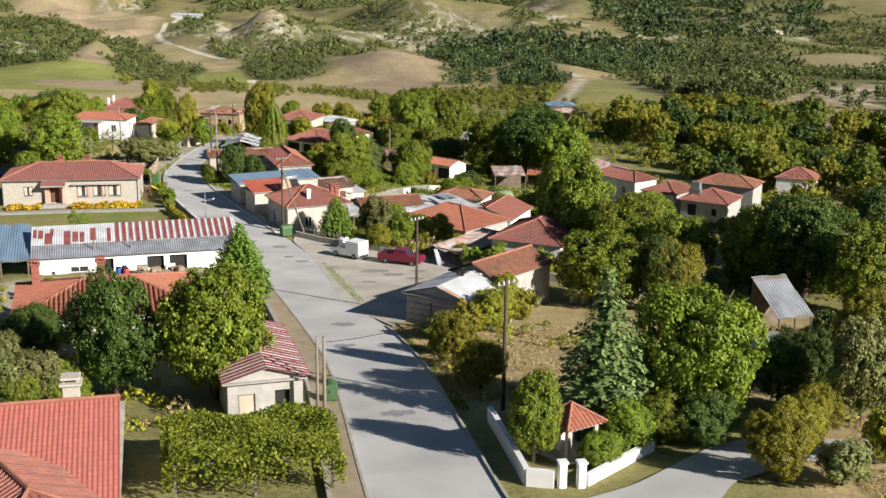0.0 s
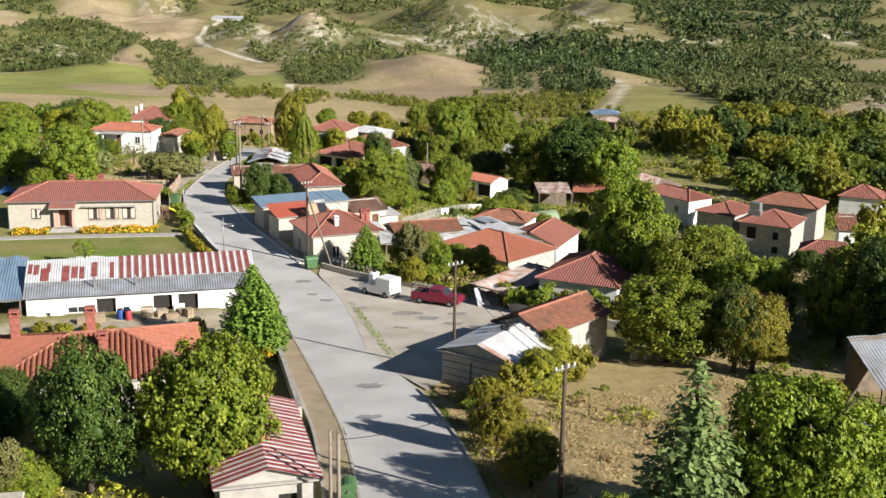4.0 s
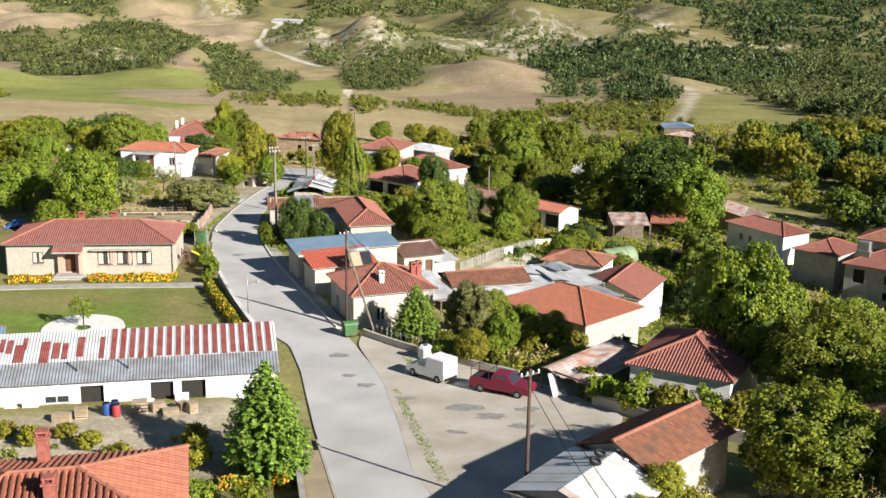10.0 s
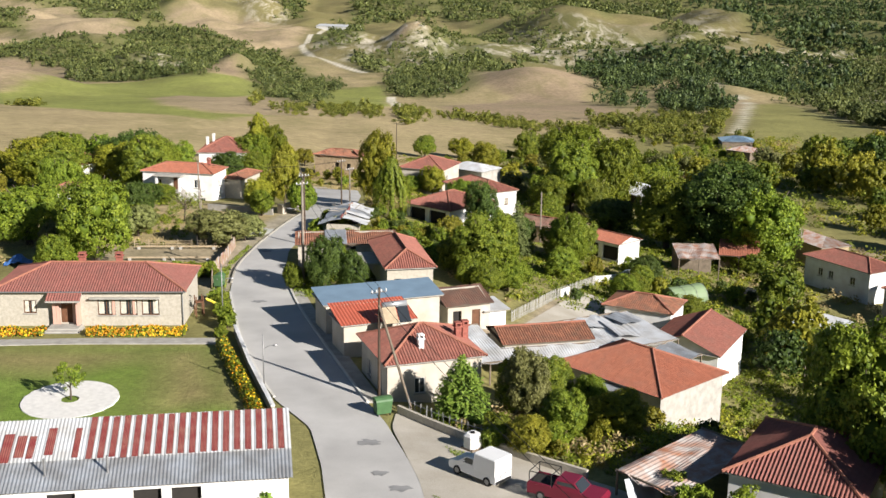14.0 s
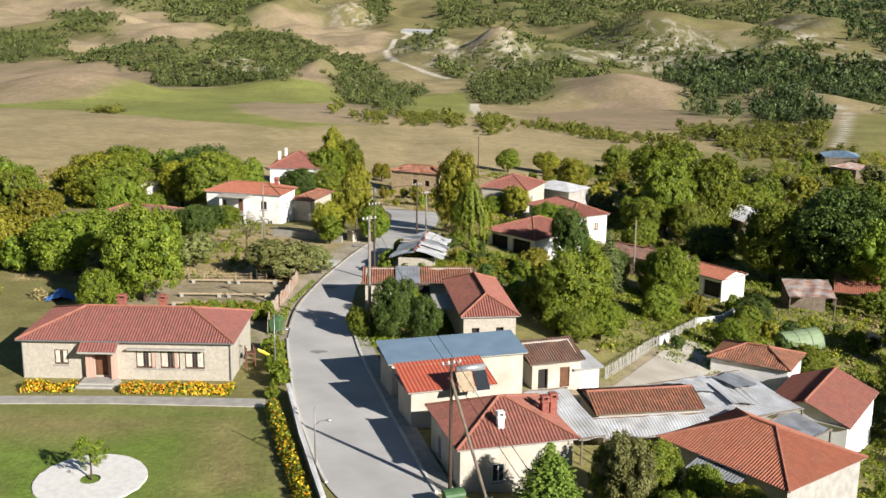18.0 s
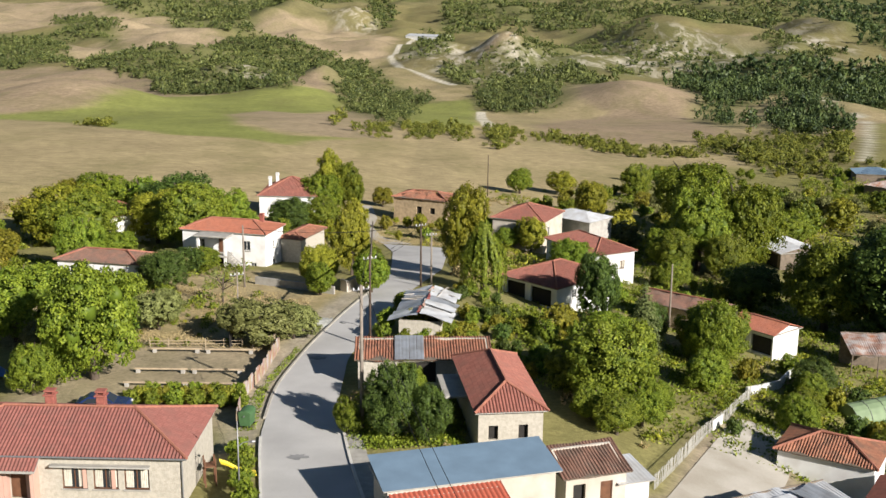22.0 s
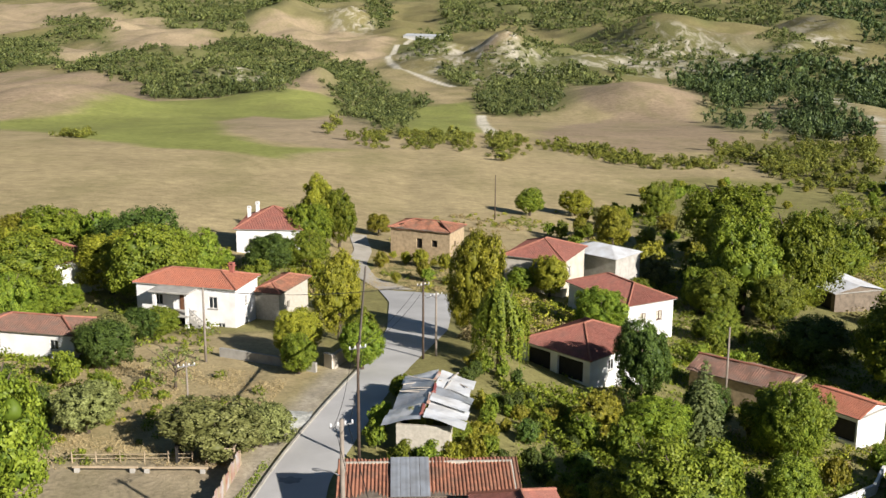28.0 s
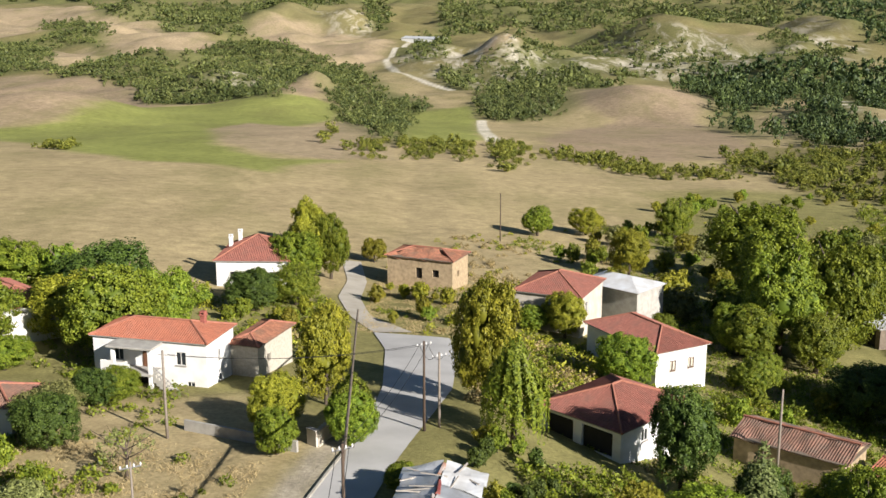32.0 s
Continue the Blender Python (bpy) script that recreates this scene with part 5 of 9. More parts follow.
TREES.setdefault("green", []).extend([(-52.5, 135, 7.5, 5.8), (-42.5, 91.4, 7.5, 3.1), (-28.4, 49.6, 11.2, 4.9), (18.5, 73.9, 4.1, 3.4), (49.3, 175.1, 14.6, 8.6), (46.1, 221.7, 9.2, 3.6), (18.1, 215.1, 6.2, 3.3), (18.8, 112.3, 6.6, 3.2), (15.5, 49.5, 8.6, 4.1), (12.5, 52.7, 4.8, 2.7), (13.4, 46.4, 3.4, 1.9), (15.2, 43.9, 3.8, 2.1), (17.9, 47.5, 4.4, 2.5), (19.4, 51.5, 3.6, 2.2), (14.8, 55.0, 6.2, 2.8), (17.4, 57.5, 4.0, 2.1), (-1.6, 42.5, 4.3, 2), (-5.9, 37.6, 3.2, 1.3), (30.3, 75.5, 7.8, 3.8), (51.9, 103.6, 13.5, 6.2), (64.5, 93.7, 14.6, 7.6), (49.6, 137.4, 15.9, 6.5)])
TREES.setdefault("green", []).extend([(41.9, 136.4, 14.2, 5.2), (45.7, 151.3, 14.3, 6.9), (-38.6, 60.1, 7.8, 5), (-20.3, 150.4, 8.6, 4.6), (-48.3, 109.8, 9, 6), (36.3, 62.3, 3.4, 2.1), (60.7, 94.3, 7.3, 4.7), (38.6, 67.8, 3.8, 2.2), (63.9, 161.8, 7.5, 4.6), (37.6, 132.3, 7.2, 3.8), (46.9, 135.3, 5.9, 3.5), (34.3, 117.7, 5.2, 2.8), (-2.9, 73.2, 2.3, 1.5), (1.1, 63, 2.5, 1.7), (-12.5, 80.1, 4, 2.1), (33.5, 55.5, 4.6, 2.2)])
TREES.setdefault("green", []).extend([(41.0, 52.5, 4.2, 2.3), (15.5, -75.6, 3.2, 1.5), (10.3, -75.9, 5.4, 1.8), (18.4, -73.1, 3, 1.6), (63, -21.9, 5.6, 3.6), (-15.1, -59.5, 3.2, 1.7), (-17.2, -60.4, 2.9, 1.7), (40.2, -14.2, 8.1, 3.9), (33.4, -11.7, 5.2, 3), (-7, 81.6, 5.1, 2.3), (-23.2, 137.3, 5, 3), (-18.6, 139.4, 5.5, 3.4), (-28.3, 94.3, 3.1, 2.4), (36.3, 134.7, 6.9, 3.7), (44.5, 129.7, 8.2, 3.6), (18.6, 73.6, 3.3, 2.6), (30.7, 80.8, 5.1, 2.4)])
TREES.setdefault("green", []).extend([(-42, 103.9, 3.6, 2.9), (-32.1, 45.5, 4.8, 2.3), (27.2, 64.4, 4.7, 2.8), (29.7, 73, 8.3, 2.9), (16, 7.3, 5.3, 2.1), (18.9, 5.6, 4.3, 1.9), (12.9, 5.5, 4.9, 1.8), (10.9, 133.8, 3.6, 2.1), (28.3, 140.1, 3.2, 2.3), (7.7, 142.7, 4, 2), (-14.3, -59.6, 2.5, 1.3)])
TREES.setdefault("deep", []).extend([(-11.9, -58.7, 8.7, 3.3), (20, -75.5, 3.3, 1.8), (31.7, -39.8, 7.4, 2.3), (39.5, -23.6, 6.6, 3.1), (46.9, -36.8, 10.5, 5.7), (62.3, -25.1, 9.6, 4.1), (-23.1, 134, 5.5, 3.8), (-29.7, 80.3, 5, 2.9), (-29.9, 92.5, 3.5, 2.5), (18.4, 82, 9.4, 3.1), (-2.5, 36.7, 6.4, 2.3), (0.1, 36.2, 5.1, 2), (59.7, 99.8, 17.5, 9.6), (-38.9, 128.4, 9.3, 6.4), (40.0, 71.0, 4.4, 2.5), (30.6, -67.3, 4.7, 1.7)])
TREES.setdefault("deep", []).extend([(51.4, -35, 6.6, 4.2), (-18.1, -47.3, 4.4, 2), (54.8, -5.5, 3.2, 1.9), (44.1, 111.7, 7.3, 4.7), (23.5, 77.2, 5.9, 2.3), (-18.1, -49.5, 4.8, 2.3), (27.5, -69.2, 4.5, 2.1), (25.3, -67.7, 3.4, 1.5), (-18.1, -48.4, 4.7, 2.1), (30.5, -64.7, 4.1, 1.6)])
TREES.setdefault("cone", []).extend([(-3.4, -29.5, 7.1, 2.6), (8.4, 1.3, 5.2, 2)])
TREES.setdefault("olive", []).extend([(-16.3, -59.7, 4, 1.8), (-18.9, -56.2, 4.5, 1.6), (30.5, -73.2, 6.3, 2.3), (24, -82.4, 2.4, 1.6), (13.7, 4.1, 5.9, 2.1), (-33.2, 51.2, 4.9, 2.4), (-16.2, 60.3, 4.5, 3.9), (-26.6, 64.6, 4.2, 3), (-13.1, 62.3, 3.6, 3), (-31.2, 84.6, 4.1, 3.4), (-17.7, -60.1, 3.8, 1.6)])
TREES.setdefault("yellow", []).extend([(10.2, -56.1, 4.7, 1.7), (10.8, -61.8, 3.9, 1.7), (15.9, -44.1, 3.8, 2.3), (23.8, -78, 3.5, 1.7), (19.7, -1, 3.9, 2.4), (12.3, -6.5, 3.2, 1.8), (3.9, 94.6, 13.1, 3.6), (-13.4, 84.3, 4.4, 2.2), (-19.4, 160.1, 11.6, 3.2), (-39.1, 114.8, 8.3, 5.1), (-57.4, 135.7, 6.3, 4.3), (28.2, 220.6, 5.8, 4.1), (29.7, 177.5, 9.1, 3.7), (-51.3, 111.6, 9.2, 6.4)])
TREES.setdefault("yellow", []).extend([(22.7, 148.9, 6.3, 3.1), (-1.1, 62.6, 3.5, 1.6), (-20.9, 183.9, 7.6, 2.8), (39.1, -59.8, 5.8, 2.4), (21.2, -81.1, 4, 1.9), (27.2, -74, 2.7, 1.6), (17.7, -39, 3, 1.9), (20.8, -34.6, 2.6, 1.8), (33.0, -40.1, 7.0, 2.7), (17.9, -39.6, 4.1, 1.6), (16.1, -42.4, 3.3, 1.4), (-10.2, 93.9, 9.6, 2.9), (-13.3, 85.8, 5.2, 2.5), (-11, 177.2, 4.3, 2.5), (21.3, 5.1, 3.4, 1.6)])
TREES.setdefault("yellow", []).extend([(14.8, 132.2, 6.4, 2.8), (26.2, -75.4, 3.2, 1.4)])
TREES.setdefault("spruce", []).extend([(15.2, -72.5, 9.4, 3.2), (22.8, 75.8, 7.5, 2.4)])
TREES.setdefault("willow", []).extend([(5.6, 85, 9, 2.8)])
TREES.setdefault("bare", []).extend([(-22.3, 74.8, 4.3, 2.2)])
def clear_of_houses(x, y, r):
    """Whether a plant at x, y keeps off every house and the street."""
    for ob, w, d in PLOTS:
        q = ob.inverted() @ Vector((x, y, 0))
        if -r < q.x < w + r and -r < q.y < d + r:
            return False
    return True


spot = random.Random(5)
first = set()


def put_plant(kind, x, y, high, radius):
    pick = spot.randrange(len(MODELS[kind]))
    model = MODELS[kind][pick]
    slim = spot.uniform(0.86, 1.16)
    size = Vector((radius * slim, radius / slim, max(high, 0.8) / HEIGHT[kind]))
    m = pose(x, y, gz(x, y) - 0.05, 0, 0, spot.random() * 360)
    if (kind, pick) in first:
        copy_thing(model, m @ Matrix.Diagonal((*[size[k] / model.scale[k] for k in range(3)], 1)))
    else:
        first.add((kind, pick))
        model.matrix_basis = m @ Matrix.Diagonal((*size, 1))


for kind, spots in TREES.items():
    for s in spots:
        put_plant(kind, *s)

# the thick belt of trees and orchards below the street, and the bushes between the houses
BELTS = []
BELTS.append((0.02, (2.6, 5.5), ("green_far", "deep_far", "green_far", "yellow_far"), [(46, -42), (110, -60), (170, 60), (200, 240), (150, 250), (110, 200), (98, 130), (98, 60), (60, 20), (50, -10)]))
BELTS.append((0.018, (2.2, 4.6), ("green_far", "deep_far", "green_far", "yellow_far"), [(42, 12), (62, 20), (66, 66), (62, 100), (70, 125), (64, 140), (50, 125), (52, 80), (46, 52)]))
BELTS.append((0.016, (1.6, 4.0), ("green_far", "green_far", "yellow_far", "olive_far"), [(40, 120), (62, 165), (105, 175), (140, 250), (110, 230), (70, 205), (34, 180), (30, 150)]))
BELTS.append((0.016, (1.4, 2.6), ("green_far", "yellow_far", "green_far"), [(17, 56), (29, 70), (24, 82), (14, 76), (9, 70), (10, 60)]))
BELTS.append((0.014, (2.0, 3.6), ("yellow_far", "green_far", "olive_far", "deep_far"), [(-66, 50), (-40, 52), (-36, 76), (-46, 80), (-64, 84)]))
BELTS.append((0.014, (2.2, 3.8), ("yellow_far", "green_far", "green_far"), [(-80, 92), (-54, 95), (-40, 128), (-50, 140), (-84, 130)]))
BELTS.append((0.006, (1.4, 2.6), ("green_far", "yellow_far", "olive_far"), [(28, 176), (60, 186), (62, 230), (20, 222)]))
BELTS.append((0.05, (0.6, 1.4), ("bush", "bush", "dark_bush", "dry_bush"), [(4, -2), (12, -8.5), (16, -8), (20, -2), (22, 6), (16, 12), (12, 4), (6, 3)]))
BELTS.append((0.035, (0.7, 1.6), ("bush", "dark_bush", "bush", "dry_bush"), [(18, -6), (24, -6), (36, -4), (44, 18), (40, 28), (33, 12), (27, 4)]))
BELTS.append((0.03, (0.7, 1.6), ("bush", "dark_bush", "bush", "dry_bush"), [(26, 50), (44, 44), (58, 60), (54, 80), (40, 80), (32, 70)]))
BELTS.append((0.03, (0.7, 1.7), ("bush", "bush", "dry_bush"), [(18, 84), (30, 78), (40, 96), (48, 120), (36, 140), (30, 118), (22, 104)]))
BELTS.append((0.03, (0.6, 1.5), ("dry_bush", "bush", "dry_bush"), [(-6, 128), (6, 124), (12, 128), (6, 150), (4, 170), (-8, 168), (-10, 140)]))
BELTS.append((0.03, (0.6, 1.5), ("bush", "dark_bush", "dry_bush"), [(-40, 62), (-28, 60), (-22, 74), (-24, 84), (-34, 82)]))
BELTS.append((0.04, (0.6, 1.3), ("bush", "dry_bush"), [(-36, 128), (-14, 124), (-16, 146), (-34, 144)]))
BELTS.append((0.035, (0.7, 1.5), ("bush", "dark_bush", "bush"), [(-6.5, 34), (3.0, 35.5), (3.4, 46), (-5, 47)]))
BELTS.append((0.03, (0.6, 1.2), ("bush", "dry_bush"), [(-22, -29), (-6, -28), (-5, -20), (-20, -21)]))
BELTS.append((0.03, (0.7, 1.6), ("bush", "dark_bush", "dry_bush"), [(13, -74), (30, -72), (44, -62), (46, -48), (34, -46), (30, -66), (18, -68)]))
BELTS.append((0.03, (0.7, 1.6), ("dry_bush", "bush"), [(22, -84), (44, -84), (44, -74), (30, -72)]))
BELTS.append((0.012, (0.8, 1.8), ("bush", "dry_bush", "bush"), [(24, 150), (60, 190), (120, 250), (150, 300), (60, 280), (30, 230), (14, 190)]))
BELTS.append((0.3, (0.5, 1.0), ("bush", "bush", "dark_bush", "dry_bush"), [(4, 56), (12, 54), (15, 66), (9, 76), (5, 86), (2, 82), (3.6, 70)]))
taken = [(x, y, r) for k in TREES for x, y, h, r in TREES[k]]
JOINED = {}
GARDENS = [(44, -14), (60, -20), (78, 16), (92, 36), (76, 52), (66, 44), (54, 12)]
CLEARINGS = [[(64, 26), (88, 26), (96, 66), (68, 64)], [(98, 64), (122, 60), (122, 94), (104, 94)], [(56, 66), (70, 62), (72, 86), (58, 82)]]


def on_street(x, y, r):
    return bool(inside(np.array([x]), np.array([y]), ROAD_L + ROAD_R[::-1])[0] > -r - 0.6) or bool(inside(np.array([x]), np.array([y]), [(5, -33), (15, -31), (21.5, -20), (11.5, -7), (3, 2)])[0] > -r * 0.5)


for density, (lo, hi), kinds, poly in BELTS:
    px, py = [p[0] for p in poly], [p[1] for p in poly]
    for _ in range(int((max(px) - min(px)) * (max(py) - min(py)) * density)):
        x, y, r = spot.uniform(min(px), max(px)), spot.uniform(min(py), max(py)), spot.uniform(lo, hi)
        if inside(np.array([x]), np.array([y]), poly)[0] < 0:
            continue
        if any(math.hypot(x - a, y - b) < (r + c) * 0.62 for a, b, c in taken) or not clear_of_houses(x, y, r * 0.7) or (y < 130 and on_street(x, y, r)):
            continue
        if any(inside(np.array([x]), np.array([y]), c)[0] > -r * 0.5 for c in CLEARINGS + [GREENHILL, SLIP]):
            continue
        taken.append((x, y, r))
        kind, high = spot.choice(kinds), r * spot.uniform(1.7, 2.4)
        if inside(np.array([x]), np.array([y]), GARDENS)[0] > 0:
            r, high = min(r, 1.6), min(high, 2.4)
        if hi > 3.9 and kind.endswith("_far") and x > 0:
            JOINED.setdefault(kind, []).append((x, y, high, r))
        else:
            put_plant(kind, x, y, high, r)


def template(seed, material, **shape):
    """The points, tones and faces of a small crown, to be set many times in one mesh."""
    me = crown(seed, material, **shape)
    v, t, f = np.empty(len(me.vertices) * 3, np.float32), np.empty(len(me.vertices) * 4, np.float32), np.empty(len(me.loops), np.int32)
    me.vertices.foreach_get("co", v)
    me.color_attributes["tone"].data.foreach_get("color", t)
    me.loops.foreach_get("vertex_index", f)
    bpy.data.meshes.remove(me)
    return v.reshape(-1, 3), t.reshape(-1, 4)[:, 0].copy(), f.reshape(-1, 4)


def set_many(name, label, material, groups):
    """One mesh of many trees; groups: a template and its rows of x, y, radius, height, shade, turn."""
    V, T, F, o = [], [], [], 0
    for (v, t, f), rows in groups:
        if not len(rows):
            continue
        x, y, r, high, shade, turn = np.array(rows, float).T[:, :, None]
        c, s_ = np.cos(turn), np.sin(turn)
        q = np.stack([(v[None, :, 0] * c - v[None, :, 1] * s_) * r + x, (v[None, :, 0] * s_ + v[None, :, 1] * c) * r + y, v[None, :, 2] * high / 2 + terrain(x, y) - 0.15], -1)
        V.append(q.reshape(-1, 3).astype(np.float32))
        T.append(np.clip(t[None] * 0.95 + shade - 0.4, 0, 1).ravel())
        F.append((f[None] + (np.arange(len(rows)) * len(v))[:, None, None] + o).reshape(-1, 4))
        o += len(rows) * len(v)
    v, t, f = np.concatenate(V), np.concatenate(T), np.concatenate(F)
    me = bpy.data.meshes.new(name)
    me.vertices.add(len(v))
    me.vertices.foreach_set("co", v.ravel())
    me.loops.add(f.size)
    me.loops.foreach_set("vertex_index", f.astype(np.int32).ravel())
    me.polygons.add(len(f))
    me.polygons.foreach_set("loop_start", np.arange(0, f.size, 4, dtype=np.int32))
    me.update(calc_edges=True)
    at = me.color_attributes.new("tone", "FLOAT_COLOR", "POINT")
    at.data.foreach_set("color", np.stack([t, t, t, np.ones_like(t)], 1).astype(np.float32).ravel())
    me.materials.append(material)
    return tagged(new(name, me), label, "woods", kind="stuff")


def woods(name, label, material, stands, seed, tall=1.2):
    """Far trees, plainer the farther off; all joined, too many to count."""
    rng = np.random.RandomState(seed)
    zones = ((0, 480, dict(lobes=6, tufts=32, per=7, leaf=0.16, tuft=0.21, fine=(4, 3))), (480, 900, dict(lobes=3, tufts=16, per=4, leaf=0.24, tuft=0.27, fine=(4, 3))), (900, 9999, dict(lobes=1, tufts=8, per=3, leaf=0.38, tuft=0.3, fine=(4, 3))))
    rows = {k: [[], [], []] for k in range(3)}
    for poly, gap, (lo, hi), squash in stands:
        q = np.array(poly, float)
        wide = gap * np.interp(q[:, 1].mean(), [700, 1500, 2200], [1.1, 1.3, 1.6])
        n = int(np.ptp(q[:, 0]) * np.ptp(q[:, 1]) / wide ** 2)
        x, y = rng.uniform(q[:, 0].min(), q[:, 0].max(), n), rng.uniform(q[:, 1].min(), q[:, 1].max(), n)
        patch = np.sin(x / 31 + np.sin(y / 57)) + np.sin(y / 83 + x / 67) + np.sin(x / 11 + np.sin(y / 27) * 2) * np.sin(y / 31 + np.sin(x / 19) * 2) * 0.8 + rng.normal(size=n) * 0.4
        keep = (patch > squash) & (inside(x, y, poly) + (patch + rng.normal(size=n) * 0.8) * gap * 1.2 > 0)
        keep &= ~open_land(x, y, rng)
        x, y = x[keep], y[keep]
        n = len(x)
        r = 0.84 * (lo + (hi - lo) * rng.rand(n) ** 1.4) * np.exp(rng.normal(size=n) * 0.25) * (wide / gap) ** 0.6
        high = r * 1.65 * tall * (0.65 + 0.7 * rng.rand(n))
        new_rows = np.stack([x, y, r * 1.08, high, np.clip(0.42 + 0.13 * np.sin(x / 47 + np.sin(y / 71) * 2) * np.sin(y / 113 + x / 90) + 0.17 * rng.normal(size=n), 0.05, 0.85), rng.rand(n) * 6.28], 1)
        for k, (near, far, shape) in enumerate(zones):
            inz = (y >= near) & (y < far)
            for m in range(3):
                rows[k][m] += list(new_rows[inz & (np.arange(n) % 3 == m)])
    return set_many(name, label, material, [(template(seed * 10 + k * 3 + m, material, rough=1.0, **zones[k][2]), rows[k][m]) for k in range(3) for m in range(3)])


BELT_LEAF = {"green_far": (GREEN_LEAF, "belt of leafy green trees below the village"), "deep_far": (DEEP_LEAF, "dark green trees in the belt below the village"), "yellow_far": (YELLOW_LEAF, "yellowing trees in the belt below the village"), "olive_far": (OLIVE, "grey-green shrubs in the belt below the village")}
for kind, spots in JOINED.items():
    leafy, label = BELT_LEAF[kind]
    set_many("tree_belt", label, leafy, [(template(80 + m, leafy, lobes=15, tufts=130, per=13, leaf=0.085, tuft=0.15, rough=1.0), [(x, y, r, high, 0.3 + spot.gauss(0, 0.1), spot.random() * 6.28) for x, y, high, r in spots[m::4]]) for m in range(4)])
woods("pine_woods", "green pine and oak woods on the far hills", FAR_LEAF, HILL_WOODS, 21)
woods("dark_pine_woods", "dark pine woods on the slopes beyond the village", PINE_LEAF, DARK_WOODS, 25, 1.5)
woods("field_hedges", "bushy green hedgerows and lone bushes between the fields", HEDGE_LEAF, HEDGES, 22, 1.0)


# ---- the village: sheds and lean-tos ----
def open_shed(name, a, b, deep, z, high, pitch, tiles, label, posts=3, wave=0.25, amp=0.02, back=True, sag=0.0):
    """A roof on posts, open to the front."""
    w = math.hypot(b[0] - a[0], b[1] - a[1])
    m0 = frame_of(a, b, z - high)
    PLOTS.append((m0, w, deep))
    home = thing(name, m0, label, "shed")
    r = Mesh()
    r.slope((0, 0, high), (w, 0, high), (0, deep, deep * pitch), 0, 0, (0, -pitch, 1), wave, amp, 4, sag)
    part("roof", r, tiles, home)
    for i in range(posts):
        x = 0.15 + (w - 0.3) * i / max(1, posts - 1)
        for y, h in ((0.15, high - 0.08), (deep - 0.15, high + deep * pitch - 0.12)):
            part("post", Mesh().soft(x - 0.07, x + 0.07, y - 0.07, y + 0.07, -2.0, h, 0.02), OLDWOOD, home)
    for y, h in ((0.15, high), (deep - 0.15, high + (deep - 0.15) * pitch)):
        part("beam", Mesh().soft(0, w, y - 0.05, y + 0.05, h - 0.16, h - 0.03, 0.02), OLDWOOD, home)
    if back:
        part("back_wall", Mesh().box(0.1, w - 0.1, deep - 0.35, deep - 0.25, -2.0, high + deep * pitch - 0.25), OLDWOOD, home)
    return home


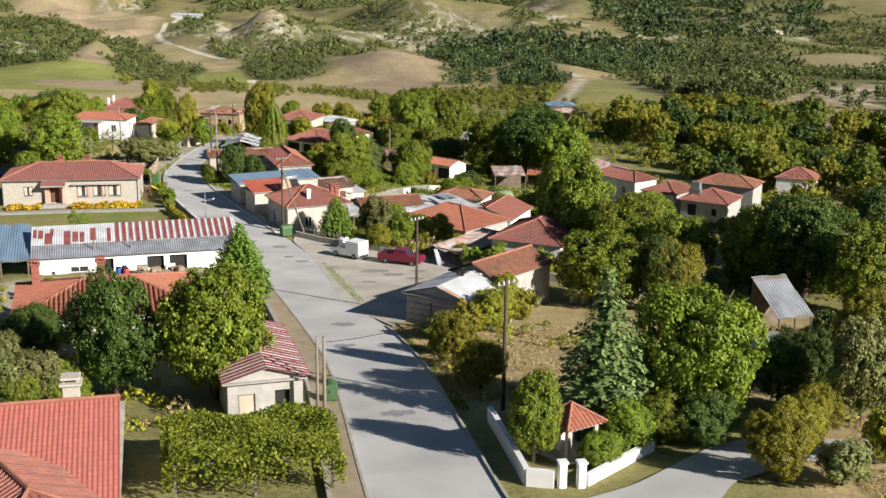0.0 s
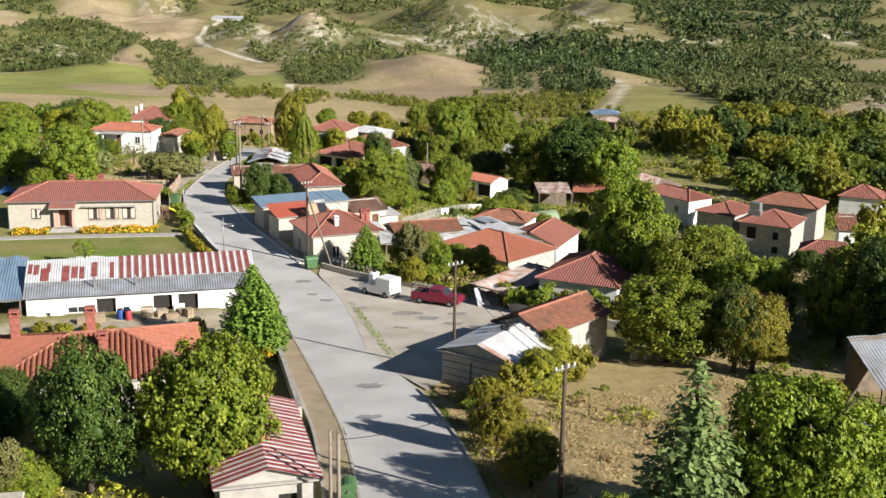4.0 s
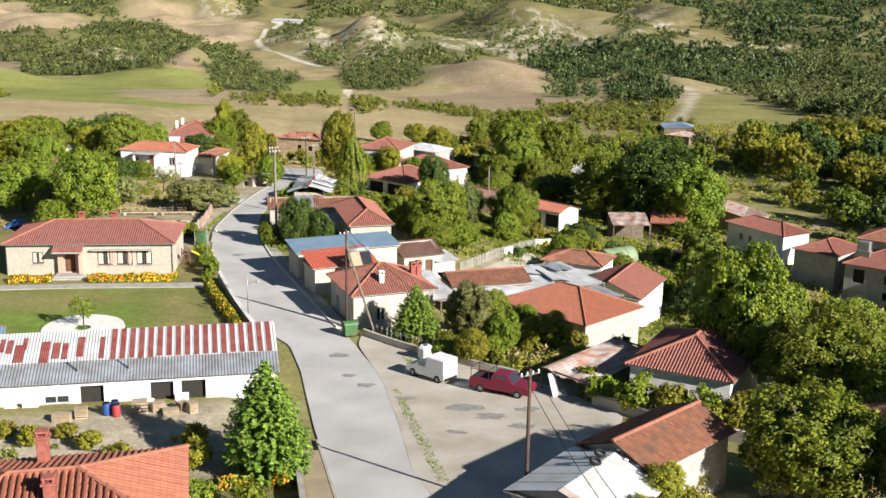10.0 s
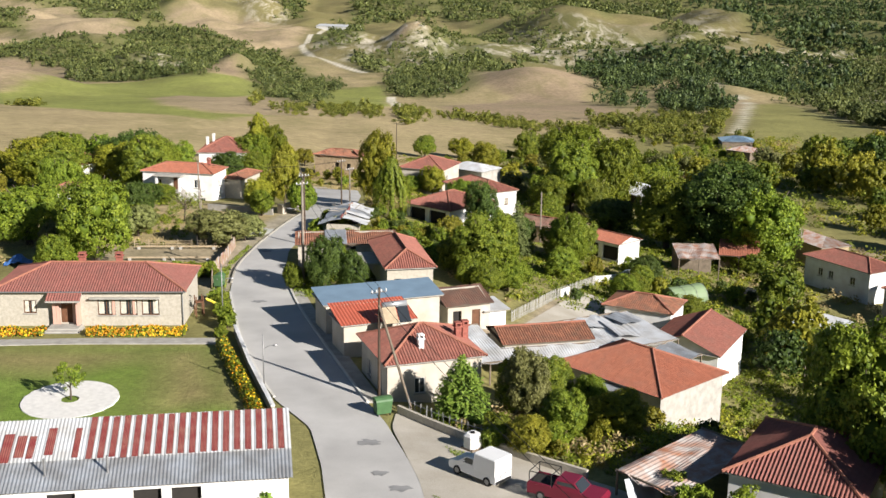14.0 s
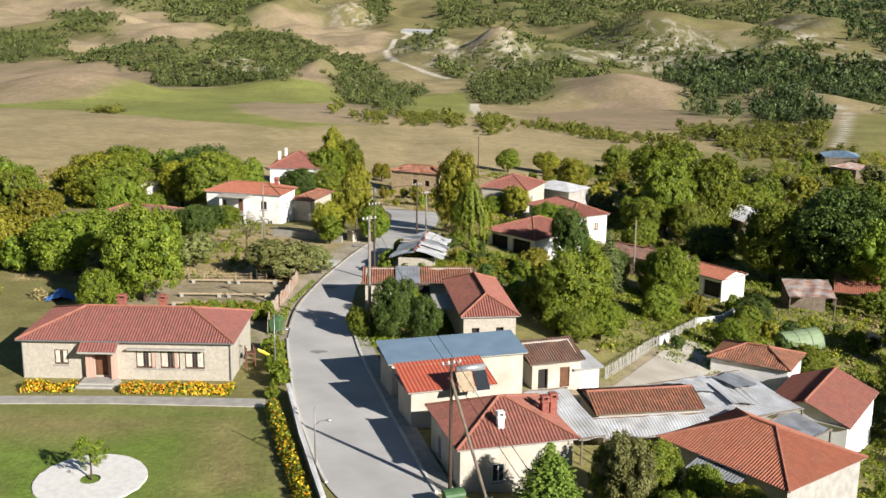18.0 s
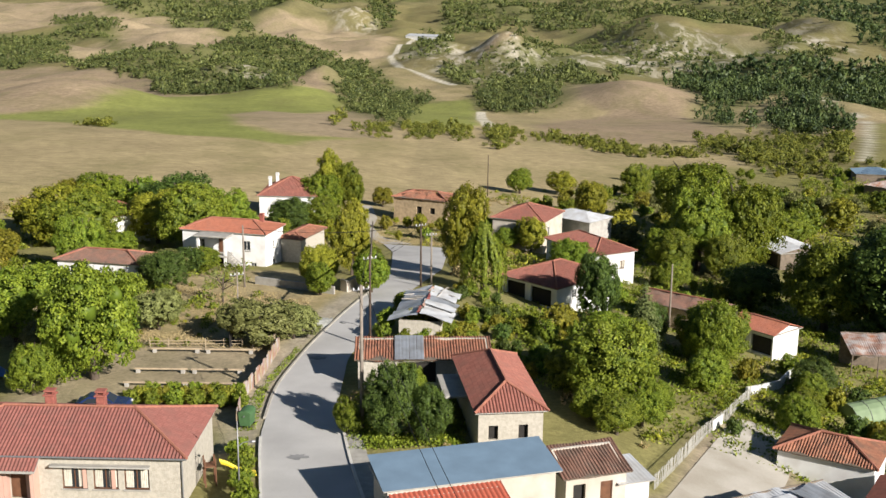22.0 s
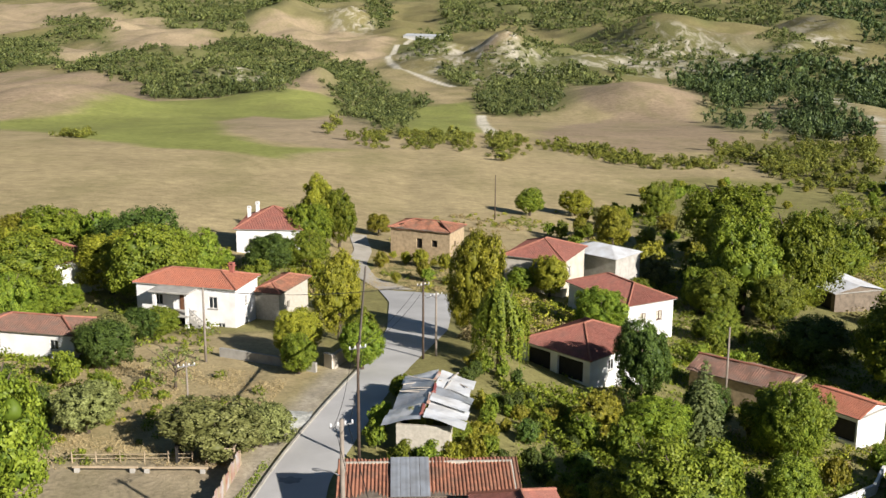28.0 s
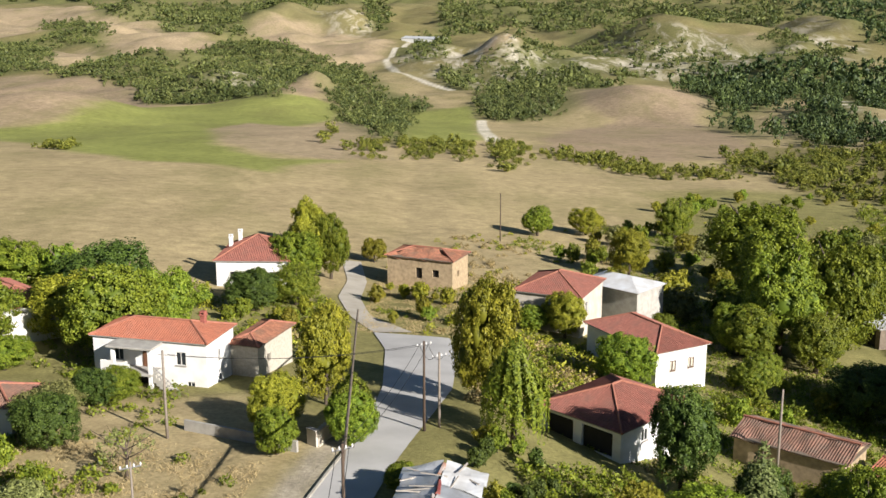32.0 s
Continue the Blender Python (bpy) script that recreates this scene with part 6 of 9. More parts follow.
def striped_shed():
    a, b, deep, z, high = (-22.9, -17.2), (-3.0, -15.4), 6.1, 2.0, 2.7
    w = math.hypot(b[0] - a[0], b[1] - a[1])
    holes = [("f", 6.6, 0.2, 1.6, 2.1, "hole"), ("f", 11.4, 0.2, 1.6, 2.1, "hole"), ("f", 13.6, 0.2, 1.7, 2.1, "hole"), ("f", 4.2, 1.1, 1.7, 0.6)]
    home = house("striped_shed", a, b, deep, z, high, "long whitewashed shed under red and white striped sheet metal", roof="none", wall=WHITE, openings=holes, category="shed", over=0.25)
    back = Mesh().box(0.25, w - 0.25, deep - 0.5, deep - 0.25, high - 0.2, high + 1.5)
    part("back_wall", back, WHITE, home)
    for x in (0.25, w - 0.45):
        g = Mesh().add([(x + k, y, q) for k in (0, 0.2) for y, q in ((0.3, high - 0.1), (deep - 0.3, high - 0.1), (deep - 0.3, high + 1.5))], [(0, 2, 1), (3, 4, 5), (0, 1, 4, 3), (1, 2, 5, 4), (2, 0, 3, 5)])
        part("gable", g, WHITE, home)
    k = 0.27
    lower = Mesh().slope((0, -0.15, high), (w, -0.15, high), (0, 2.7, 2.7 * k), 0, 0, (0, -k, 1), 0.22, 0.025)
    part("lower_roof", lower, ZINC, home, "grey corrugated sheets, dented")
    upper = Mesh().slope((0, 2.3, high + 2.55 * k + 0.06), (w, 2.3, high + 2.55 * k + 0.06), (0, 3.9, 3.9 * k), 0, 0, (0, -k, 1), 0.22, 0.02)
    part("upper_roof", upper, WHITE_SHEET, home, "pale sheet roof")
    rnd = random.Random(3)
    spots = [(8.0 + i * 0.66, 0.37, 2.35, 6.15) for i in range(18)] + [(7.2, 0.36, 2.4, 5.2), (5.6, 0.5, 2.9, 5.3), (4.6, 0.4, 2.5, 4.6), (3.9, 0.55, 2.7, 4.7), (3.1, 0.6, 2.3, 4.9), (1.3, 0.7, 2.5, 4.6), (0.7, 0.4, 3.6, 5.2), (0.2, 0.35, 3.8, 5.4), (1.8, 0.3, 3.9, 5.4)]
    for x, wd, y0, y1 in spots:
        j = rnd.uniform(-0.1, 0.1)
        y0, y1 = y0 + j, min(6.15, y1 + rnd.uniform(-0.06, 0.06))
        z0 = high + (y0 + 0.25) * k + 0.1
        s = Mesh()
        n = 9
        vs = [(x + wd * i / n, y, z0 + (y - y0) * k + (0.012 if i % 2 else -0.008) - t) for t in (0, 0.015) for y in (y0, y1) for i in range(n + 1)]
        q = n + 1
        s.add(vs, [(i, i + 1, q + i + 1, q + i) for i in range(n)] + [(2 * q + i + 1, 2 * q + i, 3 * q + i, 3 * q + i + 1) for i in range(n)])
        part("roof_sheet", s, RED_SHEET, home, "faded dark red sheet")
    for x in (9.4, 5.9):
        part("stovepipe", Mesh().tube([(x, 1.2, high), (x, 1.2, high + 1.4)], 0.07, 8), STEEL, home)
    # doors leaning by the openings and things stacked along the wall
    for i, (x, wd, hh, material) in enumerate(((12.55, 0.95, 1.6, WHITE), (10.1, 1.0, 1.3, WHITE), (2.2, 1.1, 1.6, WHITE), (1.0, 0.9, 1.3, WHITE))):
        part("loose_door", Mesh().soft(x, x + wd, -0.32, -0.24, -0.1, hh, 0.02), material, home, "white painted board door")
    return home


striped_shed()
open_shed("blue_sheet_shed", (-30.5, -18.4), (-22.9, -17.6), 10.5, 2.1, 2.4, 0.12, BLUE_SHEET, "open shed under a dented blue-grey sheet roof", 4, sag=0.25)
open_shed("tin_lean_to", (16.6, -13.1), (19.4, -16.8), 9.0, 1.0, 1.9, 0.05, RUST, "low lean-to under patched rusty and pale sheets", 2, sag=0.4)
open_shed("pale_metal_roof", (21.8, 20.6), (31.6, 24.8), 8.8, -3.4, 2.4, 0.05, WHITE_SHEET, "wide yard roof of pale sheet metal", 3, sag=0.3)
open_shed("courtyard_metal_roof", (10.4, 14.4), (14.0, 15.4), 8.0, -2.0, 2.4, 0.12, WHITE_SHEET, "yard roof of pale sheet metal beside the barn", 3, sag=0.25)
open_shed("side_metal_roof", (46.4, 42.4), (49.6, 37.6), 9, -8.6, 3.4, 0.1, WHITE_SHEET, "lean-to of pale sheet metal against a white house", 3)
open_shed("orchard_shed", (37.4, -50.4), (40.6, -50.0), 4.2, 3.7, 2.6, 0.55, ZINC, "open shed with a pale sheet roof among trees", 3, sag=0.2)
open_shed("orchard_lean_to", (28.2, -65), (33.2, -65.6), 4, 6.4, 2.2, 0.08, ZINC, "low lean-to with grey sheets", 3, sag=0.2)
open_shed("striped_tin_shed", (47.4, 81.0), (53.5, 80.4), 6, -10.1, 2.4, 0.15, RUST, "small shed with loose pale boards on its roof", 3, sag=0.3)
open_shed("orange_tin_shed", (55.6, 87.9), (61.4, 86.0), 6, -11.4, 2.4, 0.2, TILE_OR, "small shed with an orange tile roof", 3)
open_shed("house_awning", (19.4, 13.3), (22.6, 10.6), 3.2, -3.5, 2.4, 0.1, ZINC, "grey corrugated awning by the orange-roofed house", 2, back=False)
open_shed("yard_awning", (28.2, 17.6), (33.0, 21.8), 4.0, -3.9, 2.6, 0.08, ZINC, "sagging grey sheet awning between two houses", 2, back=False, sag=0.25)
house("tree_hidden_house", (32.2, -32.9), (37.4, -36.0), 7, 3.5, 3, "house with a red tile roof under the walnut trees", wall=WHITE, tiles=TILE_DK, pitch=0.4)
house("valley_house", (109.1, 87.9), (116, 83), 8, -13.3, 4, "white house with a red hipped roof below the trees", wall=WHITE, tiles=TILE, pitch=0.5)
house("valley_edge_house", (114.9, 67.0), (119.5, 58.0), 9, -13.3, 4, "house with a faded red roof on the village edge", wall=WHITE, tiles=TILE, pitch=0.4)
house("wing_white_shed", (13.2, 29.3), (15.9, 30.2), 4.0, -2.0, 2.0, "small whitewashed store with a flat pale roof", wall=WHITE, tiles=WHITE_SHEET, roof="shed", pitch=0.06, wave=0.3, amp=0.01, category="shed")


def school_extras():
    m0 = frame_of((-32.7, 25.2), (-14.9, 24.8), -1.7)
    home = thing("school_porch", m0 @ pose(0, 0, 0), "pink rendered porch with a red tiled canopy and concrete steps", "porch")
    c = Mesh().slope((5.3, -1.0, 2.75), (8.4, -1.0, 2.75), (0, 1.4, 0.75), 0, 0, (0, -0.5, 1), 0.24, 0.03)
    part("canopy", c, TILE_DK, home)
    part("canopy_board", Mesh().add([(x, y, z - t) for t in (0.03, 0.15) for x, y, z in ((5.3, -1, 2.72), (8.4, -1, 2.72), (8.4, 0.34, 3.44), (5.3, 0.34, 3.44))], [(0, 1, 2, 3), (7, 6, 5, 4), (0, 4, 5, 1), (1, 5, 6, 2), (2, 6, 7, 3), (3, 7, 4, 0)]), CONCRETE, home)
    pink = mat("pink render", (0.55, 0.34, 0.27), 0.9, 0.06, 1, 20, 0.1)
    part("side_wall", Mesh().box(5.7, 6.0, -0.2, 0.34, 0, 2.9), pink, home)
    part("side_wall", Mesh().box(7.9, 8.15, -0.6, 0.34, 0, 2.9), pink, home)
    part("front_panel", Mesh().box(6.02, 6.25, -0.15, 0.34, 0, 2.9), pink, home)
    part("front_panel", Mesh().box(7.5, 7.88, -0.15, 0.34, 0, 2.9), pink, home)
    for i in range(3):
        part("step", Mesh().soft(5.5 - i * 0.12, 8.3 + i * 0.12, -1.6 - i * 0.4, -0.05, -0.4, 0.3 - i * 0.13, 0.03), CONCRETE, home)
    ledge = Mesh().soft(9.0, 15.4, -0.12, 0.34, 2.62, 2.72, 0.02)
    tagged(part("window_canopy", ledge, CONCRETE, home), "long concrete ledge over the windows")
    pipe = Mesh().tube([(17.4, 0.28, 3.2), (17.4, 0.26, 0.1)], 0.05, 8)
    part("downpipe", pipe, STEEL, home)
    part("downpipe", Mesh().tube([(0.42, 0.28, 3.2), (0.42, 0.26, 0.1)], 0.05, 8), STEEL, home)
    part("gutter", Mesh().tube([(0.0, -0.05, 3.3), (17.8, -0.05, 3.3)], 0.06, 8), STEEL, home)
    for x in (11.1, 12.95):
        part("mullion", Mesh().box(x - 0.12, x + 0.12, 0.3, 0.36, 1.05, 2.6), pink, home)


school_extras()


def white_house_porch():
    m0 = frame_of((-33.0, 101.6), (-21.3, 98.6), -6.2)
    home = thing("house_porch", m0, "white two-storey porch with a balcony and an outside stair", "porch")
    for x in (3.2, 6.9):
        part("post", Mesh().soft(x, x + 0.35, -1.7, -1.35, -1.0, 4.9, 0.03), WHITE, home)
    part("balcony_floor", Mesh().soft(3.1, 7.3, -1.8, 0.28, 2.35, 2.55, 0.03), CONCRETE, home)
    part("porch_roof", Mesh().soft(2.9, 7.5, -2.0, 0.28, 4.9, 5.08, 0.04), CONCRETE, home)
    part("parapet", Mesh().box(3.56, 5.0, -1.68, -1.56, 2.55, 3.3), WHITE, home)
    part("balcony_door", Mesh().box(5.4, 6.3, 0.22, 0.3, 2.55, 4.5), WOOD, home, "dark doorway")
    # flat dark panel on the wall, painted shade of an opening
    part("cellar_door", Mesh().box(3.8, 6.6, 0.22, 0.3, -0.4, 2.0), DARK, home, "dark panel painted as the shade of a cellar opening")
    for i in range(11):
        part("step", Mesh().soft(7.3 + i * 0.3, 7.6 + i * 0.3 + 0.02, -1.6, -0.6, 2.2 - i * 0.26 - 0.5, 2.5 - i * 0.26, 0.02), CONCRETE, home)
    part("stair_rail", Mesh().tube([(7.3, -1.65, 3.4), (10.6, -1.65, 0.6)], 0.04, 6), STEEL, home)


white_house_porch()


def stone_house_porch():
    m0 = frame_of((4.2, 34.5), (8.9, 35.1), -3.4)
    home = thing("side_porch", m0, "pale porch with concrete posts along the stone house", "porch")
    part("porch_roof", Mesh().soft(-2.2, 0.3, 5.5, 10.5, 3.5, 3.66, 0.03), CONCRETE, home)
    for y in (5.7, 10.1):
        part("post", Mesh().soft(-2.1, -1.8, y, y + 0.3, -1.0, 3.5, 0.03), WHITE, home)
    part("porch_floor", Mesh().soft(-2.3, 0.3, 1.5, 10.6, -1.0, 0.3, 0.03), CONCRETE, home)


stone_house_porch()

for i in range(4):
    x = 3.4 + i * 0.62
    m = Mesh().add([(x + u, y, 2.4 + 0.12 + y * 0.15 + 0.02 * math.sin(u * 20) - k) for k in (0, 0.015) for y in (-0.1, 4.3) for u in (0, 0.15, 0.3, 0.45, 0.6)], [(i0, i0 + 1, i0 + 6, i0 + 5) for i0 in range(4)] + [(11 + i0, 10 + i0, 15 + i0, 16 + i0) for i0 in range(4)])
    part("roof_sheet", m, ZINC, bpy.data.objects["red_strip_roof_shed"], "grey sheet laid over broken tiles")


def loose_sheets(home, w, deep, high, rise, material, seed):
    """Buckled sheets thrown over a ruined roof, with gaps and a rusty ridge."""
    rng = random.Random(seed)
    for side in (-1, 1):
        for k in range(6):
            y0 = -0.4 + k * (deep + 0.3) / 6
            wide, drop = rng.uniform(1.7, 2.3), rng.uniform(-0.35, 0.3)
            skew, lift = rng.uniform(-0.4, 0.4), rng.uniform(0.0, 0.22)
            m, vs = Mesh(), []
            for t in (0, 0.02):
                for i in range(6):
                    for j in range(4):
                        u, v = i / 5, j / 3
                        x = w / 2 + side * (0.1 + u * (w / 2 + 0.45 + drop))
                        z = high + rise * (1 - u) + lift - drop * u * v + 0.09 * math.sin(u * 5 + k * 2.1) * math.cos(v * 4 + k) - t
                        vs.append((x, y0 + v * wide + skew * u, z))
            fs = [(i * 4 + j, i * 4 + j + 1, i * 4 + j + 5, i * 4 + j + 4) for i in range(5) for j in range(3)]
            m.add(vs, fs + [tuple(24 + q for q in f[::-1]) for f in fs])
            part("roof_sheet", m, material if rng.random() < 0.8 else ZINC, home, "buckled pale metal sheet")
    for k in range(4):
        y0 = k * deep / 4 + rng.uniform(0, 0.4)
        x = w / 2 + rng.uniform(-0.3, 0.3)
        part("ridge_sheet", Mesh().tube([(x, y0, high + rise + 0.12), (x + rng.uniform(-0.4, 0.4), y0 + 1.9, high + rise + 0.05)], 0.16, 6), RUST if k % 2 else RED_SHEET, home, "rusty ridge sheet")
    for k in range(9):
        x, y = rng.uniform(0.3, w - 0.3), rng.uniform(deep * 0.55, deep)
        part("loose_board", Mesh().soft(-0.06, 0.06, -0.9, 0.9, 0, 0.05, 0.01).turned(pose(x, y, high + rise * (1 - abs(x - w / 2) / w * 2) + 0.3, rng.uniform(-8, 8), rng.uniform(-15, 15), rng.uniform(0, 180))), PALE_BOARD, home)


PALE_BOARD = mat("grey board", (0.42, 0.38, 0.33), 0.9, 0.15, 2, 25, 0.2)
loose_sheets(TIN, 4.64, 9.6, 2.85, 0.75, WHITE_SHEET, 17)
# sheets that carry the barn's roof on towards the street, and panels on the wide yard roof
open_shed("barn_front_roof", (14.0, 17.0), (23.0, 18.5), 2.9, -2.95, 2.2, 0.2, WHITE_SHEET, "pale sheet roof below the red tiles of the barn", 4, back=False, sag=0.15)
for name, x, y, turn, wd, ln, z in (("pale_metal_roof", 0.4, 0.6, 6, 3.0, 5.0, 0.16), ("pale_metal_roof", 5.2, 2.2, -9, 2.6, 4.6, 0.2), ("pale_metal_roof", 7.6, 4.6, 14, 2.4, 3.2, 0.26), ("pale_metal_roof", 2.6, 5.4, -4, 4.2, 2.4, 0.22)):
    m = Mesh()
    vs = [(wd * i / 12, ln * j / 2, 0.035 * (i % 2) + 0.12 * math.sin(i * 0.5 + j) - t) for t in (0, 0.02) for j in range(3) for i in range(13)]
    fs = [(j * 13 + i, j * 13 + i + 1, j * 13 + i + 14, j * 13 + i + 13) for j in range(2) for i in range(12)]
    m.add(vs, fs + [tuple(39 + q for q in f[::-1]) for f in fs])
    part("loose_sheet", m.turned(pose(x, y, 2.4 + z + y * 0.05, 1, 2, turn)), ZINC if wd < 2.5 else WHITE_SHEET, bpy.data.objects[name], "loose ribbed sheet")


def barn_details():
    """Battens on the gable, a rusty verge and bricks that weigh the sheets down."""
    barn = bpy.data.objects["stone_barn"]
    w, rng = 6.72, random.Random(5)
    for k in range(6):
        part("batten", Mesh().soft(0.45, 6.2, 0.31, 0.35, 0.2 + k * 0.5 + rng.uniform(-0.06, 0.06), 0.26 + k * 0.5 + 0.03, 0.008), OLDWOOD, barn)
    part("door_post", Mesh().soft(2.7, 2.8, 0.27, 0.35, -0.6, 2.5, 0.01), OLDWOOD, barn)
    part("verge_sheet", Mesh().add([(3.4, -0.05, 4.10), (6.8, -0.05, 3.09), (6.8, 0.5, 3.09), (3.4, 0.5, 4.10), (3.4, -0.05, 4.07), (6.8, -0.05, 3.06), (6.8, 0.5, 3.06), (3.4, 0.5, 4.07)], [(0, 1, 2, 3), (7, 6, 5, 4), (0, 4, 5, 1), (1, 5, 6, 2), (2, 6, 7, 3), (3, 7, 4, 0)]), RUST, barn, "rust-red verge sheet")
    for k in range(15):
        x, y = 3.5 + k * 0.22 + rng.uniform(-0.05, 0.05), 6.3 + rng.uniform(-0.5, 0.5)
        part("brick", Mesh().soft(-0.12, 0.12, -0.06, 0.06, 0, 0.09, 0.015).turned(pose(x, y, 3.09 + (w - x) * 0.3, 0, 16, rng.uniform(0, 90))), BRICK if k % 3 else WHITE, barn)
    for k in range(5):
        part("seam", Mesh().add([(0.0, y, 3.08) for y in (1.2 + k * 1.3, 1.24 + k * 1.3)] + [(3.3, y, 4.07) for y in (1.24 + k * 1.3, 1.2 + k * 1.3)], [(0, 1, 2, 3)]), OLDWOOD, barn, "dark lap in the sheets")


barn_details()


# ---- street furniture, poles, walls ----
def run_wall(name, pts, high, thick, material, label, category="wall", cap=None, lift=0.0):
    """A wall that follows the ground, one mesh a straight run."""
    home = thing(name, pose(pts[0][0], pts[0][1], gz(*pts[0])), label, category)
    o = Vector((pts[0][0], pts[0][1], gz(*pts[0])))
    for (ax, ay), (bx, by) in zip(pts[:-1], pts[1:]):
        length = math.hypot(bx - ax, by - ay)
        n = max(1, int(length / 1.2))
        nx, ny = -(by - ay) / length * thick / 2, (bx - ax) / length * thick / 2
        m, c = Mesh(), Mesh()
        for tgt, off, z0, z1 in ((m, 1.0, -0.4, high), (c, 1.35, high, high + 0.08)):
            vs, fs = [], []
            for i in range(n + 1):
                x, y = ax + (bx - ax) * i / n, ay + (by - ay) * i / n
                g = gz(x, y) + lift
                for sx, zz in ((off, z0), (off, z1), (-off, z1), (-off, z0)):
                    vs.append((x + nx * sx - o.x, y + ny * sx - o.y, g + zz - o.z))
            for i in range(n):
                for k in range(4):
                    fs.append((i * 4 + k, i * 4 + (k + 1) % 4, (i + 1) * 4 + (k + 1) % 4, (i + 1) * 4 + k))
            fs += [(3, 2, 1, 0), (n * 4, n * 4 + 1, n * 4 + 2, n * 4 + 3)]
            tgt.add(vs, fs)
        part("wall_run", m, material, home)
        if cap:
            part("coping", c, cap, home)
    return home


def offset(line, d):
    p = np.array(line, float)
    t = np.gradient(p, axis=0)
    t /= np.linalg.norm(t, axis=1, keepdims=True)
    return [tuple(q) for q in p + np.stack([-t[:, 1], t[:, 0]], 1) * d]


def cut(line, lo, hi):
    return [tuple(p) for p in resample(line, 2.0) if lo <= p[1] <= hi]


KERB = mat("kerb stone", (0.42, 0.39, 0.33), 0.9, 0.14, 1.5, 18, 0.2)
WHITE_KERB = mat("whitened kerb", (0.62, 0.6, 0.55), 0.85, 0.1, 1.5, 18, 0.2)
PATH = mat("ochre paving", (0.36, 0.29, 0.19), 0.9, 0.12, 0.8, 14, 0.2)


def kerb(side, line, lo, hi, material, wide=0.16, out=0.0, high=0.2):
    seg = cut(line, lo, hi)
    s = 1 if side == "l" else -1
    ribbon("kerb", offset(seg, s * out), offset(seg, s * (out + wide)), high, material, "long low kerb along the street", "kerb", 1, thick=0.45)


kerb("l", ROAD_L, -82, -22, KERB)
kerb("l", ROAD_L, -82, -24, KERB, 0.2, 1.75, 0.25)
seg = cut(ROAD_L, -82, -24)
ribbon("sidewalk", offset(seg, 0.16), offset(seg, 1.75), 0.17, PATH, "narrow ochre concrete footpath", "pavement", 3, thick=0.3)
kerb("r", ROAD_R, -82, -41, KERB)
kerb("r", ROAD_R, 3.5, 40, WHITE_KERB, 0.2, -0.1, 0.22)
seg = cut(ROAD_R, 3.5, 40)
ribbon("sidewalk_right", offset(seg, -0.1), offset(seg, -1.3), 0.15, CONCRETE, "narrow concrete footpath before the houses", "pavement", 3, thick=0.3)
kerb("l", ROAD_L, 40, 98, KERB, 0.18)
kerb("l", ROAD_L, 4, 38, WHITE_KERB, 0.18)
ribbon("gravel_lot", [(8.4, -41.6), (6.6, -36), (5.4, -30), (5.2, -20), (4.7, -11), (3.2, -1), (3.6, 2)], [(9.4, -40.2), (13.4, -34.4), (17, -29), (21.5, -20), (17.5, -12.5), (11.5, -6.8), (4.4, 1.4)], 0.1, GRAVEL, "bare packed gravel lot beside the street", "ground", 16, 60)
ribbon("side_lane", [(8, -83), (14, -80.5), (20.5, -75.6), (23.2, -75), (30, -77)], [(8, -89), (16, -84.8), (19, -81), (24, -79), (31, -81)], 0.1, ASPHALT, "worn asphalt side lane", "road", 8, 50)
ribbon("field_track", [(-8, 126), (-11.5, 135), (-14, 147), (-13.8, 160), (-16, 176)], [(-3.5, 126), (-9, 136), (-11, 147), (-11.0, 160), (-13, 176)], 0.1, GRAVEL, "pale gravel track into the fields", "road", 5, 60)
ribbon("yard_track", [(13, 26), (17.3, 33), (21, 41), (24.5, 48.5), (28, 56)], [(20.5, 27), (26, 36), (29.5, 44), (31, 50), (33, 57)], 0.06, GRAVEL, "bare earth yard track", "ground", 10, 40)
ribbon("school_path", [(-36, 19.2), (-24, 19.6), (-11.6, 19.2)], [(-36, 20.9), (-24, 21.2), (-11.9, 20.9)], 0.08, CONCRETE, "concrete path before the schoolhouse", "pavement", 3, 40, thick=0.3)
run_wall("lawn_wall", [(-5.4, 1.6), (-8.0, 12), (-10.3, 22.5)], 0.75, 0.25, CONCRETE, "low concrete wall with a white coping by the lawn", cap=WHITE)
run_wall("garden_wall", [(3.8, 2.2), (8.5, -3.6), (12.3, -7.6), (15.5, -10.5)], 0.7, 0.25, STONE, "low stone garden wall above the gravel lot")
run_wall("lot_wall", [(19.8, -17.2), (24, -22.5), (29, -27)], 0.9, 0.3, STONE, "rough stone wall below the red-roofed house")
run_wall("yard_wall", [(-20.6, 85.6), (-11, 80.6)], 0.9, 0.25, CONCRETE, "low concrete yard wall")
run_wall("corner_wall", [(-10.4, 82.6), (-9.6, 81.8), (-6.9, 93)], 1.3, 0.3, PLASTER, "cream plastered yard wall on the corner", cap=CONCRETE)
run_wall("shrine_wall", [(9.8, -68.4), (9.0, -79.2), (10.2, -79.8)], 0.9, 0.3, WHITE, "whitewashed wall round the wayside shrine")
run_wall("shrine_wall_side", [(11.8, -79.9), (16.9, -75.6)], 0.6, 0.3, WHITE, "whitewashed low wall along the lane")
run_wall("path_wall", [(-1.9, -25), (-1.2, -36), (-0.6, -47)], 0.8, 0.25, PLASTER, "cream garden wall along the footpath", cap=CONCRETE)
run_wall("yard_corner_wall", [(31.8, 66.6), (36.5, 71.5), (40, 78)], 0.9, 0.25, WHITE, "pale yard wall")


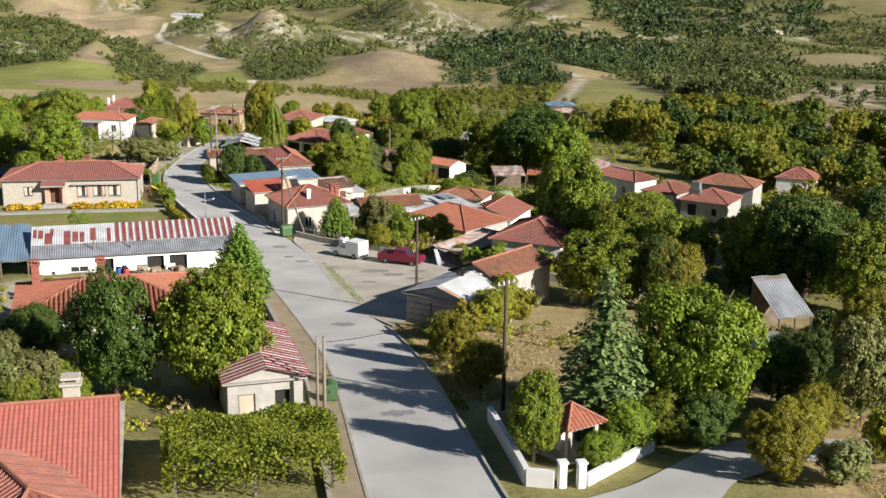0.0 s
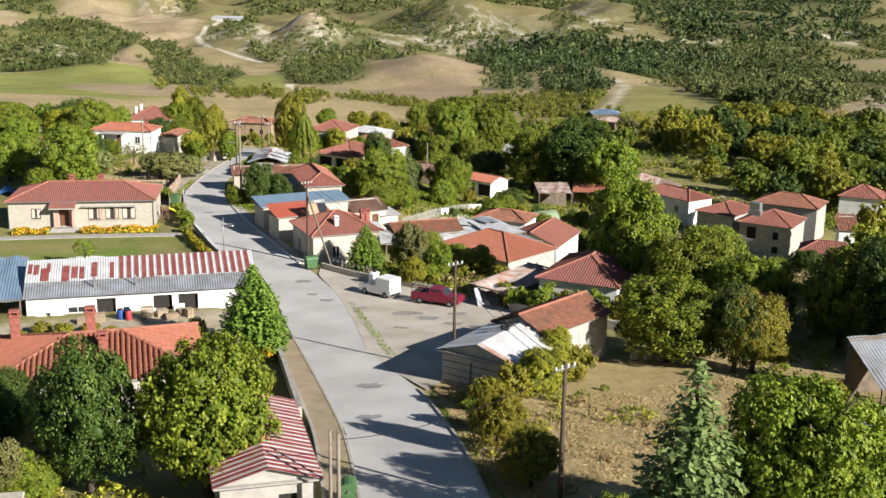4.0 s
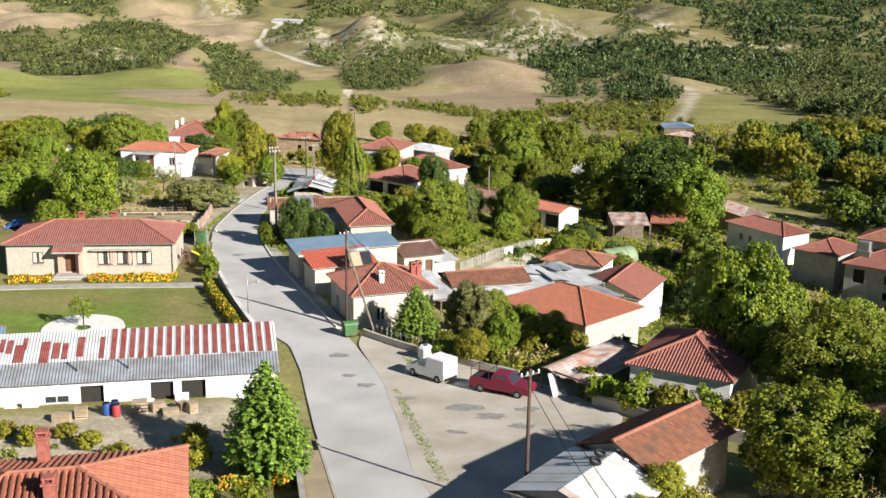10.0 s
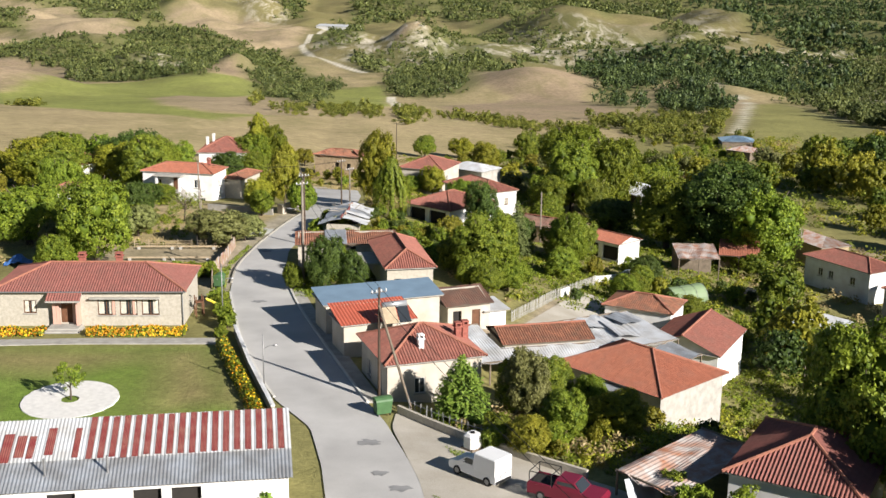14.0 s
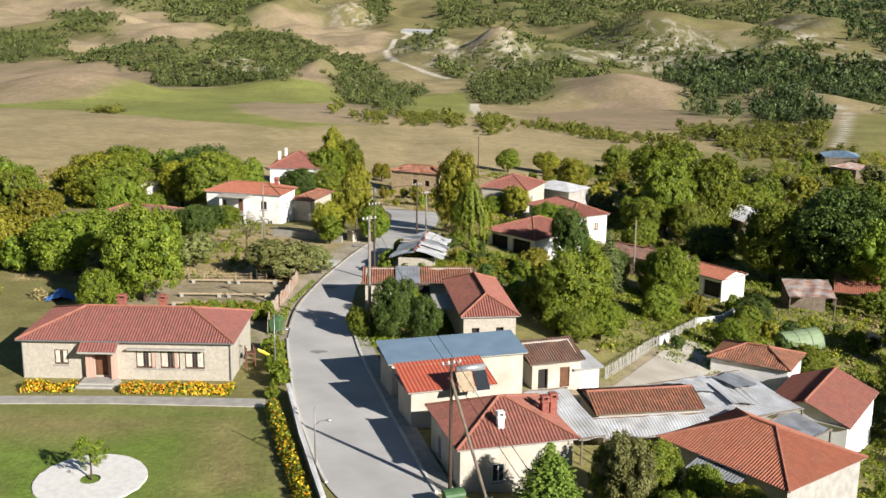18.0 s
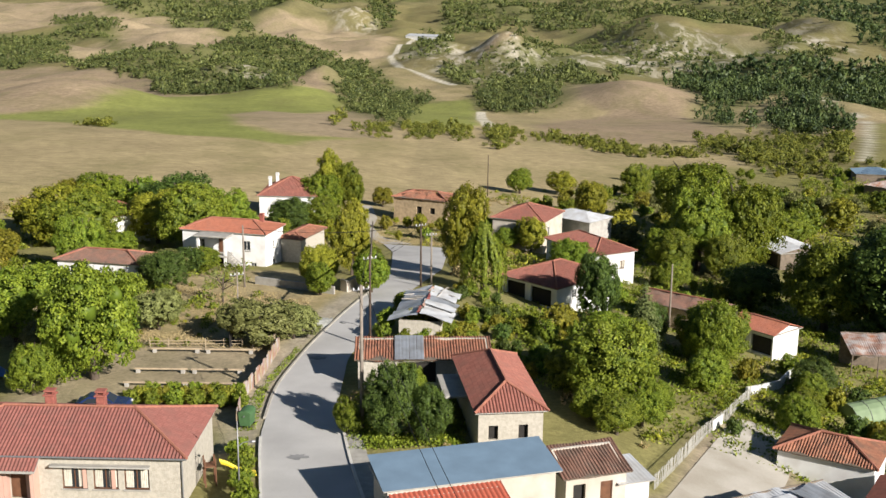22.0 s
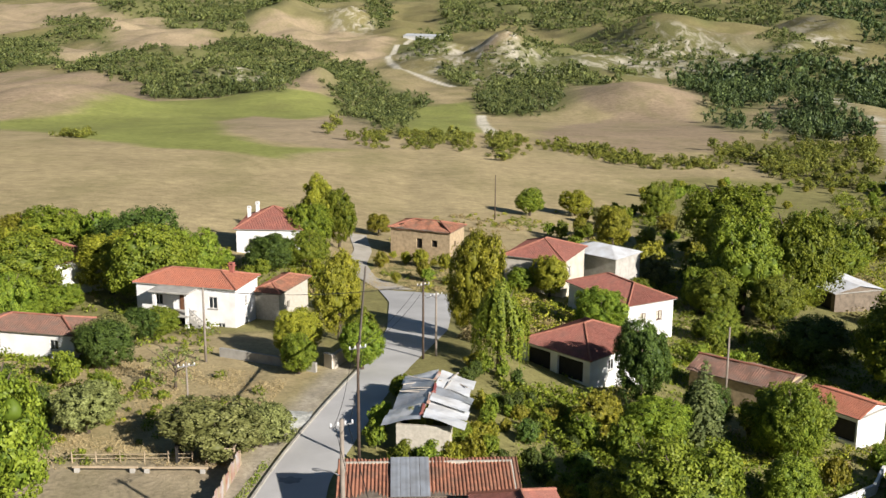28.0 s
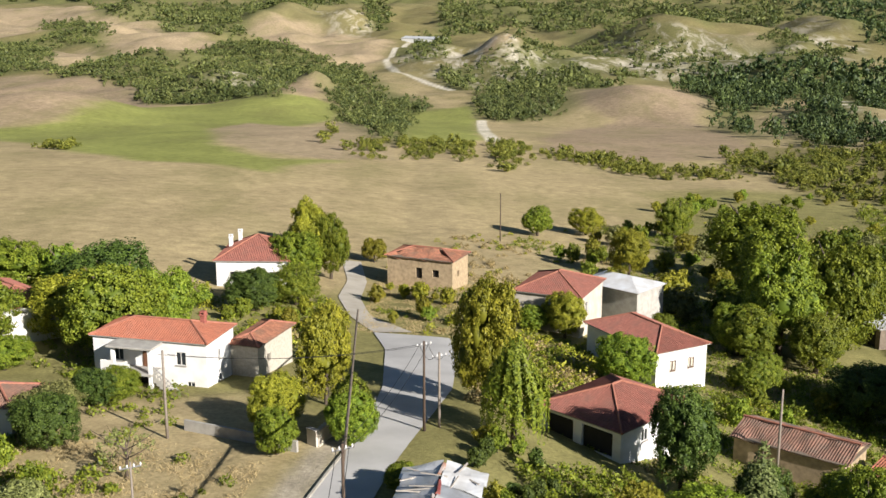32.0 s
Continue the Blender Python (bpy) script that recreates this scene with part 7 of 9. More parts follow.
def pole_thing(x, y, high, label="tall wooden utility pole with insulators", lean=(0, 0), arm=True, r=0.13, lamp=None, material=POLE, strut=None, cross=True):
    home = thing("utility_pole", pose(x, y, gz(x, y)), label, "pole")
    top = Vector((lean[0], lean[1], high))
    part("shaft", Mesh().tube([(0, 0, -0.5), top * 0.5, top], [r, r * 0.85, r * 0.65], 10), material, home, smooth=True)
    if arm:
        c = Vector((math.cos(0.5), math.sin(0.5), 0))
        t = top - Vector((0, 0, 0.35))
        part("crossarm", Mesh().tube([t - c * 0.65, t + c * 0.65], 0.05, 6), STEEL, home)
        for k in (-0.6, -0.2, 0.2, 0.6):
            part("insulator", Mesh().tube([t + c * k, t + c * k + Vector((0, 0, 0.12)), t + c * k + Vector((0, 0, 0.22))], [0.03, 0.06, 0.03], 8), WHITE, home)
    if lamp:
        d = Vector((*lamp, 0))
        t = top * 0.72
        ob = part("lamp_arm", Mesh().tube([t, t + d * 0.6 + Vector((0, 0, 0.25)), t + d * 1.3 + Vector((0, 0, 0.3))], 0.035, 6), STEEL, home)
        e = t + d * 1.5 + Vector((0, 0, 0.28))
        part("lamp_head", Mesh().tube([e - d * 0.3, e, e + d * 0.3], [0.05, 0.1, 0.06], 8), STEEL, ob)
    if strut:
        part("strut", Mesh().tube([(strut[0], strut[1], -0.4), top * 0.85], 0.1, 8), OLDWOOD, home)
    return top + Vector((x, y, gz(x, y)))


TOPS = {}
GREYPOLE = mat("grey pole", (0.26, 0.22, 0.18), 0.85, 0.15, 2, 25, 0.2)
TOPS["bin"] = pole_thing(2.4, 4.2, 9.2, strut=(2.6, -2.2), label="dark wooden utility pole with a leaning strut")
TOPS["shrine"] = pole_thing(11.1, -66.4, 8.2, r=0.14)
TOPS["lot"] = pole_thing(11.1, -36.9, 8.6, r=0.13)
TOPS["gate"] = pole_thing(0.4, -66.6, 5.2, material=GREYPOLE, arm=False, r=0.12, label="short grey pole beside the path")
TOPS["gate2"] = pole_thing(0.1, -65.4, 5.0, material=GREYPOLE, arm=False, r=0.1, label="short grey pole beside the path")
TOPS["trafo"] = pole_thing(-4.8, 38.0, 11.5, material=GREYPOLE, lamp=(-0.9, 0.2), r=0.17, label="tall grey power pole with a street lamp")
TOPS["bend"] = pole_thing(-5.6, 59.4, 9.0, strut=(-3.4, 57.0), label="utility pole with a leaning strut")
TOPS["square"] = pole_thing(-1.5, 86.0, 7.6)
TOPS["square2"] = pole_thing(-0.3, 87.2, 6.4, material=GREYPOLE)
TOPS["wh"] = pole_thing(-21.5, 83.4, 7.2, material=GREYPOLE, arm=False)
TOPS["yard"] = pole_thing(-18.4, 62.5, 6.5, material=GREYPOLE, r=0.09)
TOPS["field"] = pole_thing(10.5, 205, 9.0, arm=False)
TOPS["right"] = pole_thing(28.5, 90.5, 8.0, material=GREYPOLE, arm=False)
TOPS["wood"] = pole_thing(67.8, 122, 11, material=GREYPOLE)
pole_thing(-6.5, 7.3, 4.6, label="slim grey street lamp by the wall", material=STEEL, arm=False, r=0.06, lamp=(0.6, 0.1))
pole_thing(-11.6, 24.6, 6.0, label="slim grey street lamp by the wall", material=STEEL, arm=False, r=0.06, lamp=(0.6, 0.1))


def cable(a, b, sag=0.7, r=0.018):
    a, b = Vector(a), Vector(b)
    pts = [a.lerp(b, i / 14) - Vector((0, 0, sag * 4 * (i / 14) * (1 - i / 14))) for i in range(15)]
    o = pts[0].copy()
    ob = part("cable", Mesh().tube([p - o for p in pts], r, 5), RUBBER)
    ob.location = o
    tagged(ob, "thin black overhead cable between poles", "cable", "overhead cables")


for p, q in (("shrine", "lot"), ("lot", "bin"), ("bin", "trafo"), ("trafo", "bend"), ("bend", "square"), ("square", "wh"), ("square", "square2"), ("gate", "shrine")):
    for k in ((0.0,) if "gate" in (p, q) else (-0.35, 0.35)):
        cable(TOPS[p] + Vector((k, 0, -0.3)), TOPS[q] + Vector((k, 0, -0.3)))


def wheelie(x, y, turn, material, w=1.25, d=0.95, h=1.15):
    home = thing("waste_container", pose(x, y, gz(x, y) + 0.09, 0, 0, turn), "green metal waste container with a domed lid", "container")
    m = Mesh()
    b = [(-w / 2 + 0.08, -d / 2 + 0.08, 0.18), (w / 2 - 0.08, -d / 2 + 0.08, 0.18), (w / 2 - 0.08, d / 2 - 0.08, 0.18), (-w / 2 + 0.08, d / 2 - 0.08, 0.18)]
    t = [(-w / 2, -d / 2, h), (w / 2, -d / 2, h), (w / 2, d / 2, h), (-w / 2, d / 2, h)]
    m.add(b + t, [(3, 2, 1, 0), (4, 5, 6, 7), (0, 1, 5, 4), (1, 2, 6, 5), (2, 3, 7, 6), (3, 0, 4, 7)])
    part("tub", m, material, home)
    lid = Mesh()
    n = 6
    vs = [(x_, -math.cos(i * math.pi / n) * d / 2 * 1.04, h + math.sin(i * math.pi / n) * 0.28) for x_ in (-w / 2 - 0.03, w / 2 + 0.03) for i in range(n + 1)]
    lid.add(vs, [(i, i + 1, n + 2 + i, n + 1 + i) for i in range(n)] + [tuple(range(n, -1, -1)), tuple(range(n + 1, 2 * n + 2))])
    part("lid", lid, material, home)
    for sx in (-1, 1):
        for sy in (-1, 1):
            part("wheel", Mesh().tube([(sx * (w / 2 - 0.15) - 0.03, sy * (d / 2 - 0.15), 0.1), (sx * (w / 2 - 0.15) + 0.03, sy * (d / 2 - 0.15), 0.1)], 0.1, 10), RUBBER, home)
        part("trunnion", Mesh().tube([(sx * w / 2, 0, h - 0.15), (sx * (w / 2 + 0.12), 0, h - 0.15)], 0.05, 8), STEEL, home)


BIN = mat("bin green", (0.07, 0.15, 0.06), 0.55, 0.12, 2, 20, 0.05)
wheelie(2.6, 1.7, 20, BIN)
wheelie(-13.6, 39.0, 80, BIN)
wheelie(1.2, -62.5, 85, BIN, 0.9, 0.8, 1.0)


# ---- vehicles ----
def profile_body(m, side, half, roofhalf, zsplit):
    """A body lofted across from a side outline; narrower above the waist."""
    n = len(side)
    vs = []
    for sy in (-1, -0.92, 0.92, 1):
        for x, z in side:
            k = half if z <= zsplit else half + (roofhalf - half) * min(1, (z - zsplit) / 0.45)
            zz = z if abs(sy) < 1 else z - 0.03 * (z > zsplit) + 0.02 * (z < zsplit)
            vs.append((x, sy * k, zz))
    fs = [tuple(range(n - 1, -1, -1)), tuple(range(3 * n, 4 * n))]
    for j in range(3):
        fs += [(j * n + i, j * n + (i + 1) % n, (j + 1) * n + (i + 1) % n, (j + 1) * n + i) for i in range(n)]
    m.add(vs, fs)


def vehicle(name, x, y, turn, side, paint, label, wheels, half=0.82, roofhalf=0.68, waist=0.95, glass=(), box=None, lamps=((2.02, 0.65),), category="car"):
    home = thing(name, pose(x, y, gz(x, y) + 0.14, 0, 0, turn), label, category)
    m = Mesh()
    profile_body(m, side, half, roofhalf, waist)
    part("body", m, paint, home)
    for gname, pts in glass:
        g = Mesh().add(pts, [tuple(range(len(pts)))])
        part(gname, g, GLASS, home)
    if box:
        part("cargo_box", Mesh().soft(*box, 0.06), paint, home, "tall white cargo box")
    for wx in wheels:
        for sy in (-1, 1):
            tyre = part("wheel", Mesh().tube([(wx, sy * (half - 0.17), 0.31), (wx, sy * (half + 0.01), 0.31)], 0.31, 16), RUBBER, home)
            part("rim", Mesh().tube([(wx, sy * (half - 0.02), 0.31), (wx, sy * (half + 0.02), 0.31)], 0.18, 12), STEEL, tyre)
    for lx, lz in lamps:
        for sy in (-1, 1):
            part("headlight", Mesh().soft(lx - 0.03, lx + 0.05, sy * (half - 0.2) - 0.15, sy * (half - 0.2) + 0.15, lz, lz + 0.14, 0.02), WHITE, home)
    part("bumper", Mesh().soft(side[0][0] - 0.04, side[0][0] + 0.12, -half + 0.04, half - 0.04, 0.3, 0.5, 0.04), RUBBER, home)
    return home


WHITEPAINT = mat("white paint", (0.75, 0.75, 0.74), 0.3, 0.03, 1, 10, 0, spec=0.5)
MAROON = mat("maroon paint", (0.16, 0.012, 0.03), 0.3, 0.06, 1, 10, 0, spec=0.5)
BLUECAR = mat("dark blue paint", (0.015, 0.03, 0.1), 0.25, 0.05, 1, 10, 0, spec=0.5)
BLACKCAR = mat("dark grey paint", (0.03, 0.03, 0.035), 0.25, 0.05, 1, 10, 0, spec=0.5)
CAR = [(-2.0, 0.3), (2.0, 0.3), (2.05, 0.7), (1.85, 0.86), (0.95, 0.95), (0.35, 1.4), (-1.1, 1.42), (-1.75, 1.0), (-2.05, 0.92)]
PICK = [(-2.4, 0.35), (2.35, 0.35), (2.42, 0.75), (2.25, 0.95), (1.15, 1.02), (0.6, 1.58), (-0.55, 1.6), (-0.75, 1.02), (-2.42, 1.0)]
VAN = [(-1.95, 0.3), (2.0, 0.3), (2.05, 0.65), (1.9, 0.85), (1.2, 0.98), (0.6, 1.45), (-0.1, 1.5), (-0.2, 1.3), (-1.95, 1.3)]


def sideglass(x0, x1, x2, x3, z0, z1, half, top):
    out = []
    for sy in (-1, 1):
        out.append(("side_window", [(x0, sy * (half + 0.006), z0), (x1, sy * (half + 0.006), z0), (x2, sy * (top + 0.012), z1), (x3, sy * (top + 0.012), z1)]))
    return out


vehicle("pickup_truck", 13.6, -14.1, -33, PICK, MAROON, "maroon pickup truck with an open bed parked on gravel", (-1.5, 1.5), 0.84, 0.7, 1.02,
        sideglass(-0.5, 0.95, 0.52, -0.45, 1.08, 1.5, 0.8, 0.72) + [("windscreen", [(1.13, -0.72, 1.06), (1.13, 0.72, 1.06), (0.66, 0.62, 1.55), (0.66, -0.62, 1.55)])], category="truck")
vehicle("delivery_van", 8.6, -10.2, 132, VAN, WHITEPAINT, "small white delivery van with a tall box parked on gravel", (-1.25, 1.3), 0.8, 0.66, 0.98,
        sideglass(0.0, 1.0, 0.55, 0.0, 1.02, 1.38, 0.77, 0.69) + [("windscreen", [(1.18, -0.68, 1.02), (1.18, 0.68, 1.02), (0.66, 0.58, 1.42), (0.66, -0.58, 1.42)])], box=(-1.97, -0.12, -0.82, 0.82, 0.8, 1.95), category="van")
vehicle("blue_car", -25.2, 41.6, 2, CAR, BLUECAR, "dark blue hatchback parked behind the schoolhouse", (-1.3, 1.3), 0.82, 0.66, 0.95,
        sideglass(-1.5, 0.85, 0.35, -1.0, 1.0, 1.34, 0.8, 0.7) + [("windscreen", [(0.93, -0.7, 0.98), (0.93, 0.7, 0.98), (0.4, 0.6, 1.38), (0.4, -0.6, 1.38)])])
vehicle("grey_car", 54.8, 71.2, 150, CAR, BLACKCAR, "dark grey car parked on a concrete yard", (-1.3, 1.3), 0.82, 0.66, 0.95,
        sideglass(-1.5, 0.85, 0.35, -1.0, 1.0, 1.34, 0.8, 0.7) + [("windscreen", [(0.93, -0.7, 0.98), (0.93, 0.7, 0.98), (0.4, 0.6, 1.38), (0.4, -0.6, 1.38)])])
bed = thing("pickup_bed", pose(13.6, -14.1, gz(13.6, -14.1) + 1.16, 0, 0, -33), "dark rubber lining and rails of the truck bed", "truck bed")
part("bed_floor", Mesh().soft(-2.3, -0.85, -0.7, 0.7, -0.02, 0.0, 0.005), DARK, bed)
for sy in (-1, 1):
    part("bed_rail", Mesh().soft(-2.35, -0.85, sy * 0.78 - 0.05, sy * 0.78 + 0.05, -0.05, 0.1, 0.02), MAROON, bed)
sheet = thing("leaning_sheets", pose(17.2, -15.6, gz(17.2, -15.6), 0, 0, 20), "pale metal sheets leaning in a stack by the pickup", "sheets")
for i in range(4):
    part("metal_sheet", Mesh().add([(i * 0.5, 0, 0.02), (i * 0.5 + 0.9, 0, 0.02), (i * 0.5 + 1.2, 1.4, 1.5), (i * 0.5 + 0.3, 1.4, 1.5), (i * 0.5, 0.04, 0.0), (i * 0.5 + 0.9, 0.04, 0.0), (i * 0.5 + 1.2, 1.44, 1.48), (i * 0.5 + 0.3, 1.44, 1.48)], [(0, 1, 2, 3), (7, 6, 5, 4), (0, 4, 5, 1), (1, 5, 6, 2), (2, 6, 7, 3), (3, 7, 4, 0)]), ZINC, sheet)


def stain(x, y, r, seed, material, label):
    """A thin uneven patch on the paving."""
    rng = random.Random(seed)
    n = 18
    vs = [(0, 0, 0)]
    for i in range(n):
        k = r * (0.6 + 0.6 * rng.random())
        a = i * math.tau / n
        px, py = math.cos(a) * k * 1.5, math.sin(a) * k
        vs.append((px, py, gz(x + px, y + py) - gz(x, y)))
    ob = part("pavement_patch", Mesh().add(vs, [(0, 1 + i, 1 + (i + 1) % n) for i in range(n)]), material)
    ob.location = (x, y, gz(x, y) + 0.118)
    tagged(ob, label, "pavement", kind="structure")


OILY = mat("oily gravel", (0.2, 0.185, 0.165), 0.9, 0.2, 2, 12, 0.2, second=(0.30, 0.285, 0.26))
TAR = mat("tar patch", (0.21, 0.21, 0.21), 0.85, 0.1, 1, 14, 0.1, second=(0.28, 0.28, 0.275))
for i, (x, y, r) in enumerate(((10.2, -17.5, 0.9), (11.8, -19.6, 0.8), (13.6, -21.8, 0.6), (6.2, -15.2, 0.5), (9.0, -22.8, 0.5), (14.8, -18.2, 0.6))):
    stain(x, y, r, i, OILY, "dark oily stain on the gravel lot")
for i, (x, y, r) in enumerate(((3.4, -12.0, 0.5), (2.2, -9.5, 0.45), (4.6, -40.0, 0.7), (3.6, -47.5, 0.6), (-9.0, 33.0, 0.5), (-10.2, 56.0, 0.6), (1.6, -4.0, 0.6), (4.8, -66.0, 0.7))):
    stain(x, y, r, i + 20, TAR, "dark mended patch in the asphalt")


# ---- school lawn, gardens, yards ----
def strewn(name, polys, n, size, material, label, seed, upright=0.3, longer=1.6, high=0.5, category="grass"):
    """Blades and weeds over the ground; too many to count."""
    rng = np.random.RandomState(seed)
    P = []
    per = n // len(polys)
    for poly in polys:
        q = np.array(poly, float)
        x, y = rng.uniform(q[:, 0].min(), q[:, 0].max(), per * 2), rng.uniform(q[:, 1].min(), q[:, 1].max(), per * 2)
        k = inside(x, y, poly) > 0
        k &= (np.sin(x * 1.3 + np.sin(y)) + np.sin(y * 1.1 + x * 0.4) + rng.normal(size=len(x)) * 0.8) > -0.3
        x, y = x[k][:per], y[k][:per]
        P.append(np.stack([x, y, terrain(x, y) + rng.rand(len(x)) * high], 1))
    P = np.concatenate(P)
    N_ = rng.normal(size=P.shape)
    N_[:, 2] = np.abs(N_[:, 2]) * upright + 0.1
    me = quads_mesh(name, P, N_, size * (0.5 + rng.rand(len(P))), material, rng, longer)
    return tagged(new(name, me), label, category, kind="stuff")


strewn("dry_grass", [[(9, -42), (16, -46), (34, -40), (34, -58), (12, -62)], [(-45, 57), (-15, 58), (-13, 78), (-24, 84), (-46, 80)], [(-10, 126), (8, 122), (8, 170), (-10, 170)], [(26, 94), (44, 92), (50, 128), (34, 140)], [(22, -88), (46, -88), (46, -74), (30, -73)], [(8.5, -64), (12, -64), (13, -43), (9, -41)]], 150000, 0.034, STRAW, "tall dry straw-coloured grass on waste ground", 51, 0.3, 8.0, 0.2)
strewn("green_weeds", [[(6, 55), (12, 52), (30, 64), (34, 76), (20, 84), (6, 76)], [(-6, 34), (3, 36), (3, 46), (-5, 46)], [(28, 44), (44, 40), (58, 62), (50, 80), (34, 72)], [(20, 150), (60, 180), (120, 250), (60, 260), (20, 200)], [(3.5, 3), (12, -7), (24, -4), (30, 10), (18, 14), (8, 4)], [(10, 100), (30, 96), (34, 112), (14, 112)]], 60000, 0.13, GREEN_LEAF, "green weeds and garden plants between the houses", 52, category="plants")


strewn("verge_grass", [[(5.3, -13.0), (5.9, -13.4), (6.9, -24), (7.6, -32), (6.8, -32), (6.1, -24)], [(-14.6, 38), (-12.9, 38), (-13.4, 48), (-11.8, 60), (-12.4, 60), (-14.2, 48)], [(0.9, -66), (1.6, -66), (2.0, -50), (1.3, -44)], [(8.4, -66), (9.2, -66), (9.4, -50), (8.6, -42)], [(6.6, -4.4), (8.4, -6.2), (9.4, -8.6), (7.2, -6.4)]], 12000, 0.07, GREEN_LEAF, "thin green and dry grass along the paving edge", 57, 0.3, 4.0, 0.12)
BARE = [ROAD_L + ROAD_R[::-1]]
BARE += [[(5, -34), (16, -32), (22, -20), (12, -6.5), (3, 2)], [(8, -90), (8, -82), (14, -80), (20, -75), (23, -74.5), (31, -76.5), (31, -81.5), (24, -79.5), (19, -81.5), (16, -85)], [(-37, -1), (-7, 0), (-11, 25), (-37, 25)],
        [(-28, 45), (-15, 45), (-15, 59), (-28, 58)], [(7.6, -72), (14, -72), (14, -66), (8, -66)], [(-9, 124), (-3, 124), (-9, 140), (-10, 178), (-17, 178), (-15, 150)], [(13, 26), (20, 27), (30, 46), (30, 53), (24, 52)], [(-5, -70), (3, -70), (3, -20), (-1, -20)], [(5, 58), (14, 58), (24, 64), (17, 84), (4, 82)]]


def undergrowth():
    """Brambles, weeds and small bushes between houses, walls and trees; too many to count."""
    rng = np.random.RandomState(71)
    areas = []
    areas.append(([(14, -8), (30, -12), (46, -10), (60, 20), (66, 66), (70, 125), (50, 135), (34, 120), (30, 100), (22, 80), (16, 56), (12, 50), (18, 36), (30, 30), (22, 8)], 1.7, (0.45, 1.2), -0.9))
    areas.append(([(46, -75), (110, -70), (200, 60), (230, 300), (120, 300), (40, 170), (70, 120), (66, 40), (50, 0)], 2.9, (0.8, 2.1), -0.9))
    areas.append(([(-80, 36), (-40, 36), (-38, 60), (-30, 62), (-22, 80), (-22, 96), (-36, 96), (-30, 108), (-16, 110), (-10, 128), (-18, 150), (-90, 145), (-90, 60)], 2.0, (0.5, 1.4), -0.4))
    areas.append(([(22, -74), (50, -74), (60, -40), (46, -20), (34, -28), (34, -46), (33, -62), (24, -66)], 1.8, (0.5, 1.2), -0.5))
    areas.append(([(22, -92), (60, -92), (50, -74), (34, -74), (26, -80)], 1.9, (0.4, 1.0), 0.1))
    areas.append(([(-50, -75), (-8, -72), (-6, -50), (-20, -48), (-24, -20), (-50, -20)], 1.9, (0.4, 1.0), 0.1))
    areas.append(([(-22, -32), (-3, -33), (-3, -22), (-22, -24)], 1.5, (0.3, 0.8), 0.2))
    areas.append(([(-6.5, 33), (3.4, 35), (3.6, 47), (-6, 47)], 1.2, (0.4, 0.9), -0.9))
    areas.append(([(2, 50), (8, 48), (4, 60), (2, 74), (-1, 74), (2.2, 60)], 1.2, (0.4, 0.9), -0.6))
    areas.append(([(2, 96), (10, 94), (24, 110), (20, 130), (8, 128), (3, 115)], 1.4, (0.4, 1.1), -0.6))
    areas.append(([(-12, 124), (30, 122), (60, 190), (60, 250), (-8, 200)], 2.2, (0.4, 1.0), 0.1))
    areas.append(([(9, -66), (14, -66), (34, -60), (34, -38), (20, -38), (9.5, -44)], 1.7, (0.3, 0.8), 0.5))
    areas.append(([(-45, 58), (-16, 58), (-12, 78), (-20, 84), (-45, 82)], 1.8, (0.3, 0.8), 0.8))
    areas.append(([(6, 0), (12, -7), (18, -10), (26, 0), (18, 16), (11, 4)], 1.1, (0.4, 1.0), -0.8))
    areas.append(([(14, 84), (26, 82), (36, 92), (46, 110), (40, 130), (28, 130), (24, 112), (17, 100)], 1.7, (0.5, 1.5), -0.8))
    areas.append(([(3, 96), (9, 94), (16, 104), (22, 112), (14, 128), (7, 132), (3, 115)], 1.4, (0.6, 1.6), -1.2))
    areas.append(([(22, 128), (34, 130), (44, 150), (40, 165), (26, 150)], 1.8, (0.5, 1.3), -0.6))
    got = {k: [[], [], []] for k in range(3)}
    for poly, gap, (lo, hi), thin in areas:
        q = np.array(poly, float)
        n = int(np.ptp(q[:, 0]) * np.ptp(q[:, 1]) / gap ** 2)
        x, y = rng.uniform(q[:, 0].min(), q[:, 0].max(), n), rng.uniform(q[:, 1].min(), q[:, 1].max(), n)
        r = lo + (hi - lo) * rng.rand(n) ** 1.6
        patch = np.sin(x / 5.1 + np.sin(y / 7)) + np.sin(y / 6.3 + x / 9) + rng.normal(size=n) * 0.5
        keep = (inside(x, y, poly) > 0) & (patch > thin)
        for bare in BARE:
            keep &= inside(x, y, bare) < -r * 0.8
        for m0, w, d in PLOTS:
            inv = np.array(m0.inverted())
            u, v = inv[0, 0] * x + inv[0, 1] * y + inv[0, 3], inv[1, 0] * x + inv[1, 1] * y + inv[1, 3]
            keep &= ~((u > -r * 0.6) & (u < w + r * 0.6) & (v > -r * 0.6) & (v < d + r * 0.6))
        x, y, r = x[keep], y[keep], r[keep]
        n = len(x)
        kind = np.digitize(np.sin(x / 11 + 1) + np.sin(y / 13 + x / 21) + rng.normal(size=n) * 0.9, (0.1, 1.1))
        for k in range(3):
            s = kind == k
            c, rr, L_ = np.stack([x[s], y[s], terrain(x[s], y[s])], 1), r[s], 64
            e = rng.normal(size=(len(c), L_, 3))
            e /= np.linalg.norm(e, axis=2, keepdims=True)
            e[..., 2] = np.abs(e[..., 2])
            lump = 0.55 + 0.45 * rng.rand(len(c), L_)
            got[k][0].append((c[:, None] + e * (rr[:, None] * lump)[..., None] * np.array([1, 1, 1.15])).reshape(-1, 3))
            got[k][1].append((e + rng.normal(size=e.shape) * 0.6).reshape(-1, 3))
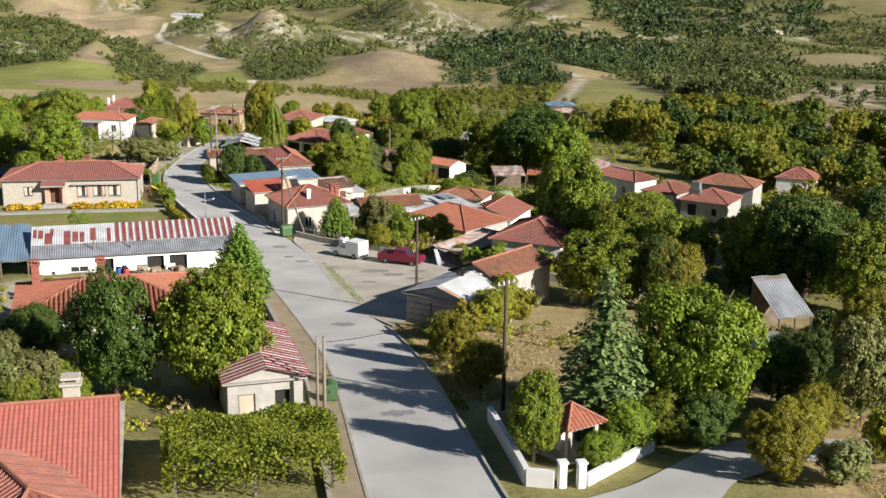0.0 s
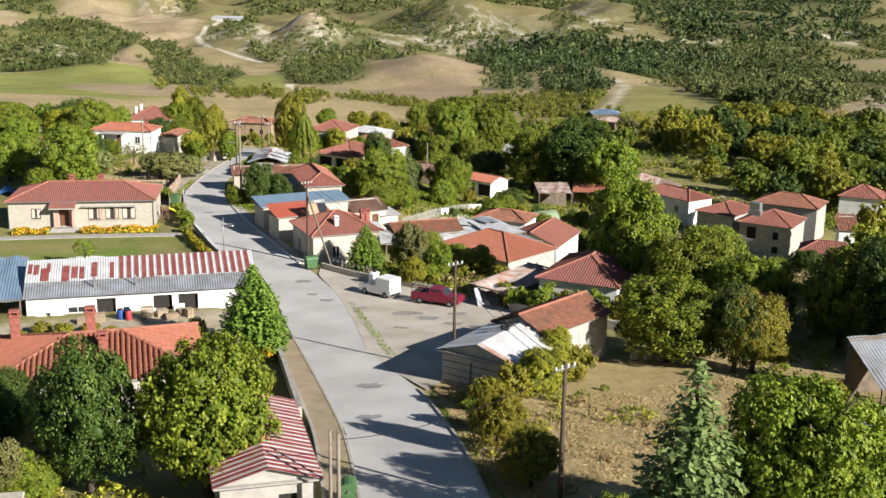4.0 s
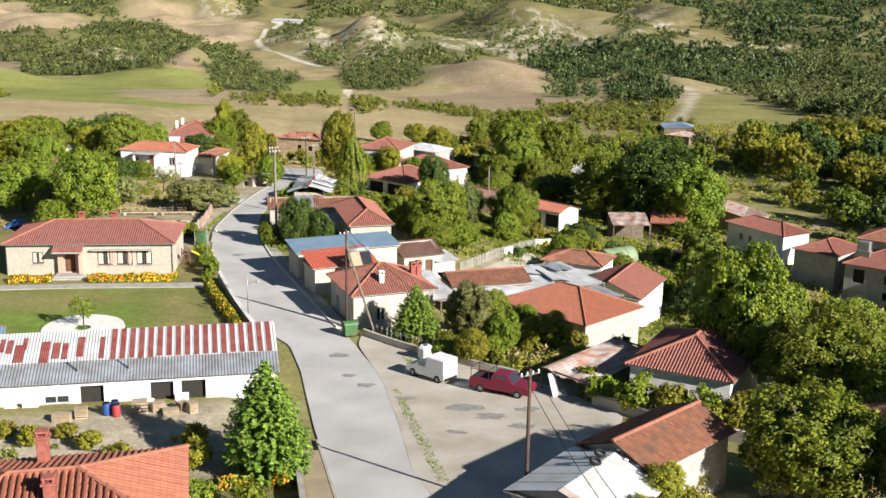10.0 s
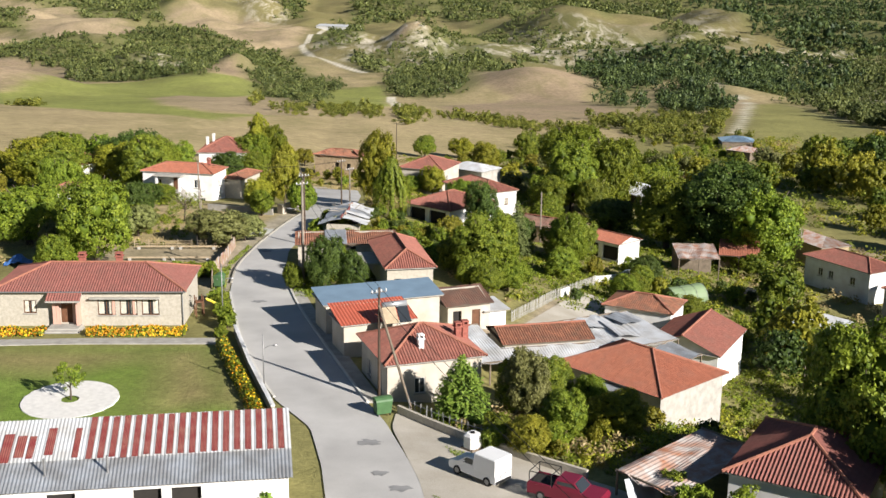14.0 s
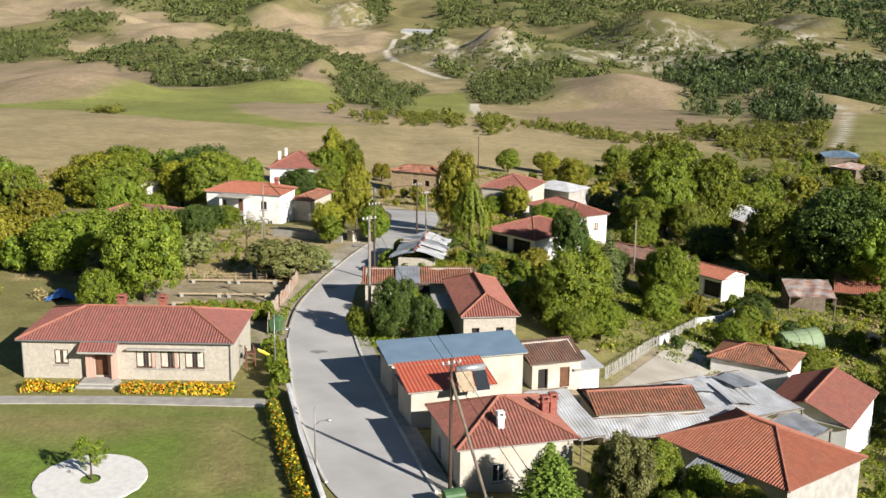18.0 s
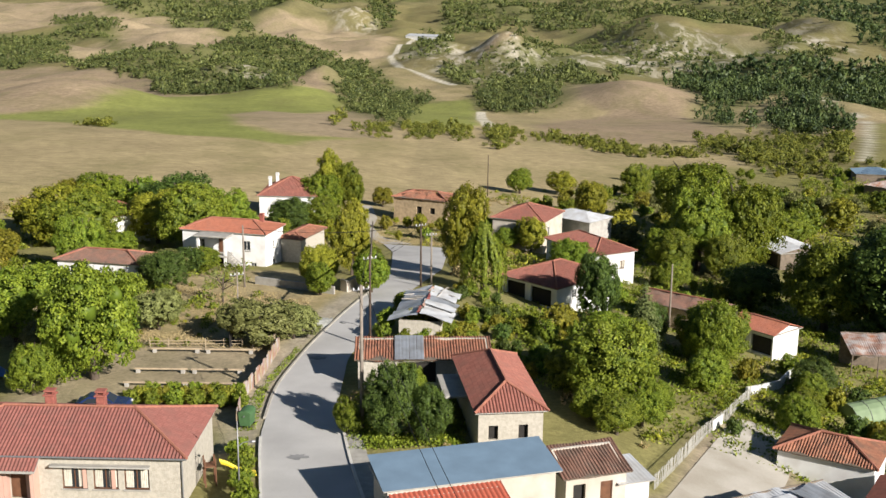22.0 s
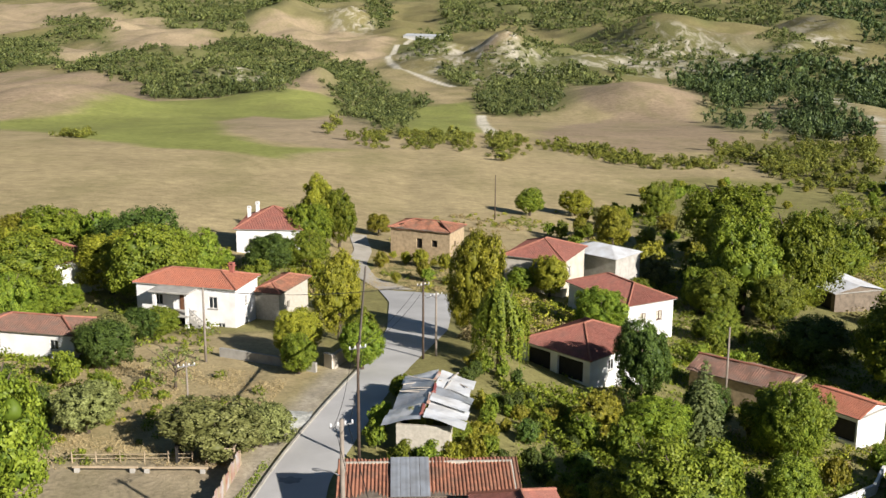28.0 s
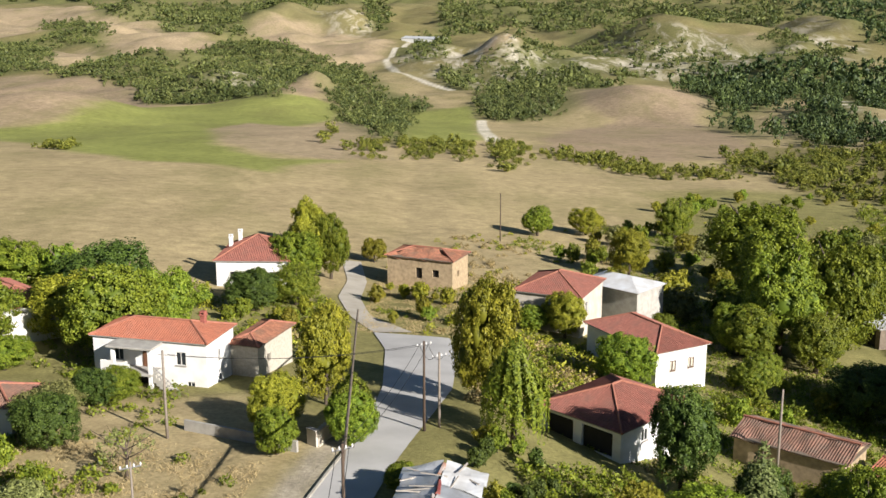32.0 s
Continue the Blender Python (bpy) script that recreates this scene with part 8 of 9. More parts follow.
            got[k][2].append(np.repeat(0.06 + rr * 0.13, L_) * (0.6 + 0.8 * rng.rand(len(c) * L_)))
    for k, (name, material, label) in enumerate((("brambles", GREEN_LEAF, "green brambles and garden plants between the houses"), ("yellowing_weeds", YELLOW_LEAF, "yellowing weeds and young shoots on waste ground"), ("dry_brush", STRAW_BUSH, "straw-coloured dry brush and seed heads"))):
        me = quads_mesh(name, *[np.concatenate(a) for a in got[k]], material, rng, 1.7)
        tagged(new(name, me), label, "plants", kind="stuff")


STRAW_BUSH = leaf_mat("dry brush", (0.2, 0.155, 0.065), (0.42, 0.32, 0.15), 0.14)
undergrowth()


strewn("ground_cover", [[(12, 50), (40, 40), (66, 66), (60, 90), (40, 84), (24, 80)], [(4, 98), (14, 86), (40, 84), (62, 90), (60, 130), (24, 132), (6, 126)], [(14, -6), (30, -10), (52, -10), (62, 40), (40, 40), (30, 12)], [(-60, 60), (-36, 62), (-30, 84), (-44, 100), (-60, 100)]], 64000, 0.2, GREEN_LEAF, "low green weeds covering the gardens and orchard floor", 58, 0.6, 1.8, 0.25, "plants")


def crop_rows():
    rng = np.random.RandomState(6)
    P = []
    for k in range(6):
        a, b = np.array([5.5 + k * 1.7, 79.5 + k * 0.6]), np.array([12.6 + k * 1.7, 59.5 + k * 1.2])
        s = rng.rand(1500)[:, None]
        q = a + (b - a) * s + rng.normal(size=(1500, 2)) * 0.32
        P.append(np.stack([q[:, 0], q[:, 1], terrain(q[:, 0], q[:, 1]) + 0.1 + rng.rand(1500) * 0.9], 1))
    P = np.concatenate(P)
    me = quads_mesh("crop_rows", P, rng.normal(size=P.shape) + np.array([0, 0, 0.4]), 0.19 * (0.6 + 0.7 * rng.rand(len(P))), GREEN_LEAF, rng, 1.6)
    tagged(new("crop_rows", me), "rows of tall green beans in a kitchen garden", "crop", kind="stuff")


crop_rows()


def flower_bed(a, b, wide, high, label, n=900, mix=0.62):
    """A leafy bed along a line, thick with yellow and orange flowers."""
    rng = np.random.RandomState(int(abs(a[0] * 7 + a[1] * 3)))
    o = Vector((a[0], a[1], gz(*a)))
    home = thing("flower_bed", Matrix.Translation(o), label, "flower bed")
    d = np.array([b[0] - a[0], b[1] - a[1]])
    length = np.hypot(*d)
    nv = np.array([-d[1], d[0]]) / length
    for nm, material, frac, sz, lift in (("foliage", GREEN_LEAF, 1 - mix, 0.24, 0.0), ("yellow_bloom", FLOWER, mix * 0.6, 0.17, 0.08), ("orange_bloom", ORANGE_FLOWER, mix * 0.4, 0.17, 0.08)):
        k = int(n * frac)
        s, t = rng.rand(k), rng.uniform(-0.5, 0.5, k)
        x, y = a[0] + d[0] * s + nv[0] * t * wide, a[1] + d[1] * s + nv[1] * t * wide
        env = np.sqrt(np.maximum(0, 1 - (2 * t) ** 2)) * (0.75 + 0.25 * np.sin(s * length * 1.7) * np.sin(s * length * 0.6))
        z = terrain(x, y) + high * env * np.sqrt(rng.rand(k)) + lift
        e = np.stack([nv[0] * t * 2, nv[1] * t * 2, np.full(k, 0.6)], 1) + rng.normal(size=(k, 3)) * 0.5
        me = quads_mesh(nm, np.stack([x, y, z], 1) - np.array(o), e, sz * (0.6 + 0.7 * rng.rand(k)), material, rng, 1.1)
        tagged(shared(nm, me, home), kind="stuff")


ORANGE_FLOWER = leaf_mat("orange flowers", (0.6, 0.2, 0.015), (0.68, 0.3, 0.02), 0.2)
flower_bed((-31.4, 22.6), (-27.2, 22.6), 1.6, 0.95, "dense bed of yellow marigolds before the schoolhouse", 900)
flower_bed((-23.4, 22.4), (-18.8, 22.4), 1.6, 1.0, "dense bed of yellow and orange marigolds before the schoolhouse", 1100)
flower_bed((-18.7, 22.4), (-14.6, 22.4), 1.6, 1.0, "dense bed of yellow and orange marigolds before the schoolhouse", 1000)
flower_bed((-6.5, 1.6), (-9.0, 11.0), 1.3, 1.1, "strip of yellow flowers along the lawn wall", 1300, 0.28)
flower_bed((-9.1, 11.4), (-11.0, 18.6), 1.3, 1.2, "strip of yellow flowers and shrubs along the lawn wall", 1000, 0.22)
flower_bed((-2.6, -32.5), (-2.2, -28.6), 1.2, 1.5, "tall yellow flowers by the footpath wall", 600, 0.5)
flower_bed((-6.2, -31.5), (-3.0, -30.8), 1.4, 0.8, "garden bed with yellow flowers", 500, 0.35)
for x, y, r, h in ((-11.2, 24.2, 1.2, 2.2), (-12.0, 27.5, 1.0, 1.8), (-12.4, 30.5, 1.1, 2.0), (-11.4, 21.2, 0.8, 1.2), (-13.2, 33.0, 1.0, 1.6)):
    put_plant("bush", x, y, h, r)
put_plant("sapling", -20.9, 5.6, 3.2, 1.3)
for i in range(16):
    put_plant("dry_bush" if i % 3 == 1 else "bush", -23.5 + i * 0.58, 43.0 + (i % 3) * 0.9, 1.7, 0.9)
BUSHES = []
BUSHES += [(-7.0, -34.5, 1.8, 1.2, 'bush'), (-4.2, -35.8, 2.2, 1.2, 'bush'), (-5.6, -38.4, 1.8, 1.0, 'dry_bush'), (-3.0, -39.5, 1.9, 1.1, 'bush'), (-3.4, -43.0, 2.2, 1.3, 'dry_bush'), (-9.6, -31.4, 1.4, 1.0, 'bush'), (11.4, -47.2, 2.6, 1.6, 'dry_bush'), (13.5, -45.6, 3.0, 1.5, 'dry_bush'), (17.2, -42.6, 3.2, 1.6, 'dry_bush'), (19.5, -40.4, 2.8, 1.6, 'dry_bush'), (10.4, -51.5, 2.4, 1.5, 'bush'), (11.5, -70.5, 1.6, 1.2, 'bush')]
BUSHES += [(12.8, -72.5, 1.4, 1.0, 'bush'), (11.2, -73.6, 1.3, 0.9, 'dark_bush'), (14.5, -76.3, 1.5, 1.0, 'dark_bush'), (15.8, -75.0, 1.6, 1.0, 'bush'), (22.0, -19.2, 2.0, 1.3, 'dry_bush'), (24.2, -21.8, 2.0, 1.3, 'dry_bush'), (26.6, -23.4, 2.2, 1.3, 'dry_bush'), (20.6, -16.6, 2.4, 1.4, 'bush'), (20.2, -14.2, 2.4, 1.3, 'bush'), (16.6, 0.8, 2.2, 1.5, 'dry_bush'), (18.8, 3.8, 2.3, 1.6, 'dry_bush'), (21.6, 4.2, 2.3, 1.6, 'bush')]
BUSHES += [(23.6, 4.6, 2.1, 1.5, 'dry_bush'), (10.0, -5.2, 1.8, 1.2, 'bush'), (12.4, -3.0, 2.0, 1.3, 'dry_bush'), (14.2, -5.0, 2.0, 1.3, 'bush')]
BUSHES += [(22.6, -19.2, 3.2, 1.7, 'bush'), (24.6, -20.6, 3.0, 1.6, 'dry_bush'), (26.6, -22.0, 3.0, 1.7, 'bush'), (28.6, -23.4, 3.2, 1.6, 'dry_bush'), (-2.4, 57.6, 2.6, 1.2, 'bush'), (-0.6, 57.2, 2.8, 1.4, 'bush'), (1.0, 57.8, 2.6, 1.3, 'dry_bush'), (2.6, 60.5, 2.2, 1.2, 'dry_bush'), (3.0, 64.0, 2.0, 1.2, 'dry_bush'), (-4.6, 62.0, 2.4, 1.0, 'bush'), (-4.4, 66.0, 2.4, 1.0, 'bush')]
for x, y, h, r, k in BUSHES:
    put_plant(k, x, y, h, r)

disc = Mesh()
ring = 40
vs = [(0, 0, 0.06)]
for rr, zz in ((0.65, 0.06), (3.55, 0.07), (3.6, -0.1)):
    vs += [(math.cos(i * math.tau / ring) * rr * (1 + 0.02 * math.sin(i * 3)), math.sin(i * math.tau / ring) * rr * 1.1, zz) for i in range(ring)]
fs = []
for k in (0, 1):
    fs += [(1 + k * ring + i, 1 + (k + 1) * ring + i, 1 + (k + 1) * ring + (i + 1) % ring, 1 + k * ring + (i + 1) % ring) for i in range(ring)]
disc.add(vs, fs)
pad = part("white_disc", disc, mat("white gravel", (0.72, 0.7, 0.66), 0.95, 0.08, 2, 25, 0.3))
pad.location = (-20.9, 5.5, gz(-20.9, 5.5) + 0.05)
tagged(pad, "round bed of white gravel about a small tree on the lawn", "gravel bed")

slide = thing("playground_slide", pose(-13.6, 28.6, gz(-13.6, 28.6), 0, 0, 20), "yellow plastic playground slide with wooden posts", "slide")
YEL = mat("yellow plastic", (0.65, 0.5, 0.04), 0.4, 0.05, 2, 10, 0)
m = Mesh()
pr = [(-0.28, 0.16), (-0.24, 0.0), (0.24, 0.0), (0.28, 0.16)]
path = [(0, 0, 1.5), (0.5, 0, 1.25), (1.2, 0, 0.75), (1.9, 0, 0.4), (2.4, 0, 0.3)]
m.add([(p[0], q[0], p[2] + q[1]) for p in path for q in pr], [(i * 4 + k, i * 4 + k + 1, i * 4 + k + 5, i * 4 + k + 4) for i in range(4) for k in range(3)])
part("chute", m, YEL, slide)
for sy in (-0.35, 0.35):
    part("post", Mesh().soft(-0.4, -0.3, sy - 0.05, sy + 0.05, -0.2, 2.0, 0.02), WOOD, slide)
    part("post", Mesh().soft(-1.1, -1.0, sy - 0.05, sy + 0.05, -0.2, 2.0, 0.02), WOOD, slide)
part("deck", Mesh().soft(-1.1, -0.3, -0.4, 0.4, 1.4, 1.48, 0.02), WOOD, slide)


def bowls_court():
    """A bare court with long squared timbers on blocks and a board fence to the street."""
    o = (-20, 51.5)
    court = thing("bowls_court", pose(*o, gz(*o)), "bare earth yard with rows of timber beams on blocks", "court")
    for y in (-3.6, 0.0, 5.8):
        for x in (-5.5, -0.6):
            z = gz(o[0] + x + 2, o[1] + y) - gz(*o)
            part("beam", Mesh().soft(x, x + 4.6, y - 0.08, y + 0.08, z + 0.32, z + 0.46, 0.02), PALE_WOOD, court)
            for bx in (x + 0.3, x + 4.2):
                part("block", Mesh().soft(bx - 0.18, bx + 0.18, y - 0.16, y + 0.16, z - 0.2, z + 0.32, 0.03), CONCRETE, court)
    fence = thing("board_fence", pose(-14.3, 38.5, gz(-14.3, 38.5)), "rust-brown sheet and board fence along the street verge", "fence")
    line = resample([(-14.3, 38.5), (-15.0, 45), (-14.3, 51), (-14.0, 59)], 0.55)
    for i in range(len(line) - 1):
        (ax, ay), (bx, by) = line[i], line[i + 1]
        za = gz(ax, ay) - gz(-14.3, 38.5)
        h = 1.25 + 0.15 * math.sin(i * 1.7)
        dx, dy = bx - ax, by - ay
        n = math.hypot(dx, dy)
        px, py = -dy / n * 0.03, dx / n * 0.03
        b0 = [(ax - line[0][0] + s * px, ay - line[0][1] + s * py) for s in (-1, 1)]
        b1 = [(ax + dx * 0.96 - line[0][0] + s * px, ay + dy * 0.96 - line[0][1] + s * py) for s in (-1, 1)]
        vs = [(b0[0][0], b0[0][1], za - 0.2), (b1[0][0], b1[0][1], za - 0.2), (b1[1][0], b1[1][1], za - 0.2), (b0[1][0], b0[1][1], za - 0.2)]
        vs += [(x, y, za + h) for x, y, _ in vs]
        part("board", Mesh().add(vs, [(3, 2, 1, 0), (4, 5, 6, 7), (0, 1, 5, 4), (1, 2, 6, 5), (2, 3, 7, 6), (3, 0, 4, 7)]), RUST if i % 3 else PALE_WOOD, fence)
    pen = thing("animal_pen", pose(-16.4, 58.6, gz(-16.4, 58.6)), "small dark pen of posts and rails", "pen")
    for x, y in ((0, 0), (2.0, 0), (2.0, 2.6), (0, 2.6)):
        part("post", Mesh().soft(x - 0.07, x + 0.07, y - 0.07, y + 0.07, -0.4, 1.5, 0.02), PALE_WOOD, pen)
    for a, b in (((0, 0), (2, 0)), ((2, 0), (2, 2.6)), ((2, 2.6), (0, 2.6))):
        for z in (0.5, 1.3):
            part("rail", Mesh().tube([(*a, z), (*b, z)], 0.05, 6), PALE_WOOD, pen)
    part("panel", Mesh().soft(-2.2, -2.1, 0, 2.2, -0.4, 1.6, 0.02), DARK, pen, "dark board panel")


PALE_WOOD = mat("pale timber", (0.42, 0.33, 0.22), 0.85, 0.15, 2, 25, 0.2)
bowls_court()


def picket_fence(pts, high, label, gap=0.32, material=None):
    material = material or OLDWOOD
    o = Vector((*pts[0], gz(*pts[0])))
    home = thing("picket_fence", Matrix.Translation(o), label, "fence")
    line = resample(pts, gap)
    data = Mesh().soft(-0.045, 0.045, -0.015, 0.015, -0.2, high, 0.012).data("picket", material)
    for i, (x, y) in enumerate(line):
        ob = shared("picket", data, home, pose(x - o.x, y - o.y, gz(x, y) - o.z, spot.uniform(-3, 3), spot.uniform(-3, 3), spot.uniform(0, 90)))
    rail = resample(pts, 1.5)
    for z in (0.35, high - 0.25):
        part("rail", Mesh().tube([(x - o.x, y - o.y, gz(x, y) - o.z + z) for x, y in rail], 0.03, 5), material, home)


picket_fence([(16.6, 34.2), (19.2, 39.5), (23.3, 48.2), (27.0, 55.0), (32.0, 66.0)], 1.25, "grey picket fence round the orchard", 0.34, FENCE_GREY)
picket_fence([(-26, 58.8), (-17.5, 59.2)], 0.9, "short row of pale posts and rails", 1.5, PALE_WOOD)
picket_fence([(38.2, 80.6), (42, 76), (45, 72.5)], 1.1, "thin grey railing before the garage", 0.5, STEEL)
picket_fence([(4.6, 1.8), (8.6, -3.2), (12.2, -7.2)], 1.4, "thin grey garden fence on the stone wall", 0.6, STEEL)


run_wall("fence_panels", [(24.6, 50.6), (26.2, 53.6)], 0.95, 0.12, WHITE, "pale boards closing a gap in the fence", category="fence")


# ---- shrine, pergola, clutter ----
def shrine():
    home = thing("wayside_shrine", pose(12.4, -75.4, gz(12.4, -75.4), 0, 0, 22), "small wayside shrine with a red tiled pyramid roof", "shrine")
    for x in (-0.9, 0.9):
        for y in (-0.9, 0.9):
            part("pillar", Mesh().soft(x - 0.13, x + 0.13, y - 0.13, y + 0.13, -0.3, 2.0, 0.03), PLASTER, home)
    part("plinth", Mesh().soft(-1.2, 1.2, -1.2, 1.2, -0.5, 0.25, 0.05), CONCRETE, home)
    part("altar", Mesh().soft(-0.45, 0.45, 0.2, 0.85, 0.25, 1.3, 0.04), WHITE, home)
    part("ceiling_slab", Mesh().soft(-1.2, 1.2, -1.2, 1.2, 1.98, 2.1, 0.03), CONCRETE, home)
    r, w = Mesh(), 1.35
    for a, b, rise, nrm in (((-w, -w, 2.1), (w, -w, 2.1), (0, w, 0.85), (0, -0.5, 1)), ((w, -w, 2.1), (w, w, 2.1), (-w, 0, 0.85), (0.5, 0, 1)), ((w, w, 2.1), (-w, w, 2.1), (0, -w, 0.85), (0, 0.5, 1)), ((-w, w, 2.1), (-w, -w, 2.1), (w, 0, 0.85), (-0.5, 0, 1))):
        r.slope(a, b, rise, w, w, nrm, 0.26, 0.04)
    part("roof", r, TILE_OR, home)
    c = Mesh()
    for x in (-w, w):
        for y in (-w, w):
            c.tube([(x, y, 2.12), (0, 0, 2.98)], 0.09, 6)
    part("hip_cap", c, CAP, home)


shrine()
for x, y in ((10.6, -79.8), (11.5, -80.0)):
    gate = thing("gate_post", pose(x, y, gz(x, y)), "white square gate post by the shrine", "gate post", "shrine gate posts")
    part("shaft", Mesh().soft(-0.2, 0.2, -0.2, 0.2, -0.3, 1.3, 0.03), WHITE, gate)
    part("capstone", Mesh().soft(-0.26, 0.26, -0.26, 0.26, 1.3, 1.4, 0.03), WHITE, gate)


def pergola():
    o = (-8.0, -78.4)
    home = thing("vine_pergola", pose(*o, gz(*o) - 0.55, 0, 0, 2), "pergola roofed with dense green grape vine", "pergola")
    for x in (0.3, 4.0, 7.7):
        for y in (0.3, 5.2):
            part("post", Mesh().soft(x - 0.06, x + 0.06, y - 0.06, y + 0.06, -0.6, 2.4, 0.02), STEEL, home)
    for y in (0.3, 2.8, 5.2):
        part("beam", Mesh().soft(0, 8, y - 0.04, y + 0.04, 2.38, 2.48, 0.01), OLDWOOD, home)
    rng = np.random.RandomState(8)
    n = 20000
    x, y = rng.uniform(-0.3, 8.3, n), rng.uniform(-0.4, 5.8, n)
    top = 2.55 + 0.35 * np.sin(x * 1.3) * np.sin(y * 1.1 + 1) + 0.3
    z = top - rng.rand(n) ** 3 * 0.9
    edge = (np.abs(x - 4) > 3.9) | (np.abs(y - 2.7) > 2.8)
    z[edge] -= rng.rand(edge.sum()) * 1.0
    e = rng.normal(size=(n, 3)) * 0.5 + np.array([0, 0, 0.8])
    shared("vine", quads_mesh("vine", np.stack([x, y, z], 1), e, 0.16 * (0.6 + 0.8 * rng.rand(n)), GREEN_LEAF, rng, 1.1), home)


pergola()


def tyre_at(x, y, z, tilt):
    m = Mesh()
    vs, fs = [], []
    for i in range(20):
        a = i * math.tau / 20
        for k in range(6):
            b = k * math.tau / 6
            vs.append((math.cos(a) * (0.27 + 0.09 * math.cos(b)), math.sin(a) * (0.27 + 0.09 * math.cos(b)), 0.09 + 0.09 * math.sin(b)))
    fs = [(i * 6 + k, ((i + 1) % 20) * 6 + k, ((i + 1) % 20) * 6 + (k + 1) % 6, i * 6 + (k + 1) % 6) for i in range(20) for k in range(6)]
    ob = part("tyre", m.add(vs, fs), RUBBER, smooth=True)
    ob.matrix_world = pose(x, y, z, *tilt)
    tagged(ob, "old black car tyre lying on a sheet roof", "tyre", "roof tyres")


tyre_at(14.9, -37.9, 5.02, (12, 12, 0))
tyre_at(14.4, -38.9, 5.02, (12, 12, 0))


def hive(x, y, turn):
    home = thing("beehive", pose(x, y, gz(x, y), 0, 0, turn), "grey-white wooden beehive under the walnut trees", "beehive", "beehives in a row")
    part("brood_box", Mesh().soft(-0.25, 0.25, -0.25, 0.25, 0.15, 0.75, 0.02), GREYWALL, home)
    part("stand", Mesh().soft(-0.28, 0.28, -0.28, 0.28, -0.2, 0.15, 0.02), OLDWOOD, home)
    part("lid", Mesh().soft(-0.3, 0.3, -0.3, 0.3, 0.75, 0.87, 0.03), WHITE, home)


for i in range(5):
    hive(25.6 + i * 0.95, -35.2 - i * 0.35, 10 + i * 4)


def heater():
    home = thing("solar_heater", pose(4.4, 14.6, 1.75, 0, 0, 18), "solar water heater with a silver tank and dark panel", "solar heater")
    part("panel", Mesh().add([(0, 0, 0), (1.0, 0, 0), (1.0, 1.1, 1.1), (0, 1.1, 1.1), (0, 0.06, -0.06), (1.0, 0.06, -0.06), (1.0, 1.16, 1.04), (0, 1.16, 1.04)], [(0, 1, 2, 3), (7, 6, 5, 4), (0, 4, 5, 1), (1, 5, 6, 2), (2, 6, 7, 3), (3, 7, 4, 0)]), GLASS, home)
    part("panel", Mesh().add([(-1.3, 0, 0), (-0.1, 0, 0), (-0.1, 1.1, 1.1), (-1.3, 1.1, 1.1), (-1.3, 0.06, -0.06), (-0.1, 0.06, -0.06), (-0.1, 1.16, 1.04), (-1.3, 1.16, 1.04)], [(0, 1, 2, 3), (7, 6, 5, 4), (0, 4, 5, 1), (1, 5, 6, 2), (2, 6, 7, 3), (3, 7, 4, 0)]), PALE_WOOD, home, "ribbed tan panel")
    part("tank", Mesh().tube([(-1.2, 1.3, 1.25), (1.0, 1.3, 1.25)], 0.26, 14), ZINC, home, smooth=True)
    for x in (-1.1, 0.9):
        part("leg", Mesh().tube([(x, 1.3, -0.6), (x, 1.3, 1.05)], 0.03, 6), STEEL, home)


heater()
tank = thing("roof_tank", pose(78.2, 57.6, -8.9, 0, 0, -40), "grey water tank with a solar panel on a tiled roof", "water tank")
part("tank", Mesh().soft(-0.9, 0.9, -0.6, 0.6, 0.2, 1.5, 0.15), STEEL, tank)
part("stand", Mesh().soft(-1.0, 1.0, -0.7, 0.7, -0.8, 0.2, 0.03), STEEL, tank)
gh = thing("garden_tunnel", pose(42.6, 64.4, gz(45, 66) - 0.2, 0, 0, 25), "small green plastic garden tunnel on hoops", "greenhouse")
gm = Mesh()
n = 10
gm.add([(x, 1.7 - math.cos(i * math.pi / n) * 1.7, math.sin(i * math.pi / n) * 2.1) for x in (0, 2, 4, 5.6) for i in range(n + 1)], [(j * 11 + i, j * 11 + i + 1, (j + 1) * 11 + i + 1, (j + 1) * 11 + i) for j in range(3) for i in range(n)] + [tuple(range(n, -1, -1)), tuple(range(33, 44))])
part("cover", gm, mat("green sheeting", (0.2, 0.27, 0.15), 0.5, 0.12, 1, 10, 0.05), gh)
for x in (0.0, 1.9, 3.8, 5.6):
    part("hoop", Mesh().tube([(x, 1.7 - math.cos(i * math.pi / 8) * 1.74, math.sin(i * math.pi / 8) * 2.14) for i in range(9)], 0.03, 5), STEEL, gh)

# things stacked before the striped shed
BLUEPL = mat("blue plastic", (0.03, 0.08, 0.28), 0.5, 0.1, 2, 10, 0)
REDPL = mat("red plastic", (0.4, 0.05, 0.06), 0.5, 0.1, 2, 10, 0)
for x, y, material, nm in ((-14.6, -19.4, BLUEPL, "blue"), (-13.9, -19.7, REDPL, "red"), (-14.1, -19.0, BLUEPL, "blue"), (-21.6, -21.0, GREEN_LEAF, "green")):
    if nm == "green":
        continue
    drum = thing("plastic_drum", pose(x, y, gz(x, y)), nm + " plastic drum standing before the shed", "drum")
    part("drum_body", Mesh().tube([(0, 0, 0), (0, 0, 0.1), (0, 0, 0.75), (0, 0, 0.85)], [0.24, 0.28, 0.28, 0.22], 14), material, drum, smooth=True)
    part("drum_lid", Mesh().tube([(0, 0, 0.85), (0, 0, 0.9)], 0.24, 14), RUBBER, drum)
